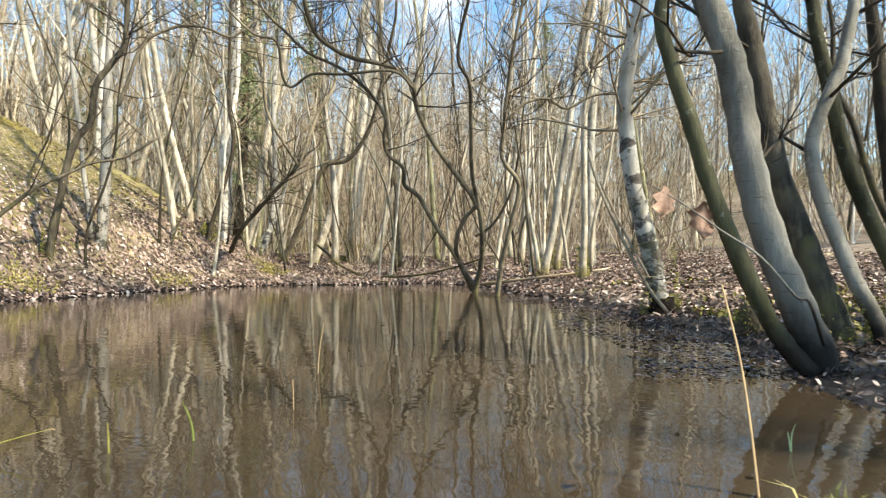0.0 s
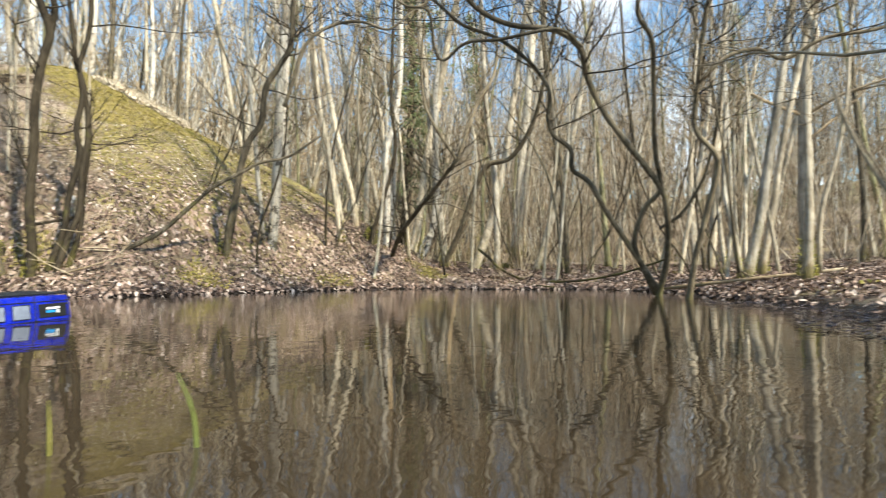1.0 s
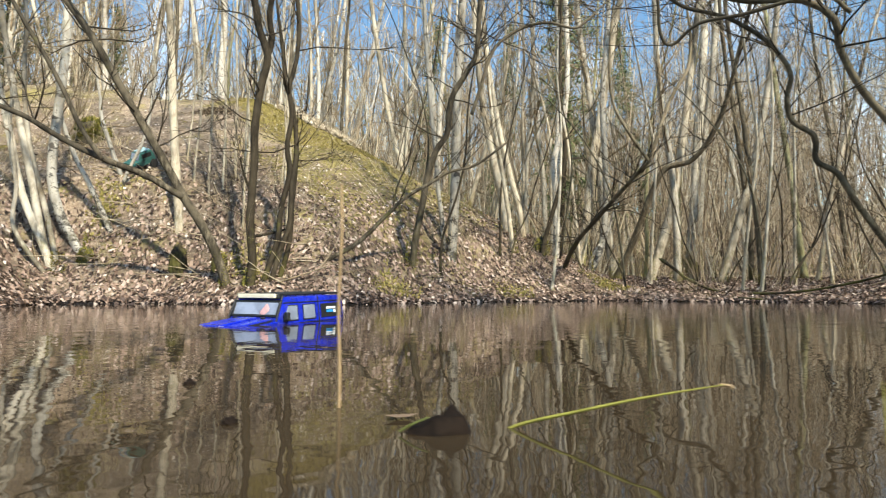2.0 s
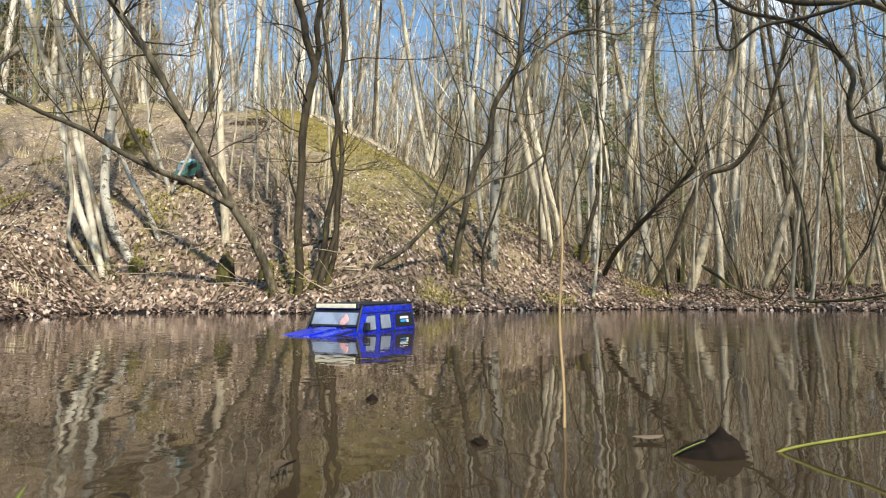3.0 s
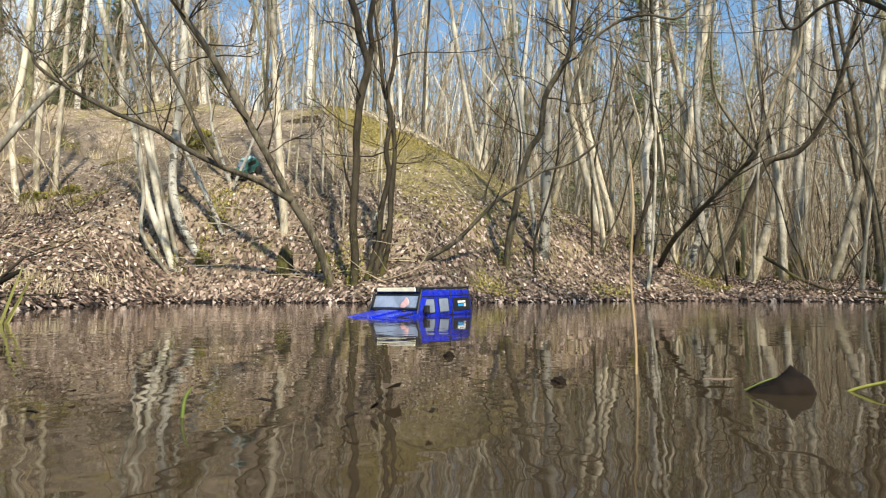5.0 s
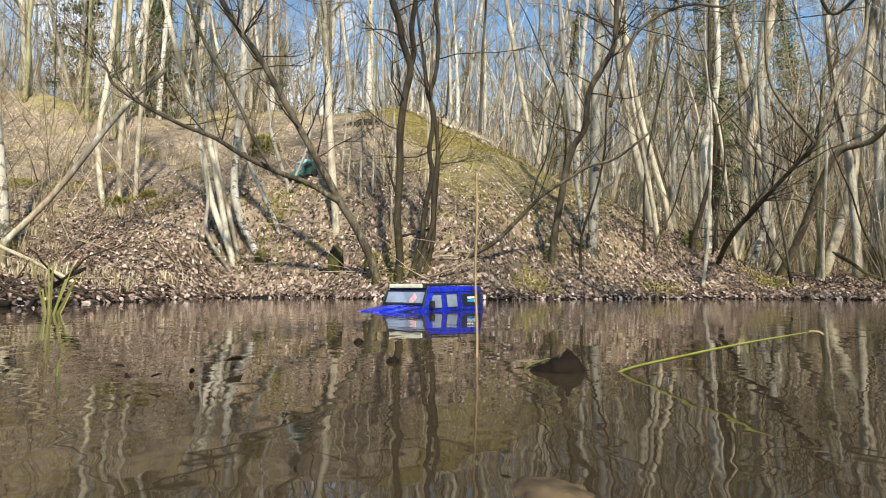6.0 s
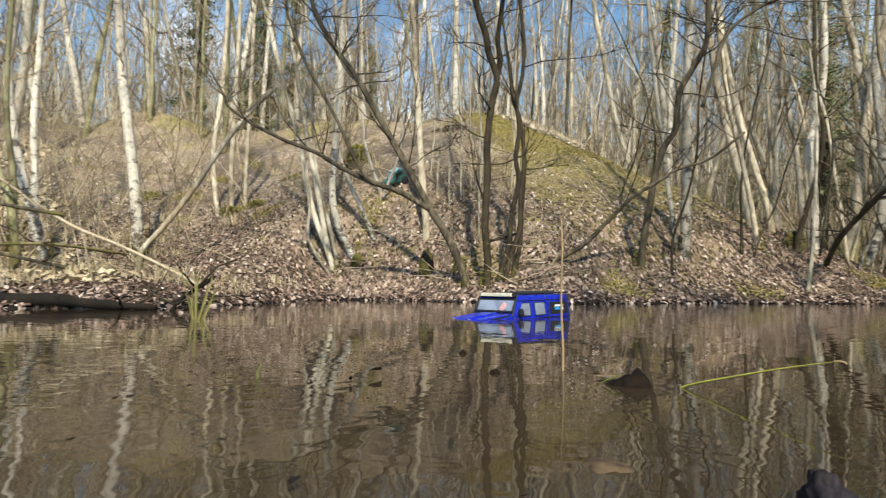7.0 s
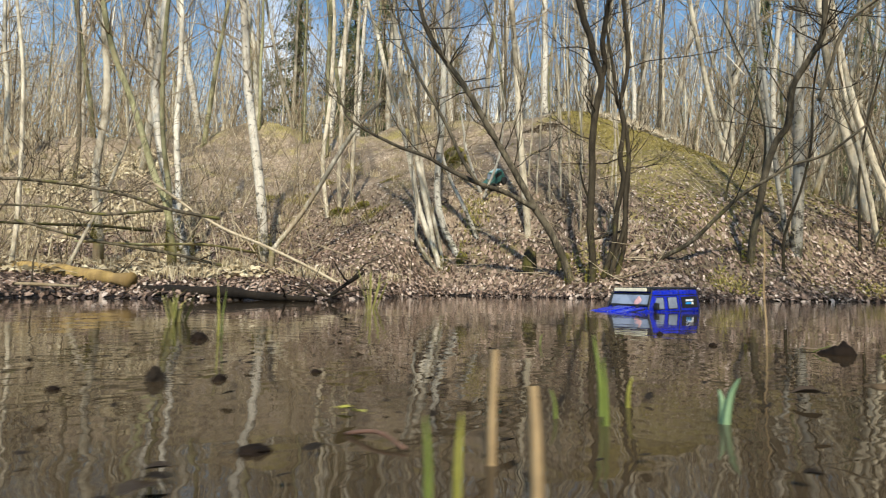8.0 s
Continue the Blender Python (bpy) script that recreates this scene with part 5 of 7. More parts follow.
def thicket(name, label, seed, count, near, far, az0, az1, tall, thin, twigs, keep, material, clump=6, lean=0.13):
    """Uncounted thin stems and their twigs, each a bent, tapering three-sided rod."""
    r = np.random.RandomState(seed)
    az = np.radians(r.uniform(az0, az1, count * 2))
    d = near + (far - near) * r.rand(count * 2) ** 1.25
    x, y = -1.0 - np.sin(az) * d, 0.9 + np.cos(az) * d
    ok = keep(x, y, r.rand(count * 2)) & (shore_distance(x, y) > 0.35)
    # stems rise from shared stools
    sx, sy = x[ok][:count // clump], y[ok][:count // clump]
    n = len(sx) * clump
    bend = r.uniform(0, 2 * np.pi, n)
    x, y = np.repeat(sx, clump) + 0.10 * np.cos(bend) * r.rand(n), np.repeat(sy, clump) + 0.10 * np.sin(bend) * r.rand(n)
    z = ground_z(x, y) - 0.05
    h, rad = r.uniform(*tall, n), r.uniform(*thin, n)
    slant = np.repeat(r.normal(0.05, lean * 0.7, (len(sx), 2)), clump, 0)
    out = np.abs(r.normal(0, lean, n))
    lx, ly = slant[:, 0] + out * np.cos(bend), slant[:, 1] + out * np.sin(bend)
    bx, by = r.normal(0, 0.05, n), r.normal(0, 0.05, n)

    def along(i, f):
        return np.column_stack([x[i] + h[i] * (lx[i] * f + bx[i] * np.sin(f * 5)), y[i] + h[i] * (ly[i] * f + by[i] * np.sin(f * 4)), z[i] + h[i] * f])

    i = np.arange(n)
    starts, ends, r0, r1 = [], [], [], []
    cuts = (0, 0.22, 0.48, 0.75, 1.0)
    for a, b in zip(cuts, cuts[1:]):
        starts.append(along(i, np.full(n, a))), ends.append(along(i, np.full(n, b)))
        r0.append(rad * (1 - 0.8 * a)), r1.append(rad * (1 - 0.8 * b))
    m = n * twigs
    j = r.randint(0, n, m)
    f = r.uniform(0.12, 1.0, m)
    p = along(j, f)
    way = np.column_stack([r.normal(0, 1, m), r.normal(0, 1, m), r.uniform(0.0, 1.6, m)])
    way /= np.linalg.norm(way, axis=1)[:, None]
    q = p + way * (h[j] * r.uniform(0.06, 0.24, m))[:, None]
    starts.append(p), ends.append(q), r0.append(rad[j] * 0.34), r1.append(rad[j] * 0.10)
    k2 = r.randint(0, m, m)
    g = r.uniform(0.3, 1, m)[:, None]
    p2 = p[k2] * (1 - g) + q[k2] * g
    way2 = way[k2] + r.normal(0, 0.7, (m, 3))
    starts.append(p2), ends.append(p2 + way2 * (h[j[k2]] * r.uniform(0.03, 0.10, m))[:, None]), r0.append(rad[j[k2]] * 0.18), r1.append(rad[j[k2]] * 0.07)
    A, B, R0, R1 = np.concatenate(starts), np.concatenate(ends), np.concatenate(r0), np.concatenate(r1)
    w = (B - A) / np.maximum(np.linalg.norm(B - A, axis=1), 1e-6)[:, None]
    u = np.cross(w, np.array([0.31, 0.87, 0.38]))
    u /= np.linalg.norm(u, axis=1)[:, None]
    v = np.cross(w, u)
    rows = []
    for k in range(3):
        c, s = math.cos(2.094 * k), math.sin(2.094 * k)
        rows.append(A + (u * c + v * s) * R0[:, None])
    for k in range(3):
        c, s = math.cos(2.094 * k), math.sin(2.094 * k)
        rows.append(B + (u * c + v * s) * R1[:, None])
    V = np.stack(rows, 1).reshape(-1, 3)
    b = np.arange(len(A)) * 6
    F = np.concatenate([np.column_stack([b + k, b + (k + 1) % 3, b + 3 + (k + 1) % 3, b + 3 + k]) for k in range(3)])
    return tagged(mesh_object(name, V.tolist(), F.tolist(), material), label, "thicket", kind="stuff")


def off_face(x, y, u):
    face = (x > -9.4) & (x < -3.9) & (y > 3.4) & (y < 10.2)
    return ~face | (u < 0.03)


thicket("far_wood", "dense tangle of bare far woodland stems", 11, 3600, 14.5, 42.0, -58, 124, (3.0, 9.5), (0.007, 0.026), 8, off_face, FAR_STEMS, 3, 0.12)
thicket("hazel_thicket", "bare brown hazel and willow shoots crowding the bank", 12, 480, 8.4, 16.0, -30, 40, (1.2, 4.6), (0.004, 0.014), 7, off_face, FAR_STEMS, 6, 0.24)
thicket("hazel_thicket", "brown tangle of twiggy undergrowth behind the bank trees", 24, 560, 10.0, 20.0, -32, 36, (1.4, 5.0), (0.004, 0.011), 14, off_face, UNDERGROWTH, 5, 0.34)
thicket("hazel_thicket", "brown twiggy undergrowth behind the western crest", 26, 320, 13.0, 21.0, 52, 100, (1.4, 5.0), (0.005, 0.013), 14, off_face, UNDERGROWTH, 5, 0.3)
thicket("distant_wood", "hazy tangle of bare trees far behind the mound", 17, 3000, 27.0, 62.0, -62, 128, (5.0, 11.0), (0.018, 0.06), 9, off_face, FAR_HAZED, 3, 0.16)


def lying_sticks(seed, count, box):
    """Fallen twigs lying and propped on the banks."""
    x, y, r = scatter(seed, count, box, lambda a, b, u: (shore_distance(a, b) > 0.25) & (shore_distance(a, b) < 2.2) & ((a < 0.2) | (b > 4.2)) & (u < 0.8))
    rods = Tubes()
    for a, b in zip(x, y):
        way = Vector((r.normal(), r.normal(), abs(r.normal(0.0, 0.28)))).normalized()
        start = Vector((a, b, float(ground_z(a, b)) + 0.012))
        rng = random.Random(int(r.randint(1 << 20)))
        pts = crooked(rng, start, way, r.uniform(0.18, 0.75), 4, 0.10, -0.02)
        rods.add(pts, taper(len(pts), r.uniform(0.003, 0.008), 0.0015), 4)
    return tagged(rods.link("fallen_twigs", DEAD_WOOD), "thin fallen twigs scattered over the leafy banks", "twigs", kind="stuff")


lying_sticks(21, 420, (-7.5, 2.0, 0.5, 10.5))
lying_sticks(22, 320, (-9.0, -4.0, -1.0, 5.0))
lying_sticks(23, 160, (-6.2, -4.1, 3.9, 5.0))
thicket("scrub", "tangled leafless brown scrub on the western slope", 18, 330, 6.2, 14.0, 60, 116, (0.6, 2.6), (0.003, 0.009), 8, off_face, BRUSH, 4, 0.4)
thicket("brushwood", "dry bare brushwood on the western bank", 13, 360, 5.6, 12.0, 74, 120, (0.4, 2.0), (0.0025, 0.007), 9, off_face, BRUSH, 4, 0.5)
thicket("bramble", "thin tangled brown bramble shoots among the trees on the bank", 14, 260, 4.6, 7.6, -8, 66, (0.25, 1.1), (0.0016, 0.0036), 5, lambda x, y, u: u < 0.8, BRUSH, 5, 0.5)


# ---- the blue model truck ----
def box(bm, lo, hi, bevel=0.0, seg=1):
    made = bmesh.ops.create_cube(bm, size=1)["verts"]
    for v in made:
        v.co = Vector(((v.co.x + 0.5) * (hi[0] - lo[0]) + lo[0], (v.co.y + 0.5) * (hi[1] - lo[1]) + lo[1], (v.co.z + 0.5) * (hi[2] - lo[2]) + lo[2]))
    if bevel:
        edges = list({e for v in made for e in v.link_edges})
        bmesh.ops.bevel(bm, geom=edges, offset=bevel, segments=seg, affect="EDGES", profile=0.6)


def prism(bm, profile, y0, y1, bevel=0.0, taper_z=None):
    """A side profile of (x, z) drawn out across the width; taper_z pulls the upper part in."""
    rings = []
    for y in (y0, y1):
        rings.append([bm.verts.new((x, y, z)) for x, z in profile])
    faces = [bm.faces.new(rings[0]), bm.faces.new(list(reversed(rings[1])))]
    n = len(profile)
    for i in range(n):
        faces.append(bm.faces.new((rings[0][i], rings[1][i], rings[1][(i + 1) % n], rings[0][(i + 1) % n])))
    if taper_z:
        low, high, pull = taper_z
        for ring in rings:
            for v in ring:
                v.co.y *= 1 - pull * max(0, min(1, (v.co.z - low) / (high - low)))
    bmesh.ops.recalc_face_normals(bm, faces=faces)
    if bevel:
        bmesh.ops.bevel(bm, geom=list({e for f in faces for e in f.edges}), offset=bevel, segments=2, affect="EDGES", profile=0.6)


def rod(bm, a, b, r, sides=8):
    a, b = Vector(a), Vector(b)
    m = Matrix.Translation((a + b) / 2) @ (b - a).to_track_quat("Z", "Y").to_matrix().to_4x4()
    bmesh.ops.create_cone(bm, cap_ends=True, segments=sides, radius1=r, radius2=r, depth=(b - a).length, matrix=m)


def lathe(bm, rows, sides=24, axis="Y"):
    """Turn rows of (along, radius) round the axis."""
    rings = []
    for along, r in rows:
        ring = []
        for k in range(sides):
            a = 2 * math.pi * k / sides
            p = (r * math.cos(a), along, r * math.sin(a)) if axis == "Y" else (along, r * math.cos(a), r * math.sin(a))
            ring.append(bm.verts.new(p))
        rings.append(ring)
    for p, q in zip(rings, rings[1:]):
        for k in range(sides):
            bm.faces.new((p[k], p[(k + 1) % sides], q[(k + 1) % sides], q[k]))
    bm.faces.new(rings[0])
    bm.faces.new(list(reversed(rings[-1])))


def muddied_paint(name, color):
    """Glossy paint under a thin, patchy film of dried pond water."""
    m, t, b = nodes_of(name)
    c = coords_of(t)
    col = ramp(t, noise_of(t, c, 18.0, 5), [(0.35, tuple(v * 0.55 for v in color)), (0.62, color)])
    film = ramp(t, noise_of(t, c, 46.0, 6, 0.7), [(0.52, (0, 0, 0)), (0.74, (0.45, 0.45, 0.45))])
    col = blend(t, film, col, (0.13, 0.14, 0.24))
    drops = ramp(t, noise_of(t, c, 130.0, 3, 0.5), [(0.66, (0, 0, 0)), (0.70, (0.6, 0.6, 0.6))])
    col = blend(t, drops, col, (0.10, 0.07, 0.045))
    t.links.new(col, b.inputs["Base Color"])
    rough = ramp(t, noise_of(t, c, 30.0, 5), [(0.35, (0.14, 0.14, 0.14)), (0.7, (0.5, 0.5, 0.5))])
    t.links.new(rough, b.inputs["Roughness"])
    bumped(t, b, noise_of(t, c, 24.0, 3), 0.25, 0.003)
    return m


BLUE = muddied_paint("royal_blue_paint", (0.006, 0.024, 0.52))
BLACK = plain("black_plastic", (0.016, 0.017, 0.019), 0.5, 0, 0.4, 40)
RUBBER = plain("black_tyre_rubber", (0.022, 0.022, 0.022), 0.8, 0, 0.4, 60)
SILVER = plain("dusty_silver_film", (0.50, 0.51, 0.53), 0.4, 0.15, 0.3, 50)
CREAM = plain("cream_lamp_cover", (0.80, 0.74, 0.55), 0.5, 0, 0.15, 50)
WHITE_RIM = plain("white_wheel_rim", (0.70, 0.70, 0.68), 0.45, 0, 0.25, 60)
MISTED = plain("misted_window_film", (0.27, 0.32, 0.43), 0.12, 0, 0.45, 14, 0.6)
PINK_SPOT = plain("pink_spot", (0.62, 0.36, 0.36), 0.8, 0, 0.2, 60)
AMBER = plain("amber_lens", (0.75, 0.32, 0.02), 0.25, 0, 0.1, 60)
LENS = plain("clear_lamp_lens", (0.75, 0.77, 0.76), 0.12, 0, 0.2, 60)
RED_LENS = plain("red_lamp_lens", (0.45, 0.01, 0.01), 0.25, 0, 0.1, 60)
MARK_WHITE = plain("white_print", (0.78, 0.79, 0.80), 0.5)
MARK_BLUE = plain("sky_blue_print", (0.02, 0.30, 0.72), 0.5)
MUD = plain("brown_mud", (0.10, 0.07, 0.042), 0.9, 0, 0.6, 70, 0.2)


def arch(cx, cz, r, n=9):
    """A wheel arch in side view, from front to back."""
    flat = [(1.0, -0.75), (0.98, 0.1), (0.72, 0.78), (0.45, 0.98), (-0.45, 0.98), (-0.78, 0.74), (-1.0, 0.05), (-1.02, -0.75)]
    return [(cx + r * a, cz + r * b) for a, b in flat]


def wheel(parent, x, y):
    hub = thing("wheel", "", "", pose(x, y, 0.058))
    hub.parent = parent
    sgn = 1 if y > 0 else -1
    bm = bmesh.new()
    w = 0.022
    lathe(bm, [(-w, 0.034), (-w, 0.050), (-w * 0.8, 0.056), (w * 0.8, 0.056), (w, 0.050), (w, 0.034)], 28)
    for k in range(20):
        a = 2 * math.pi * k / 20
        for side in (-1, 1):
            m = pose(0, 0, 0, 0, -math.degrees(a + 0.08 * side), 0) @ Matrix.Translation((0.0575, side * 0.011, 0))
            bmesh.ops.create_cube(bm, size=1, matrix=m @ Matrix.Diagonal((0.007, 0.018, 0.010, 1)))
    part("tyre", bm, RUBBER, hub, "black knobbly mud tyre")
    bm = bmesh.new()
    lathe(bm, [(sgn * -0.018, 0.035), (sgn * 0.016, 0.035), (sgn * 0.020, 0.033), (sgn * 0.018, 0.029), (sgn * 0.008, 0.024), (sgn * 0.010, 0.012), (sgn * 0.018, 0.010), (sgn * 0.019, 0.002)], 24)
    for k in range(8):
        a = 2 * math.pi * k / 8
        bmesh.ops.create_cone(bm, cap_ends=True, segments=6, radius1=0.0022, radius2=0.0022, depth=0.004, matrix=pose(0.020 * math.cos(a), sgn * 0.013, 0.020 * math.sin(a), 90))
    part("rim", bm, WHITE_RIM, hub, "dusty white steel rim")


def truck(at):
    t = thing("model_truck", "royal blue radio-controlled model off-roader wading in the pond", "model truck", at)
    W = 0.096
    low = [(0.236, 0.085), (0.240, 0.148), (0.232, 0.159), (0.082, 0.176), (0.079, 0.170), (-0.224, 0.166), (-0.227, 0.075), (-0.205, 0.070)]
    low += [p for p in reversed(arch(-0.160, 0.070, 0.056))] + [(-0.09, 0.062), (0.085, 0.062)] + [p for p in reversed(arch(0.162, 0.070, 0.064))]
    bm = bmesh.new()
    prism(bm, low, -W, W, 0.0025)
    part("body", bm, BLUE, t, "royal blue painted lower body")
    bm = bmesh.new()
    prism(bm, [(0.0795, 0.166), (0.0525, 0.231), (0.044, 0.2425), (-0.218, 0.2425), (-0.2245, 0.232), (-0.227, 0.166)], -W * 0.985, W * 0.985, 0.004, (0.166, 0.242, 0.09))
    part("cabin", bm, BLUE, t, "royal blue cabin shell")
    bm = bmesh.new()
    box(bm, (0.078, -0.076, 0.172), (0.234, 0.076, 0.184), 0.004, 2)
    box(bm, (0.090, -0.030, 0.182), (0.226, 0.030, 0.189), 0.003, 2)
    # the bonnet falls towards the nose, which is awash
    hinge_line = Matrix.Translation((0.078, 0, 0.178))
    bonnet = part("bonnet", bm, BLUE, t, "blue bonnet with raised centre", at=hinge_line @ pose(0, 0, 0, 0, 5.8, 0) @ hinge_line.inverted())
    for k in range(8):
        bm = bmesh.new()
        box(bm, (0.222, -0.044 + k * 0.0116, 0.1845), (0.2300, -0.037 + k * 0.0116, 0.1865), 0.0006)
        part("printed_bar", bm, SILVER, bonnet)
    for sgn in (-1, 1):
        bm = bmesh.new()
        box(bm, (0.084, sgn * 0.079 - 0.0012, 0.1735), (0.230, sgn * 0.079 + 0.0012, 0.1800))
        part("bonnet_seam", bm, BLACK, bonnet)
        bm = bmesh.new()
        box(bm, (0.086, sgn * 0.052 - 0.006, 0.1835), (0.096, sgn * 0.052 + 0.006, 0.1880), 0.001)
        part("hinge", bm, BLACK, bonnet)
    # windows: misted film in dark frames
    slope = math.degrees(math.atan2(0.0147, 0.0364))
    bm = bmesh.new()
    box(bm, (-0.002, -0.081, -0.0200), (0.0020, 0.081, 0.0200), 0.001)
    screen = part("windscreen", bm, MISTED, t, "misted pale windscreen", at=pose(0.0635, 0, 0.2094, 0, -slope))
    bm = bmesh.new()
    for y0, y1, z0, z1 in ((-0.0885, 0.0885, 0.018, 0.0255), (-0.0885, 0.0885, -0.0245, -0.0175), (-0.0885, -0.0795, -0.0245, 0.0255), (0.0795, 0.0885, -0.0245, 0.0255)):
        box(bm, (-0.003, y0, z0), (0.003, y1, z1), 0.001)
    part("frame", bm, BLACK, screen, "black windscreen surround")
    # flat, irregular pink patch on the face of the windscreen
    bm = bmesh.new()
    bmesh.ops.create_icosphere(bm, subdivisions=2, radius=0.014)
    for v in bm.verts:
        v.co = Vector((v.co.x * 0.10, v.co.y * (1.1 - 0.35 * (v.co.z > 0)), v.co.z * 1.3 + 0.3 * v.co.y)) * (1 + 0.3 * noise.noise(v.co * 160))
    part("pink_patch", bm, PINK_SPOT, screen, "irregular pink patch on the windscreen", True, pose(0.0022, 0.036, -0.004))
    for sgn in (-1, 1):
        lean = -6 * sgn
        for name, x0, x1, z0, z1 in (("front_window", -0.0053, 0.043, 0.1766, 0.2167), ("rear_window", -0.0834, -0.0324, 0.1770, 0.2167)):
            bm = bmesh.new()
            prism(bm, [(x0, z0), (x1 + (0.012 if x1 > 0 else 0), z0), (x1 - (0.012 if x1 > 0 else 0), z1), (x0, z1)], -0.001, 0.001, 0.0006)
            for v in bm.verts:
                v.co.y += sgn * (W * 0.985 * (1 - 0.09 * (v.co.z - 0.166) / 0.076) + 0.0012)
            part("side_window", bm, MISTED, t, "misted white side window")
        bm = bmesh.new()
        prism(bm, [(-0.2104, 0.176), (-0.113, 0.176), (-0.113, 0.2175), (-0.2104, 0.2185)], -0.001, 0.001, 0.0006)
        for v in bm.verts:
            v.co.y += sgn * (W * 0.985 * (1 - 0.09 * (v.co.z - 0.166) / 0.076) + 0.0012)
        panel = part("side_panel", bm, BLACK, t, "black quarter panel with printed mark")
        for mat_, x0, x1, z0, z1 in ((MARK_WHITE, -0.184, -0.138, 0.2005, 0.2075), (MARK_BLUE, -0.170, -0.138, 0.190, 0.1975), (MARK_WHITE, -0.184, -0.173, 0.188, 0.1975)):
            bm = bmesh.new()
            box(bm, (x0, -0.0004, z0), (x1, 0.0004, z1))
            for v in bm.verts:
                v.co.y += sgn * (W * 0.985 * (1 - 0.09 * (v.co.z - 0.166) / 0.076) + 0.0028)
            part("printed_bar", bm, mat_, panel)
        for x0, x1, z0, z1 in ((-0.0078, 0.055, 0.1741, 0.1763), (-0.0078, 0.032, 0.2170, 0.2190), (-0.0080, -0.0056, 0.1745, 0.2190), (-0.0858, -0.0300, 0.1745, 0.1767), (-0.0858, -0.0300, 0.2170, 0.2190), (-0.0321, -0.0298, 0.175, 0.2190), (-0.0858, -0.0837, 0.175, 0.2190)):
            bm = bmesh.new()
            box(bm, (x0, -0.0009, z0), (x1, 0.0009, z1))
            for v in bm.verts:
                v.co.y += sgn * (W * 0.985 * (1 - 0.09 * (v.co.z - 0.166) / 0.076) + 0.0014)
            part("window_seal", bm, BLACK, t)
        for x in (0.078, -0.029, -0.100):
            bm = bmesh.new()
            box(bm, (x - 0.0009, sgn * (W + 0.0004) - 0.0008, 0.068), (x + 0.0009, sgn * (W + 0.0004) + 0.0008, 0.165))
            part("door_seam", bm, BLACK, t)
        bm = bmesh.new()
        box(bm, (-0.224, sgn * (W + 0.0003) - 0.0008, 0.1655), (0.088, sgn * (W + 0.0003) + 0.0008, 0.1675))
        part("waist_seam", bm, BLACK, t)
        bm = bmesh.new()
        rod(bm, (0.050, sgn * 0.0885, 0.2255), (-0.2235, sgn * 0.0885, 0.2255), 0.0016, 6)
        part("roof_gutter", bm, BLACK, t, "thin dark gutter under the roof edge")
        # silver side stripe, with the slanting end
        bm = bmesh.new()
        prism(bm, [(-0.222, 0.1445), (0.020, 0.149), (0.066, 0.075), (0.094, 0.075), (0.046, 0.158), (-0.222, 0.153)], -0.001, 0.001)
        for v in bm.verts:
            v.co.y += sgn * (W + 0.0012)
        part("side_stripe", bm, SILVER, t, "scuffed silver side stripe")
        for cx, r in ((0.162, 0.064), (-0.160, 0.056)):
            bm = bmesh.new()
            outer, inner = arch(cx, 0.070, r * 1.13), arch(cx, 0.070, r * 0.98)
            strip = []
            for (ox, oz), (ix, iz) in zip(outer, inner):
                strip.append([bm.verts.new((ox, sgn * (W - 0.004), oz)), bm.verts.new((ox * 0.3 + ix * 0.7, sgn * (W + 0.014), oz * 0.3 + iz * 0.7)), bm.verts.new((ix, sgn * (W + 0.014), iz)), bm.verts.new((ix, sgn * (W - 0.004), iz))])
            for a, b in zip(strip, strip[1:]):
                for k in range(4):
                    bm.faces.new((a[k], b[k], b[(k + 1) % 4], a[(k + 1) % 4]))
            bm.faces.new(strip[0]), bm.faces.new(list(reversed(strip[-1])))
            part("wheel_arch", bm, BLACK, t, "black plastic wheel arch flare")
        bm = bmesh.new()
        box(bm, (0.048, sgn * 0.104 - 0.006, 0.178), (0.060, sgn * 0.104 + 0.010, 0.200), 0.002)
        rod(bm, (0.056, sgn * 0.094, 0.182), (0.055, sgn * 0.104, 0.186), 0.002)
        part("mirror", bm, BLACK, t, "black wing mirror")
        for x in (0.030, -0.036):
            bm = bmesh.new()
            box(bm, (x - 0.008, sgn * (W + 0.003) - 0.002, 0.161), (x + 0.006, sgn * (W + 0.003) + 0.002, 0.166), 0.001)
            part("door_handle", bm, BLACK, t)
        bm = bmesh.new()
        rod(bm, (0.086, sgn * 0.093, 0.168), (0.058, sgn * 0.088, 0.232), 0.0026)
        rod(bm, (0.058, sgn * 0.088, 0.232), (0.048, sgn * 0.084, 0.246), 0.0026)
        part("pillar_tube", bm, BLACK, t, "thin black tube up the windscreen pillar")
        bm = bmesh.new()
        rod(bm, (-0.103, sgn * (W + 0.002), 0.150), (-0.103, sgn * 0.0855, 0.242), 0.0022)
        part("cage_tube", bm, BLACK, t, "thin black outer cage tube")
        bm = bmesh.new()
        rod(bm, (-0.218, sgn * (W + 0.001), 0.155), (-0.216, sgn * 0.0855, 0.242), 0.0022)
        part("cage_tube", bm, BLACK, t, "thin black outer cage tube")
        bm = bmesh.new()
        lathe(bm, [(0.238, 0.013), (0.243, 0.0125), (0.246, 0.009), (0.2465, 0.002)], 18, "X")
        for v in bm.verts:
            v.co.y += sgn * 0.056
            v.co.z += 0.132
        part("headlight", bm, LENS if sgn < 0 else MUD, t, "round clear headlight" if sgn < 0 else "round headlight smeared with weed")
        bm = bmesh.new()
        lathe(bm, [(0.238, 0.006), (0.244, 0.0055), (0.245, 0.002)], 12, "X")
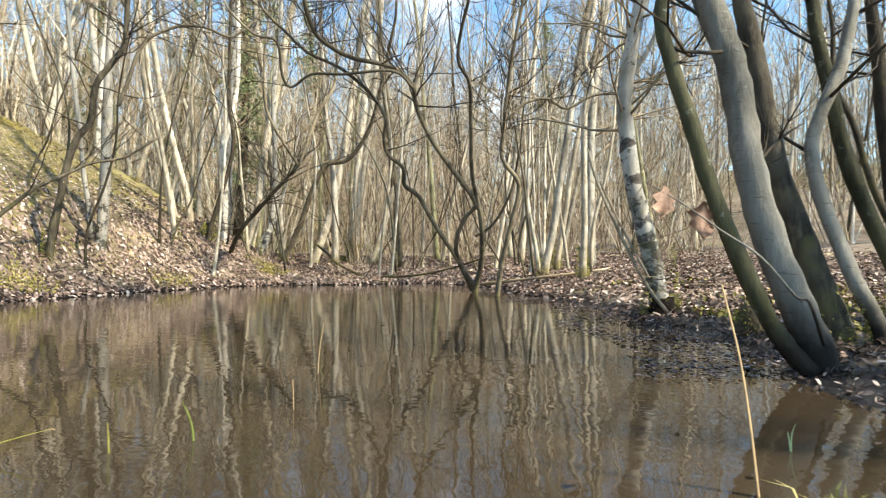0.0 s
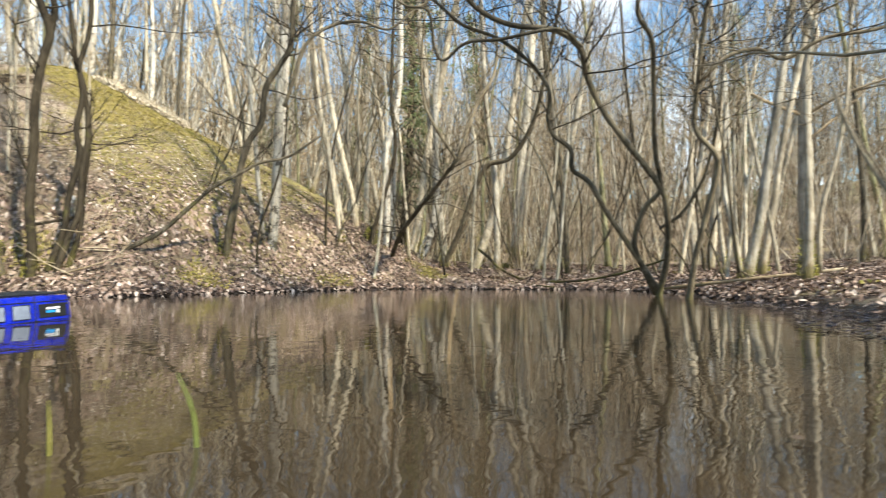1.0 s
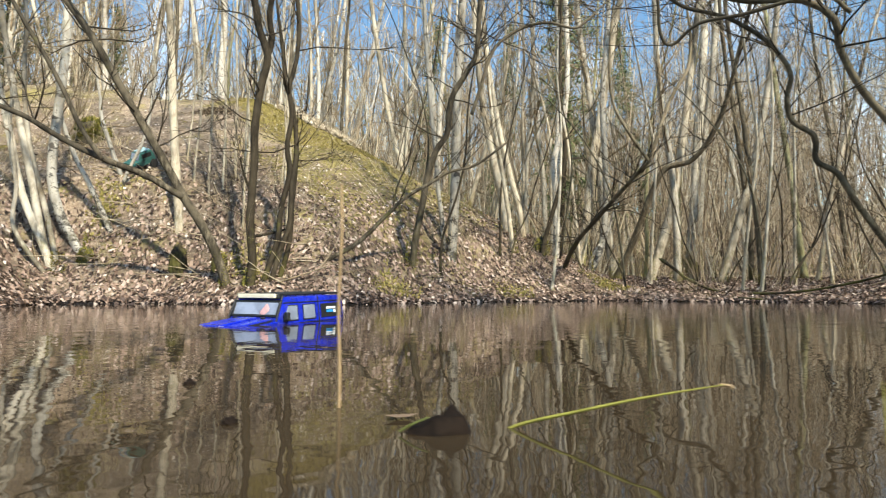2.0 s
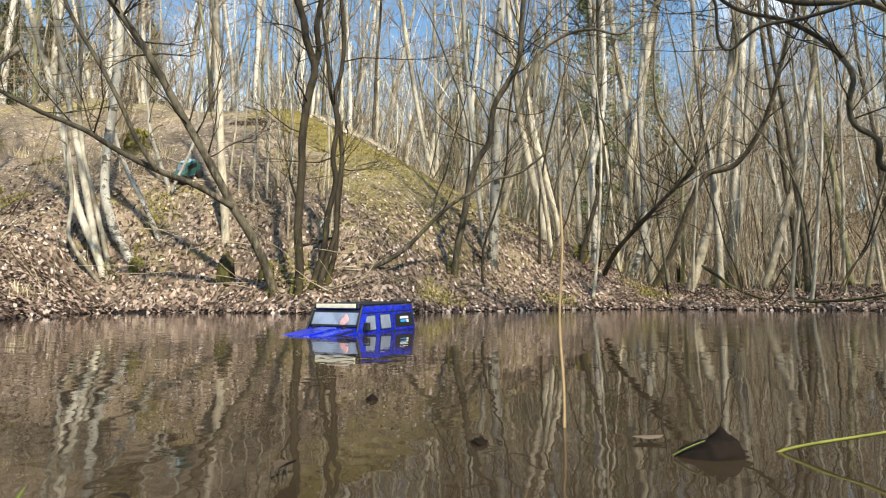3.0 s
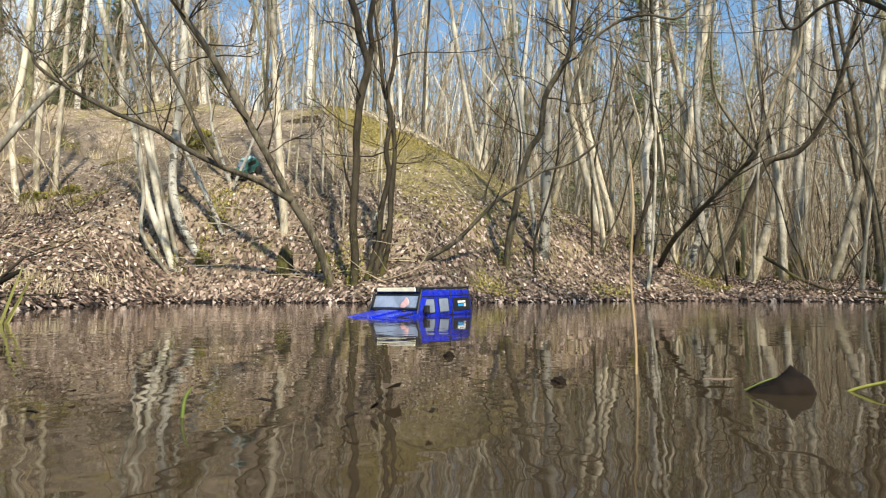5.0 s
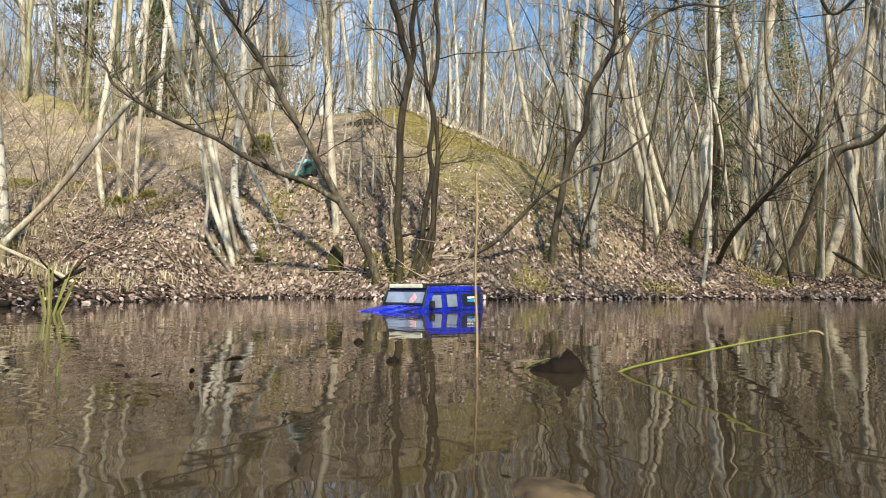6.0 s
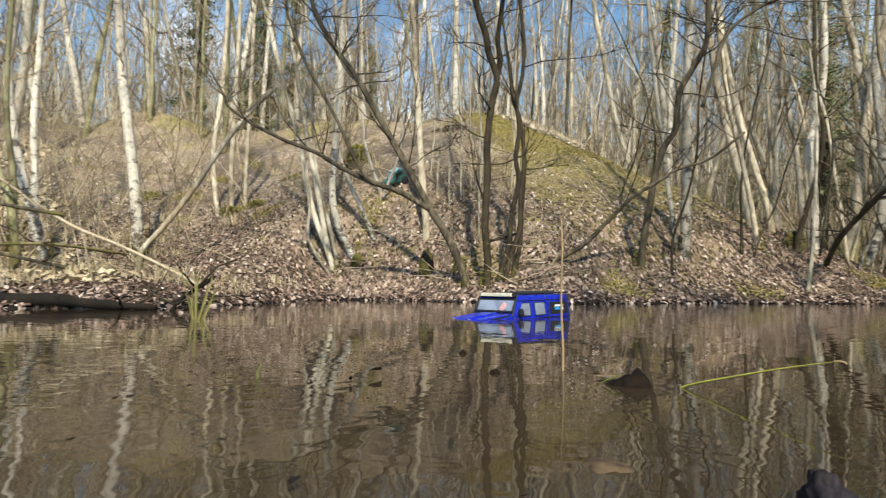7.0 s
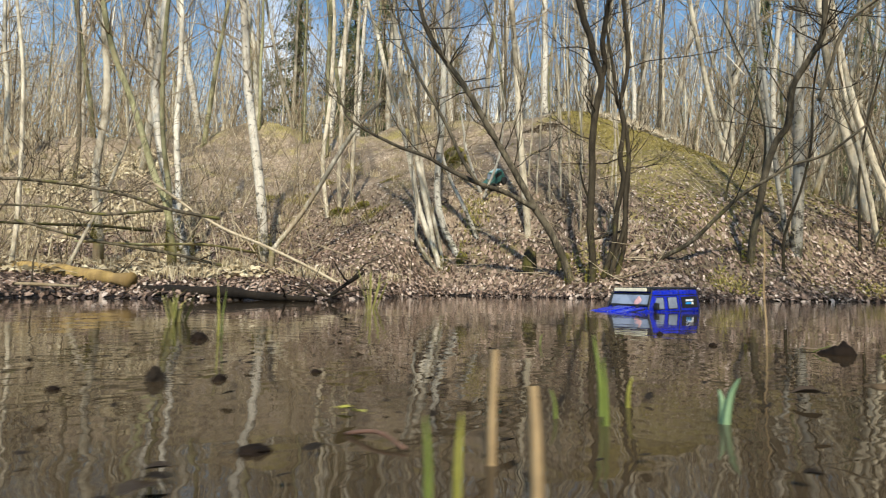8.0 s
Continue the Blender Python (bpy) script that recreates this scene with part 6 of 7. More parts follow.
        for v in bm.verts:
            v.co.y += sgn * 0.080
            v.co.z += 0.140
        part("indicator", bm, AMBER, t, "small amber indicator")
        bm = bmesh.new()
        box(bm, (-0.232, sgn * 0.086 - 0.006, 0.110), (-0.226, sgn * 0.086 + 0.006, 0.126), 0.001)
        part("tail_light", bm, RED_LENS, t, "small red tail light")
        bm = bmesh.new()
        box(bm, (-0.2285, sgn * 0.072 - 0.010, 0.182), (-0.2245, sgn * 0.072 + 0.006, 0.214), 0.001)
        part("rear_side_window", bm, MISTED, t)
    bm = bmesh.new()
    box(bm, (0.237, -0.070, 0.112), (0.2425, 0.070, 0.152), 0.001)
    for k in range(6):
        box(bm, (0.2415, -0.040, 0.117 + k * 0.0055), (0.2445, 0.040, 0.1195 + k * 0.0055))
    part("grille", bm, BLACK, t, "black slatted front grille")
    bm = bmesh.new()
    box(bm, (0.238, -0.098, 0.078), (0.266, 0.098, 0.100), 0.004, 2)
    box(bm, (0.226, -0.040, 0.080), (0.242, 0.040, 0.098))
    part("front_bumper", bm, BLACK, t, "black front bumper")
    bm = bmesh.new()
    box(bm, (-0.244, -0.094, 0.076), (-0.226, 0.094, 0.094), 0.003, 2)
    part("rear_bumper", bm, BLACK, t, "black rear bumper")
    bm = bmesh.new()
    prism(bm, [(-0.2300, 0.178), (-0.2255, 0.178), (-0.2235, 0.222), (-0.2280, 0.222)], -0.042, 0.042, 0.001)
    part("rear_window", bm, BLACK, t, "dark rear door window")
    bm = bmesh.new()
    for sgn in (-1, 1):
        box(bm, (-0.2300, sgn * 0.050 - 0.004, 0.176), (-0.2262, sgn * 0.050 + 0.004, 0.186), 0.001)
    part("rear_marker", bm, MARK_WHITE, t, "small white marker squares on the rear door")
    # light bar and roof rack
    bm = bmesh.new()
    box(bm, (0.042, -0.080, 0.2375), (0.0600, 0.080, 0.2535), 0.002)
    bar = part("light_bar", bm, BLACK, t, "roof light bar with cream cover")
    bm = bmesh.new()
    box(bm, (0.0590, -0.0715, 0.2395), (0.0650, 0.0715, 0.2520), 0.0015)
    part("lamp_cover", bm, CREAM, bar, "cream lamp cover")
    for y in (-0.080, 0.080):
        bm = bmesh.new()
        rod(bm, (0.044, y, 0.249), (-0.226, y, 0.249), 0.0036)
        rod(bm, (0.044, y, 0.241), (-0.226, y, 0.241), 0.0020)
        part("rack_rail", bm, BLACK, t, "black roof rack side rail")
    for k in range(7):
        bm = bmesh.new()
        x = 0.030 - k * 0.042
        rod(bm, (x, -0.080, 0.249), (x, 0.080, 0.249), 0.0030)
        for y in (-0.080, 0.080):
            rod(bm, (x, y, 0.232), (x, y, 0.249), 0.0020)
        part("rack_bar", bm, BLACK, t)
    bm = bmesh.new()
    box(bm, (-0.20, -0.060, 0.050), (0.20, 0.060, 0.075), 0.004)
    rod(bm, (0.162, -0.08, 0.058), (0.162, 0.08, 0.058), 0.008)
    rod(bm, (-0.160, -0.08, 0.058), (-0.160, 0.08, 0.058), 0.008)
    part("chassis", bm, BLACK, t)
    for x in (0.162, -0.160):
        for y in (0.088, -0.088):
            wheel(t, x, y)
    return t


truck(pose(-2.480, 2.555, -0.200, 0, 1.2, -88) @ Matrix.Scale(1.2, 4))


def green_car(at):
    """The second model, parked nose-down on the slope."""
    t = thing("model_buggy", "teal green model off-roader parked on the slope", "model car", at)
    teal = plain("teal_green_paint", (0.035, 0.125, 0.115), 0.4, 0, 0.3, 30)
    bm = bmesh.new()
    prism(bm, [(0.19, 0.07), (0.195, 0.135), (0.08, 0.150), (0.045, 0.235), (-0.15, 0.24), (-0.185, 0.15), (-0.19, 0.075)], -0.078, 0.078, 0.006, (0.15, 0.24, 0.15))
    part("body", bm, teal, t, "teal green body shell")
    bm = bmesh.new()
    prism(bm, [(0.081, 0.156), (0.086, 0.156), (0.053, 0.230), (0.048, 0.230)], -0.058, 0.058)
    part("windscreen", bm, MISTED, t, "pale windscreen")
    bm = bmesh.new()
    box(bm, (-0.14, -0.05, 0.242), (0.03, 0.05, 0.256), 0.004)
    part("roof_tray", bm, plain("pale_blue_tray", (0.32, 0.50, 0.56), 0.5, 0, 0.3, 30), t, "pale blue roof tray")
    for y in (-0.0795, 0.0795):
        bm = bmesh.new()
        box(bm, (-0.13, min(y * 0.92, y * 0.93) - 0.002, 0.165), (0.03, max(y * 0.92, y * 0.93) + 0.002, 0.222), 0.001)
        part("side_window", bm, BLACK, t)
    bm = bmesh.new()
    box(bm, (0.188, -0.07, 0.055), (0.215, 0.07, 0.075), 0.004)
    part("bumper", bm, BLACK, t)
    for y in (-0.05, 0.05):
        bm = bmesh.new()
        lathe(bm, [(0.192, 0.014), (0.199, 0.012), (0.200, 0.003)], 14, "X")
        for v in bm.verts:
            v.co.y += y
            v.co.z += 0.105
        part("headlight", bm, LENS, t)
    for x in (0.14, -0.14):
        for y in (0.085, -0.085):
            wheel(t, x, y)
    return t


# the slope's lie under the second model
def lie(x, y, turn):
    e = 0.12
    n = Vector((float(ground_z(x - e, y) - ground_z(x + e, y)), float(ground_z(x, y - e) - ground_z(x, y + e)), 2 * e)).normalized()
    q = Vector((0, 0, 1)).rotation_difference(n)
    return Matrix.Translation((x, y, float(ground_z(x, y)) + 0.004)) @ q.to_matrix().to_4x4() @ pose(0, 0, 0, 0, 0, turn)


green_car(lie(-6.40, 4.63, -78) @ Matrix.Scale(0.78, 4))


# ---- stumps, logs and roots ----
def stump(name, label, x, y, z, radius, height, seed, material, moss=300, category="stump"):
    """A ragged broken stump with root flares and cushions of moss."""
    rng = random.Random(seed)
    root = thing(name, label, category, Matrix.Translation((x, y, z)))
    bm = bmesh.new()
    bmesh.ops.create_icosphere(bm, subdivisions=4, radius=1)
    for v in bm.verts:
        d = v.co.normalized()
        k = 1 + 0.30 * noise.noise(d * 2.1 + Vector((seed, 0, 0))) + 0.16 * noise.noise(d * 5.3 + Vector((0, seed, 0)))
        flare = 1 + 0.35 * max(0, -d.z) + 0.18 * math.sin(5 * math.atan2(d.y, d.x) + seed) * max(0, 0.4 - d.z)
        v.co = Vector((d.x * radius * k * flare, d.y * radius * k * flare, d.z * height * k))
    part("wood", bm, material, root, smooth=True)
    if moss:
        V, F = [], []
        for _ in range(moss):
            d = Vector((rng.gauss(0, 1), rng.gauss(0, 1), abs(rng.gauss(0.2, 0.8)))).normalized()
            if noise.noise(d * 2.4 + Vector((seed * 3, 0, 0))) < -0.05:
                continue
            p = Vector((d.x * radius, d.y * radius, d.z * height)) * rng.uniform(1.0, 1.12)
            w, s = (d + Vector((rng.uniform(-0.6, 0.6), rng.uniform(-0.6, 0.6), 0.3))).normalized(), rng.uniform(0.12, 0.3) * radius
            b = w.orthogonal().normalized() * s * 0.35
            n = len(V)
            V += [p - b, p + b, p + w * s]
            F.append((n, n + 1, n + 2))
        cushion = mesh_object("moss", [tuple(v) for v in V], F, MOSS, False)
        cushion.parent = root
        tagged(cushion, "green cushion moss", kind="stuff")
    return root


def on_ground(x, y):
    return float(ground_z(x, y))


for x, y, r, h, seed in ((0.98, 2.80, 0.052, 0.20, 1), (-5.98, 3.88, 0.060, 0.12, 2), (-8.18, 3.30, 0.13, 0.10, 4), (-7.95, 3.55, 0.09, 0.08, 8), (-3.28, 8.02, 0.10, 0.24, 5), (-1.62, 9.60, 0.08, 0.08, 6), (-1.85, 10.3, 0.10, 0.10, 7)):
    stump("mossy_stump", "small rotten stump cushioned with green moss", x, y, on_ground(x, y) - h * 0.25, r, h, seed, BARK_BROWN, 1500 if h < 0.19 else 900)


for x, y, r, h, seed in ((-5.33, 4.30, 0.07, 0.17, 11), (-4.95, 4.42, 0.06, 0.10, 12)):
    stump("broken_stump", "dark broken stump among the leaves by the alders", x, y, on_ground(x, y) + h * 0.2, r, h, seed, BARK_DARK, 120)
# an oval of dark brown crumbs under the crest
leaf_layer("dark_patch", "small dark patch under the mound's mossy crest", 19, 2600, (-8.0, -7.2, 6.0, 6.9), lambda x, y, u: np.hypot(((x + 7.58) * 0.68 + (y - 6.44) * 0.73) / 0.26, ((x + 7.58) * -0.73 + (y - 6.44) * 0.68) / 0.16) < 0.75 + 0.5 * u, 0.035, leaf_stuff("dark_brown_crumbs", [(0.0, (0.03, 0.02, 0.012)), (0.7, (0.085, 0.06, 0.035)), (1.0, (0.19, 0.14, 0.085))]), 0.02, tilt=0.5)["category"] = "earth"


stump("mossy_stump", "large old stump thick with olive moss on the mound", -7.75, 4.90, on_ground(-7.75, 4.90) + 0.02, 0.17, 0.24, 13, BARK_BROWN, 2600)


SODDEN = plain("sodden_bark", (0.011, 0.0065, 0.004), 0.85, 0, 0.6, 90, 0.15)


SEDGE_DARK = plain("dull_green_blade", (0.13, 0.16, 0.035), 0.6, 0, 0.4, 60)


def shard(x, y, length, width, height, turn):
    """A jagged, ridge-backed piece of sodden bark, highest near one end, with a green blade across it."""
    root = thing("floating_wood", "jagged black sodden bark jutting from the water", "driftwood", pose(x, y, 0, 0, 0, turn))
    bm = bmesh.new()
    rows, n = [], 16
    for i in range(n + 1):
        f = i / n
        ridge = height * (0.35 + 0.65 * f / 0.70 if f < 0.70 else max(0.10, 1 - ((f - 0.70) / 0.31) ** 2)) * (1 - math.exp(-f * 14)) * (0.92 + 0.30 * noise.noise(Vector((f * 5, 3, 0))))
        w = width * math.sin(math.pi * (0.08 + 0.84 * f)) ** 0.7
        row = []
        for k in range(9):
            g = k / 8 * 2 - 1
            up = ridge * (1 - abs(g) ** 2.2) * (1 + 0.35 * noise.noise(Vector((f * 5, g * 3, 1)))) - 0.006
            row.append(bm.verts.new(((f - 0.5) * length, g * w * 0.5 + 0.003 * noise.noise(Vector((f * 5, g * 3, 7))), up)))
        rows.append(row)
    for p, q in zip(rows, rows[1:]):
        for k in range(8):
            bm.faces.new((p[k], p[k + 1], q[k + 1], q[k]))
        bm.faces.new((p[8], p[0], q[0], q[8]))
    bm.faces.new(rows[0]), bm.faces.new(list(reversed(rows[-1])))
    part("bark", bm, SODDEN, root, smooth=True)
    leaf = blade("grass_blade", "green grass blade stuck to the bark", [(-0.5 * length, -0.2 * width, 0.002), (-0.34 * length, -0.26 * width, height * 0.30), (-0.16 * length, -0.28 * width, height * 0.48), (-0.10 * length, -0.26 * width, height * 0.52)], 0.0018, SEDGE_DARK)
    leaf.parent = root
    del leaf["category"]
    return root


stump("floating_wood", "dark drowned knot of wood breaking the surface", -1.415, 0.508, 0.003, 0.0085, 0.012, 22, WET_WOOD, 0, "driftwood")
stump("rotten_leaf_clump", "purplish grey clump of rotten leaves above the water", -0.918, 1.192, 0.001, 0.0125, 0.019, 23, plain("purple_grey_rot", (0.024, 0.019, 0.026), 0.7, 0, 0.7, 70, 0.2), 0, "leaf clump")
stump("silt_lump", "pale tan silt-covered lump just breaking the surface", -1.035, 1.165, -0.003, 0.018, 0.006, 25, MUD, 0, "mud")
stump("mud_lump", "silt-covered root lump at the surface", -0.62, 0.98, -0.010, 0.055, 0.024, 24, MUD, 0, "mud")


def log(name, label, pts, r0, r1, material, category="log", broken=4):
    base = Vector(pts[0])
    root = thing(name, label, category, Matrix.Translation(base))
    rng = random.Random(len(pts) * 7 + int(base.x * 10))
    body = Tubes()
    line = spline([Vector(p) - base for p in pts])
    thick = [r * (1 + 0.22 * math.sin(i * 1.7) * rng.random()) for i, r in enumerate(taper(len(line), r0, r1))]
    thick[0] *= 0.5
    body.add(line, thick, 10, rng=rng)
    body.link("stem", material, root)
    for _ in range(broken):
        stubs = Tubes()
        i = rng.randint(2, len(line) - 2)
        twig_out(rng, stubs, line[i], Vector((rng.uniform(-1, 1), rng.uniform(-1, 1), rng.uniform(0.1, 0.7))), rng.uniform(0.15, 0.45), 0.007, 0)
        stubs.link("stub", TWIG_DARK, root)
    return root


log("fallen_log", "black wet log lying along the water's edge", [(-5.3, 0.35, 0.05), (-4.75, 0.78, 0.035), (-4.4, 1.1, 0.045), (-4.1, 1.33, 0.022), (-3.92, 1.52, 0.012)], 0.055, 0.014, WET_WOOD)
ORANGE_WOOD = bark("rotten_orange_wood", (0.13, 0.085, 0.03), (0.33, 0.22, 0.075), (0.50, 0.36, 0.15), 0.3, 12)
log("fallen_log", "orange-tan rotting log on the western shore", [(-6.1, -0.10, 0.20), (-5.6, 0.18, 0.17), (-5.15, 0.45, 0.13), (-4.86, 0.64, 0.11)], 0.055, 0.045, ORANGE_WOOD)
log("fallen_log", "bleached white stick lying along the western shore", [(-5.05, -0.12, 0.085), (-4.95, 0.12, 0.08), (-4.82, 0.36, 0.07)], 0.012, 0.009, DEAD_WOOD, "branch", 1)
log("fallen_log", "brown limb lying in the western brushwood", [(-7.2, 0.9, 0.62), (-6.7, 0.45, 0.60), (-6.25, 0.0, 0.55), (-5.9, -0.5, 0.52)], 0.017, 0.008, BARK_BROWN)
log("fallen_log", "grey limb lying across the western brushwood", [(-6.9, 1.9, 0.42), (-6.5, 1.3, 0.46), (-6.2, 0.8, 0.42), (-5.8, 0.3, 0.40)], 0.016, 0.008, BARK_LICHEN)
log("fallen_log", "thin brown limb sloping through the brushwood", [(-5.6, 1.4, 0.22), (-5.75, 0.9, 0.34), (-5.9, 0.4, 0.42), (-6.1, -0.1, 0.56)], 0.014, 0.009, BARK_BROWN)
log("fallen_log", "long dark fallen limb along the far shore", [(-1.90, 8.30, 0.50), (-1.72, 8.14, 0.37), (-1.56, 8.0, 0.24), (-1.23, 7.8, 0.10), (-0.86, 7.6, 0.085), (-0.5, 7.45, 0.11), (-0.09, 7.2, 0.20), (0.27, 6.8, 0.33)], 0.019, 0.009, BARK_DARK)
log("fallen_log", "brown fallen limb among leaves", [(-1.75, 7.95, 0.13), (-1.3, 7.62, 0.07), (-0.85, 7.35, 0.03)], 0.014, 0.008, BARK_BROWN)
log("fallen_log", "dead stick lying on the shore", [(0.15, 6.3, 0.05), (0.75, 5.9, 0.14), (1.35, 5.8, 0.22)], 0.018, 0.010, DEAD_WOOD)
log("fallen_log", "forked dead stick dipping into the pond", [(-3.75, 1.75, 0.17), (-3.85, 1.62, 0.06), (-3.80, 1.56, 0.0)], 0.012, 0.008, WET_WOOD, "branch")


# ---- plants in the water ----
def blade(name, label, pts, width, material, category="grass blade"):
    """A flat, folded blade or stalk that tapers to its tip."""
    base = Vector(pts[0])
    root_mesh = bmesh.new()
    line = spline([Vector(p) - base for p in pts], 5)
    rows = []
    for i, p in enumerate(line):
        f = i / (len(line) - 1)
        w = (width * (1 - 0.4 * f) if material is REED else width * (1 - f) ** 0.6) * 0.5 + 0.0003
        way = (line[min(i + 1, len(line) - 1)] - line[max(i - 1, 0)]).normalized()
        side = way.cross(Vector((0.58, -0.81, 0.1))).normalized()
        if side.length < 0.1:
            side = Vector((1, 0, 0))
        crease = way.cross(side).normalized() * w * 0.35
        rows.append([root_mesh.verts.new(p - side * w), root_mesh.verts.new(p + crease), root_mesh.verts.new(p + side * w), root_mesh.verts.new(p - crease * 0.4)])
    for a, b in zip(rows, rows[1:]):
        for k in range(4):
            root_mesh.faces.new((a[k], a[(k + 1) % 4], b[(k + 1) % 4], b[k]))
    ob = part(name, root_mesh, material, None, smooth=True)
    ob.matrix_basis = Matrix.Translation(base)
    return tagged(ob, label, category)


stump("birch_root", "black sodden root plate at a birch's foot", 0.90, 3.48, 0.03, 0.075, 0.10, 31, SODDEN, 0, "root")
shard(-1.208, 1.455, 0.060, 0.036, 0.026, 30)
blade("grass_blade", "long yellow-green grass blade slanting over the water", [(-1.170, 1.492, -0.012), (-1.156, 1.495, 0.002), (-1.10, 1.497, 0.020), (-1.05, 1.500, 0.0345), (-1.0, 1.502, 0.047)], 0.0030, YELLOW_BLADE)
blade("grass_blade", "withered orange tip of a yellow grass blade", [(-1.003, 1.502, 0.0464), (-0.997, 1.503, 0.0466), (-0.994, 1.504, 0.0445)], 0.0020, REED)
REDDISH = plain("reddish_twig", (0.15, 0.080, 0.055), 0.6, 0, 0.4, 60)
for x, y, r, h, seed in ((-1.39, 0.566, 0.007, 0.006, 41), (-1.86, 0.614, 0.014, 0.012, 42), (-1.378, 1.396, 0.007, 0.005, 43), (-1.581, 1.514, 0.007, 0.006, 44), (-1.393, 0.671, 0.006, 0.004, 45), (-1.115, 0.538, 0.010, 0.004, 46), (-1.403, 0.423, 0.006, 0.004, 47)):
    stump("floating_wood", "small black sodden scrap of wood afloat", x, y, 0.0, r, h, seed, SODDEN, 0, "driftwood")
log("floating_twig", "reddish brown twig afloat", [(-1.125, 0.600, 0.001), (-1.10, 0.612, 0.006), (-1.070, 0.617, 0.002)], 0.0016, 0.001, REDDISH, "twig", 0)
leaf_layer("yellow_leaf", "torn yellow-green leaf afloat", 71, 5, (-1.172, -1.145, 0.602, 0.620), lambda x, y, u: u < 2, 0.016, YELLOW_BLADE, 0.003, 0.001, 0.2)
blade("reed_stalk", "thin dry tan reed standing in the pond", [(-1.337, 1.491, -0.05), (-1.335, 1.490, 0.03), (-1.339, 1.492, 0.10), (-1.334, 1.489, 0.17), (-1.336, 1.490, 0.22)], 0.0030, REED, "reed")
blade("reed_stalk", "orange dry reed stalk leaning from the near bank", [(0.14, 1.30, -0.02), (0.128, 1.302, 0.10), (0.112, 1.30, 0.20), (0.088, 1.302, 0.305)], 0.009, REED, "reed")
stalks = ((-0.78, 1.575, 0.080, 0.0045, GREEN_BLADE, -0.02), (-0.905, 1.512, 0.055, 0.003, YELLOW_BLADE, -0.002), (-1.079, 0.795, 0.064, 0.0055, GREEN_BLADE, -0.006), (-1.093, 0.840, 0.027, 0.004, YELLOW_BLADE, 0.004),
          (-1.091, 0.758, 0.022, 0.003, GREEN_BLADE, -0.004), (-0.994, 0.589, 0.040, 0.005, GREEN_BLADE, -0.002), (-0.988, 0.601, 0.042, 0.005, YELLOW_BLADE, 0.002), (-1.024, 0.647, 0.065, 0.0065, REED, 0.002),
          (-0.972, 0.636, 0.053, 0.0075, REED, -0.002), (-1.056, 0.775, 0.050, 0.004, GREEN_BLADE, -0.002), (-1.52, 1.115, 0.020, 0.003, GREEN_BLADE, 0.006), (-0.67, 2.178, 0.150, 0.004, REED, 0.017), (-0.646, 1.79, 0.068, 0.003, REED, -0.002),
          (-1.921, 0.656, 0.11, 0.006, YELLOW_BLADE, -0.006), (-1.935, 0.665, 0.09, 0.006, GREEN_BLADE, 0.01))
for x, y, h, w, m, bend in stalks:
    kind_ = {REED: "thin dry tan stalk", GREEN_BLADE: "fresh green grass blade", YELLOW_BLADE: "yellow-green grass blade"}[m]
    blade("water_stalk", kind_ + " poking up through the water", [(x, y, -0.03), (x + bend * 0.3, y, h * 0.4), (x + bend, y + bend * 0.5, h)], w, m, "water plant")
for x, y, s in ((-1.018, 0.856, 0.036), (0.303, 1.484, 0.05)):
    base = thing("sprout", "pale green forked sprout above the water", "water plant", Matrix.Translation((x, y, 0)))
    for dx, dy, k in ((0.012, 0.004, 1.0), (-0.004, 0.003, 0.7)):
        one = blade("leaf", "", [(0, 0, -0.02), (dx * 0.3, dy, s * k * 0.5), (dx, dy, s * k)], 0.007, PALE_SPROUT)
        one.parent = base
        del one["category"]


def tuft(name, label, x, y, z, count, tall, spread_, seed, material, category="grass"):
    """A tuft of many thin blades, in one mesh."""
    rng = random.Random(seed)
    V, F = [], []
    for _ in range(count):
        a, r = rng.uniform(0, 6.283), rng.uniform(0, spread_)
        p = Vector((r * math.cos(a), r * math.sin(a), -0.02))
        lean = Vector((math.cos(a), math.sin(a), 0)) * rng.uniform(0.05, 0.7) + Vector((rng.gauss(0, 0.2), rng.gauss(0, 0.2), 0))
        h, w = tall * rng.uniform(0.5, 1.1), Vector((-math.sin(a), math.cos(a), 0)) * 0.0022 * (1 + tall * 3)
        q, e = p + (lean * 0.35 + Vector((0, 0, 0.62))) * h, p + (lean + Vector((0, 0, 0.9 - 0.3 * lean.length))) * h
        n = len(V)
        V += [p - w, p + w, q + w * 0.8, q - w * 0.8, e]
        F += [(n, n + 1, n + 2, n + 3), (n + 3, n + 2, n + 4)]
    ob = mesh_object(name, [tuple(v) for v in V], F, material, False)
    ob.matrix_basis = Matrix.Translation((x, y, z))
    return tagged(ob, label, category, kind="stuff")


SEDGE = leaf_stuff("green_sedge", [(0.0, (0.07, 0.078, 0.02)), (0.5, (0.155, 0.155, 0.042)), (1.0, (0.30, 0.265, 0.11))])
tuft("sedge_tuft", "yellow-green sedge tuft standing in shallow water", -2.36, 0.63, 0.0, 26, 0.14, 0.02, 1, SEDGE)
tuft("sedge_tuft", "green sedge tuft on the near bank", 0.21, 1.22, 0.0, 60, 0.07, 0.05, 2, SEDGE)
tuft("sedge_tuft", "tall thin dry sedge by the shore", -2.97, 1.45, 0.0, 14, 0.27, 0.02, 3, SEDGE)
BLEACHED = leaf_stuff("bleached_grass", [(0.0, (0.34, 0.28, 0.19)), (0.5, (0.60, 0.52, 0.40)), (1.0, (0.80, 0.73, 0.61))])
rng = random.Random(31)
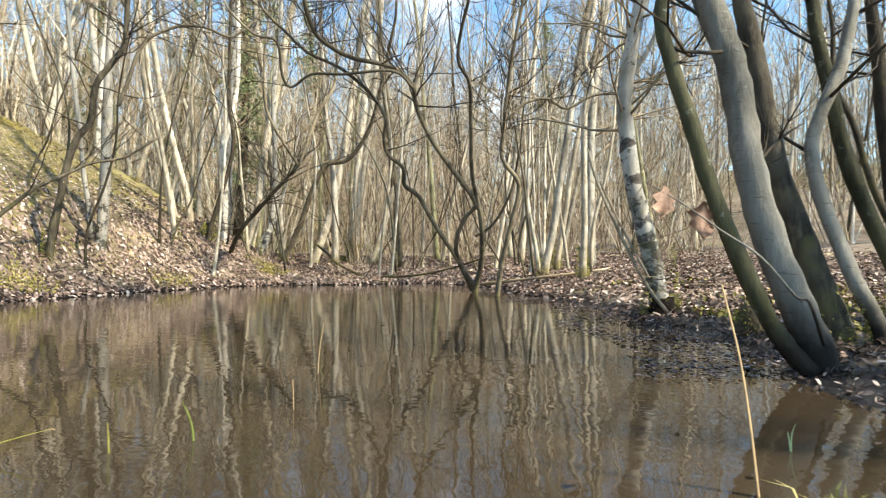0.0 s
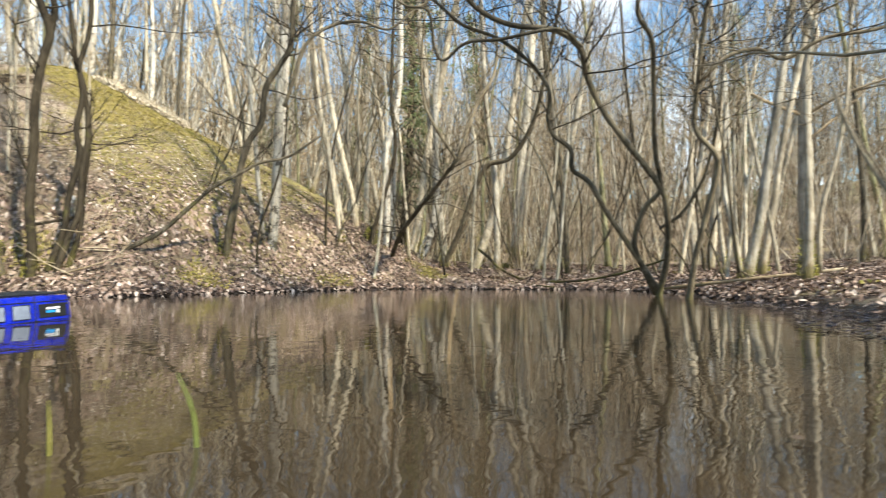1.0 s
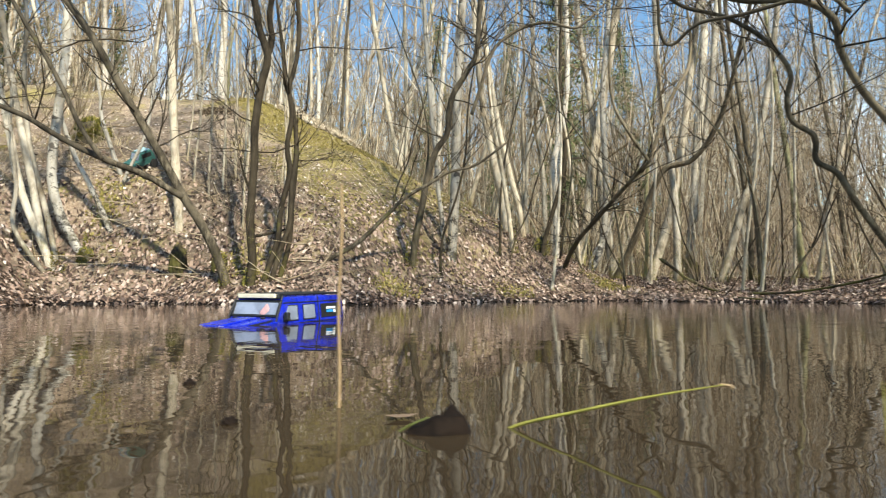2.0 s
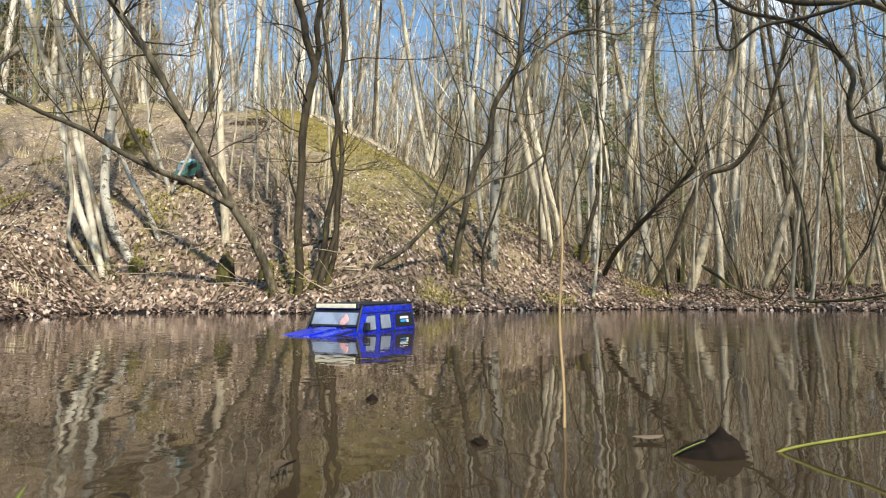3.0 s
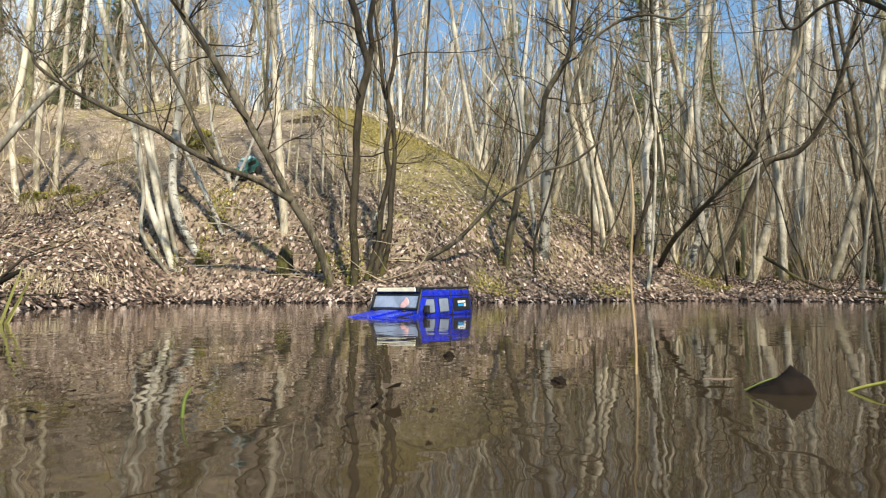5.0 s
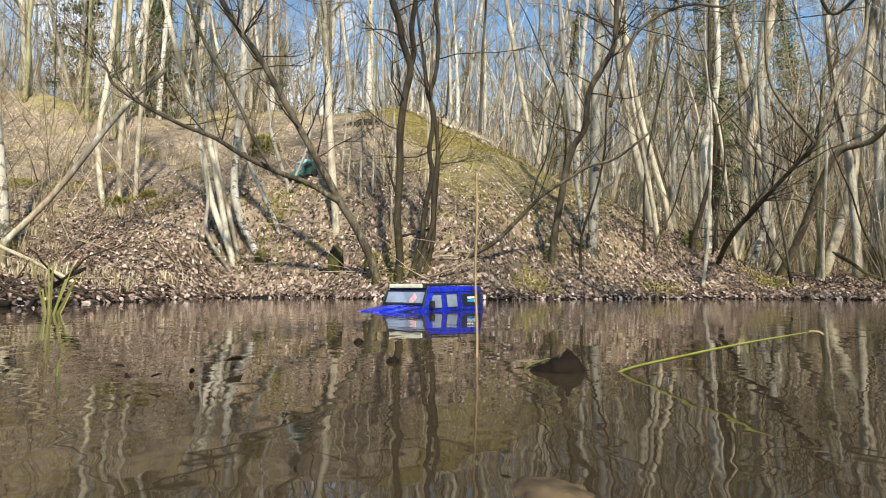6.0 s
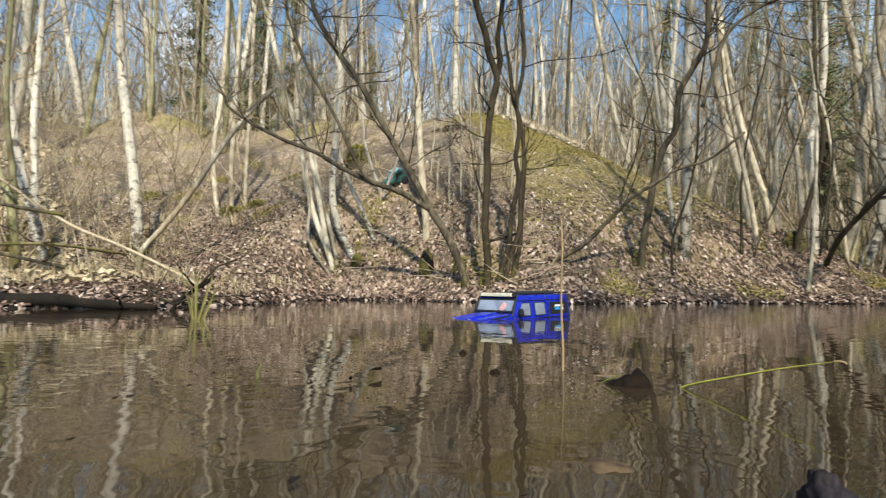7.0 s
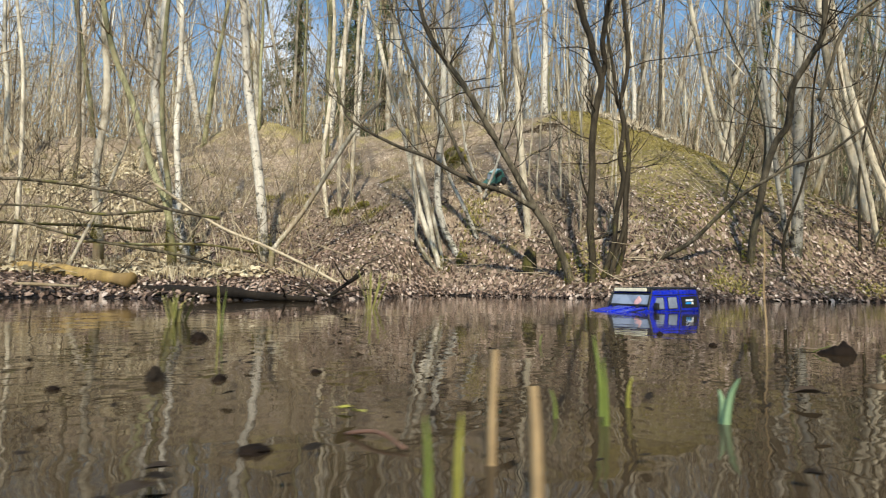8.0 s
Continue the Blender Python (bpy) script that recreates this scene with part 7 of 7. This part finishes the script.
for k in range(70):
    f = rng.random()
    a, b = Vector((-6.40, 8.02)), Vector((-7.55, 7.88))
    p = a.lerp(b, f) + Vector((rng.gauss(0, 0.05), rng.gauss(0.04, 0.06)))
    tuft("dry_grass_tuft", "bleached dry grass tuft on the mound's crest", p.x, p.y, on_ground(p.x, p.y), 70, 0.16, 0.12, 300 + k, BLEACHED)["group"] = "dry grass on the crest"


def crest(x, y, u):
    k = np.clip(((x + 6.40) * -1.15 + (y - 8.02) * -0.14) / 1.342, 0, 1)
    return (np.hypot(x + 6.40 + 1.15 * k, y - 8.02 + 0.14 * k) < 0.04 + 0.15 * u)


leaf_layer("matted_dry_grass", "matted bleached grass along the mound's crest", 15, 60000, (-8.1, -6.0, 7.5, 8.9), crest, 0.050, BLEACHED, 0.07, tilt=0.5)
for k in range(80):
    x, y = (rng.uniform(-9.5, -4.9), rng.uniform(-0.6, 2.9)) if k < 40 else (rng.uniform(-11.5, -7.0), rng.uniform(0.2, 5.0))
    if float(shore_distance(x, y)) > 0.1:
        tuft("dry_grass_tuft", "pale flattened dry grass on the western bank", x, y, on_ground(x, y), 70, rng.uniform(0.12, 0.22), 0.24, 400 + k, STRAW)["group"] = "dry grass on the western bank"


# ---- the twig with hanging dead leaves ----
twig = thing("overhanging_twig", "grey twig with rust-brown dead leaves still hanging", "branch", Matrix.Translation((0.74, 2.02, 0.10)))
body = Tubes()
line = spline([(0, 0, 0), (-0.06, -0.03, 0.12), (-0.09, -0.02, 0.135), (-0.17, 0.0, 0.24), (-0.27, 0.02, 0.315), (-0.36, 0.05, 0.39), (-0.45, 0.10, 0.46)])
body.add(line, taper(len(line), 0.005, 0.0015), 6, rng=random.Random(3))
body.link("stem", BARK_PALE, twig)


def hanging_leaf(parent, p, long_, wide, turn, seed):
    bm = bmesh.new()
    rows = []
    for i in range(7):
        f = i / 6
        w = wide * math.sin(math.pi * min(1, f * 0.92 + 0.06)) ** 1.2 * (0.55 if i % 2 else 1.0) * 0.5
        curl = 0.25 * wide * math.sin(f * 3 + seed)
        rows.append([bm.verts.new((-w, curl + w * 0.35, -f * long_)), bm.verts.new((0, curl, -f * long_)), bm.verts.new((w, curl + w * 0.35, -f * long_))])
    for a, b in zip(rows, rows[1:]):
        for k in range(2):
            bm.faces.new((a[k], a[k + 1], b[k + 1], b[k]))
    made = bmesh.ops.solidify(bm, geom=list(bm.faces), thickness=0.0006)
    return part("dead_leaf", bm, RUST_LEAF, parent, "curled rust-brown leaf", True, Matrix.Translation(p) @ pose(0, 0, 0, 10, 8, turn))


hanging_leaf(twig, Vector((-0.30, 0.03, 0.395)), 0.105, 0.09, 0, 1)
hanging_leaf(twig, Vector((-0.30, 0.035, 0.33)), 0.035, 0.04, -25, 2)
hanging_leaf(twig, Vector((-0.40, 0.075, 0.445)), 0.095, 0.085, 8, 3)


# ---- floating leaves and scum ----
FLOATING = leaf_stuff("floating_leaf_skin", [(0.0, (0.02, 0.014, 0.009)), (0.6, (0.08, 0.055, 0.035)), (0.93, (0.17, 0.12, 0.08)), (1.0, (0.42, 0.37, 0.26))], 0.4)


def afloat(x, y, u):
    s = shore_distance(x, y)
    edge = np.exp(-np.abs(s) / 0.25)
    near = np.exp(-np.hypot(x + 0.9, y - 0.5) / 0.55)
    return (s < -0.02) & (u < 0.05 + 0.8 * edge * (x > -0.2) + 0.35 * edge + 0.55 * near * 0.6)


leaf_layer("floating_leaves", "sodden leaves floating on the pond", 9, 1500, (-5.5, 1.0, -0.6, 9.0), afloat, 0.022, FLOATING, 0.001, 0.001, 0.04)


def drowned(x, y, u):
    return (shore_distance(x, y) < -0.02) & (np.hypot(x + 1.2, y - 0.55) < 0.75) & (u < 0.6)


leaf_layer("dark_debris", "black rotten leaf scraps breaking the surface", 10, 420, (-2.1, -0.2, -0.1, 1.2), drowned, 0.0105, WET_WOOD, 0.003, 0.001, 0.22)
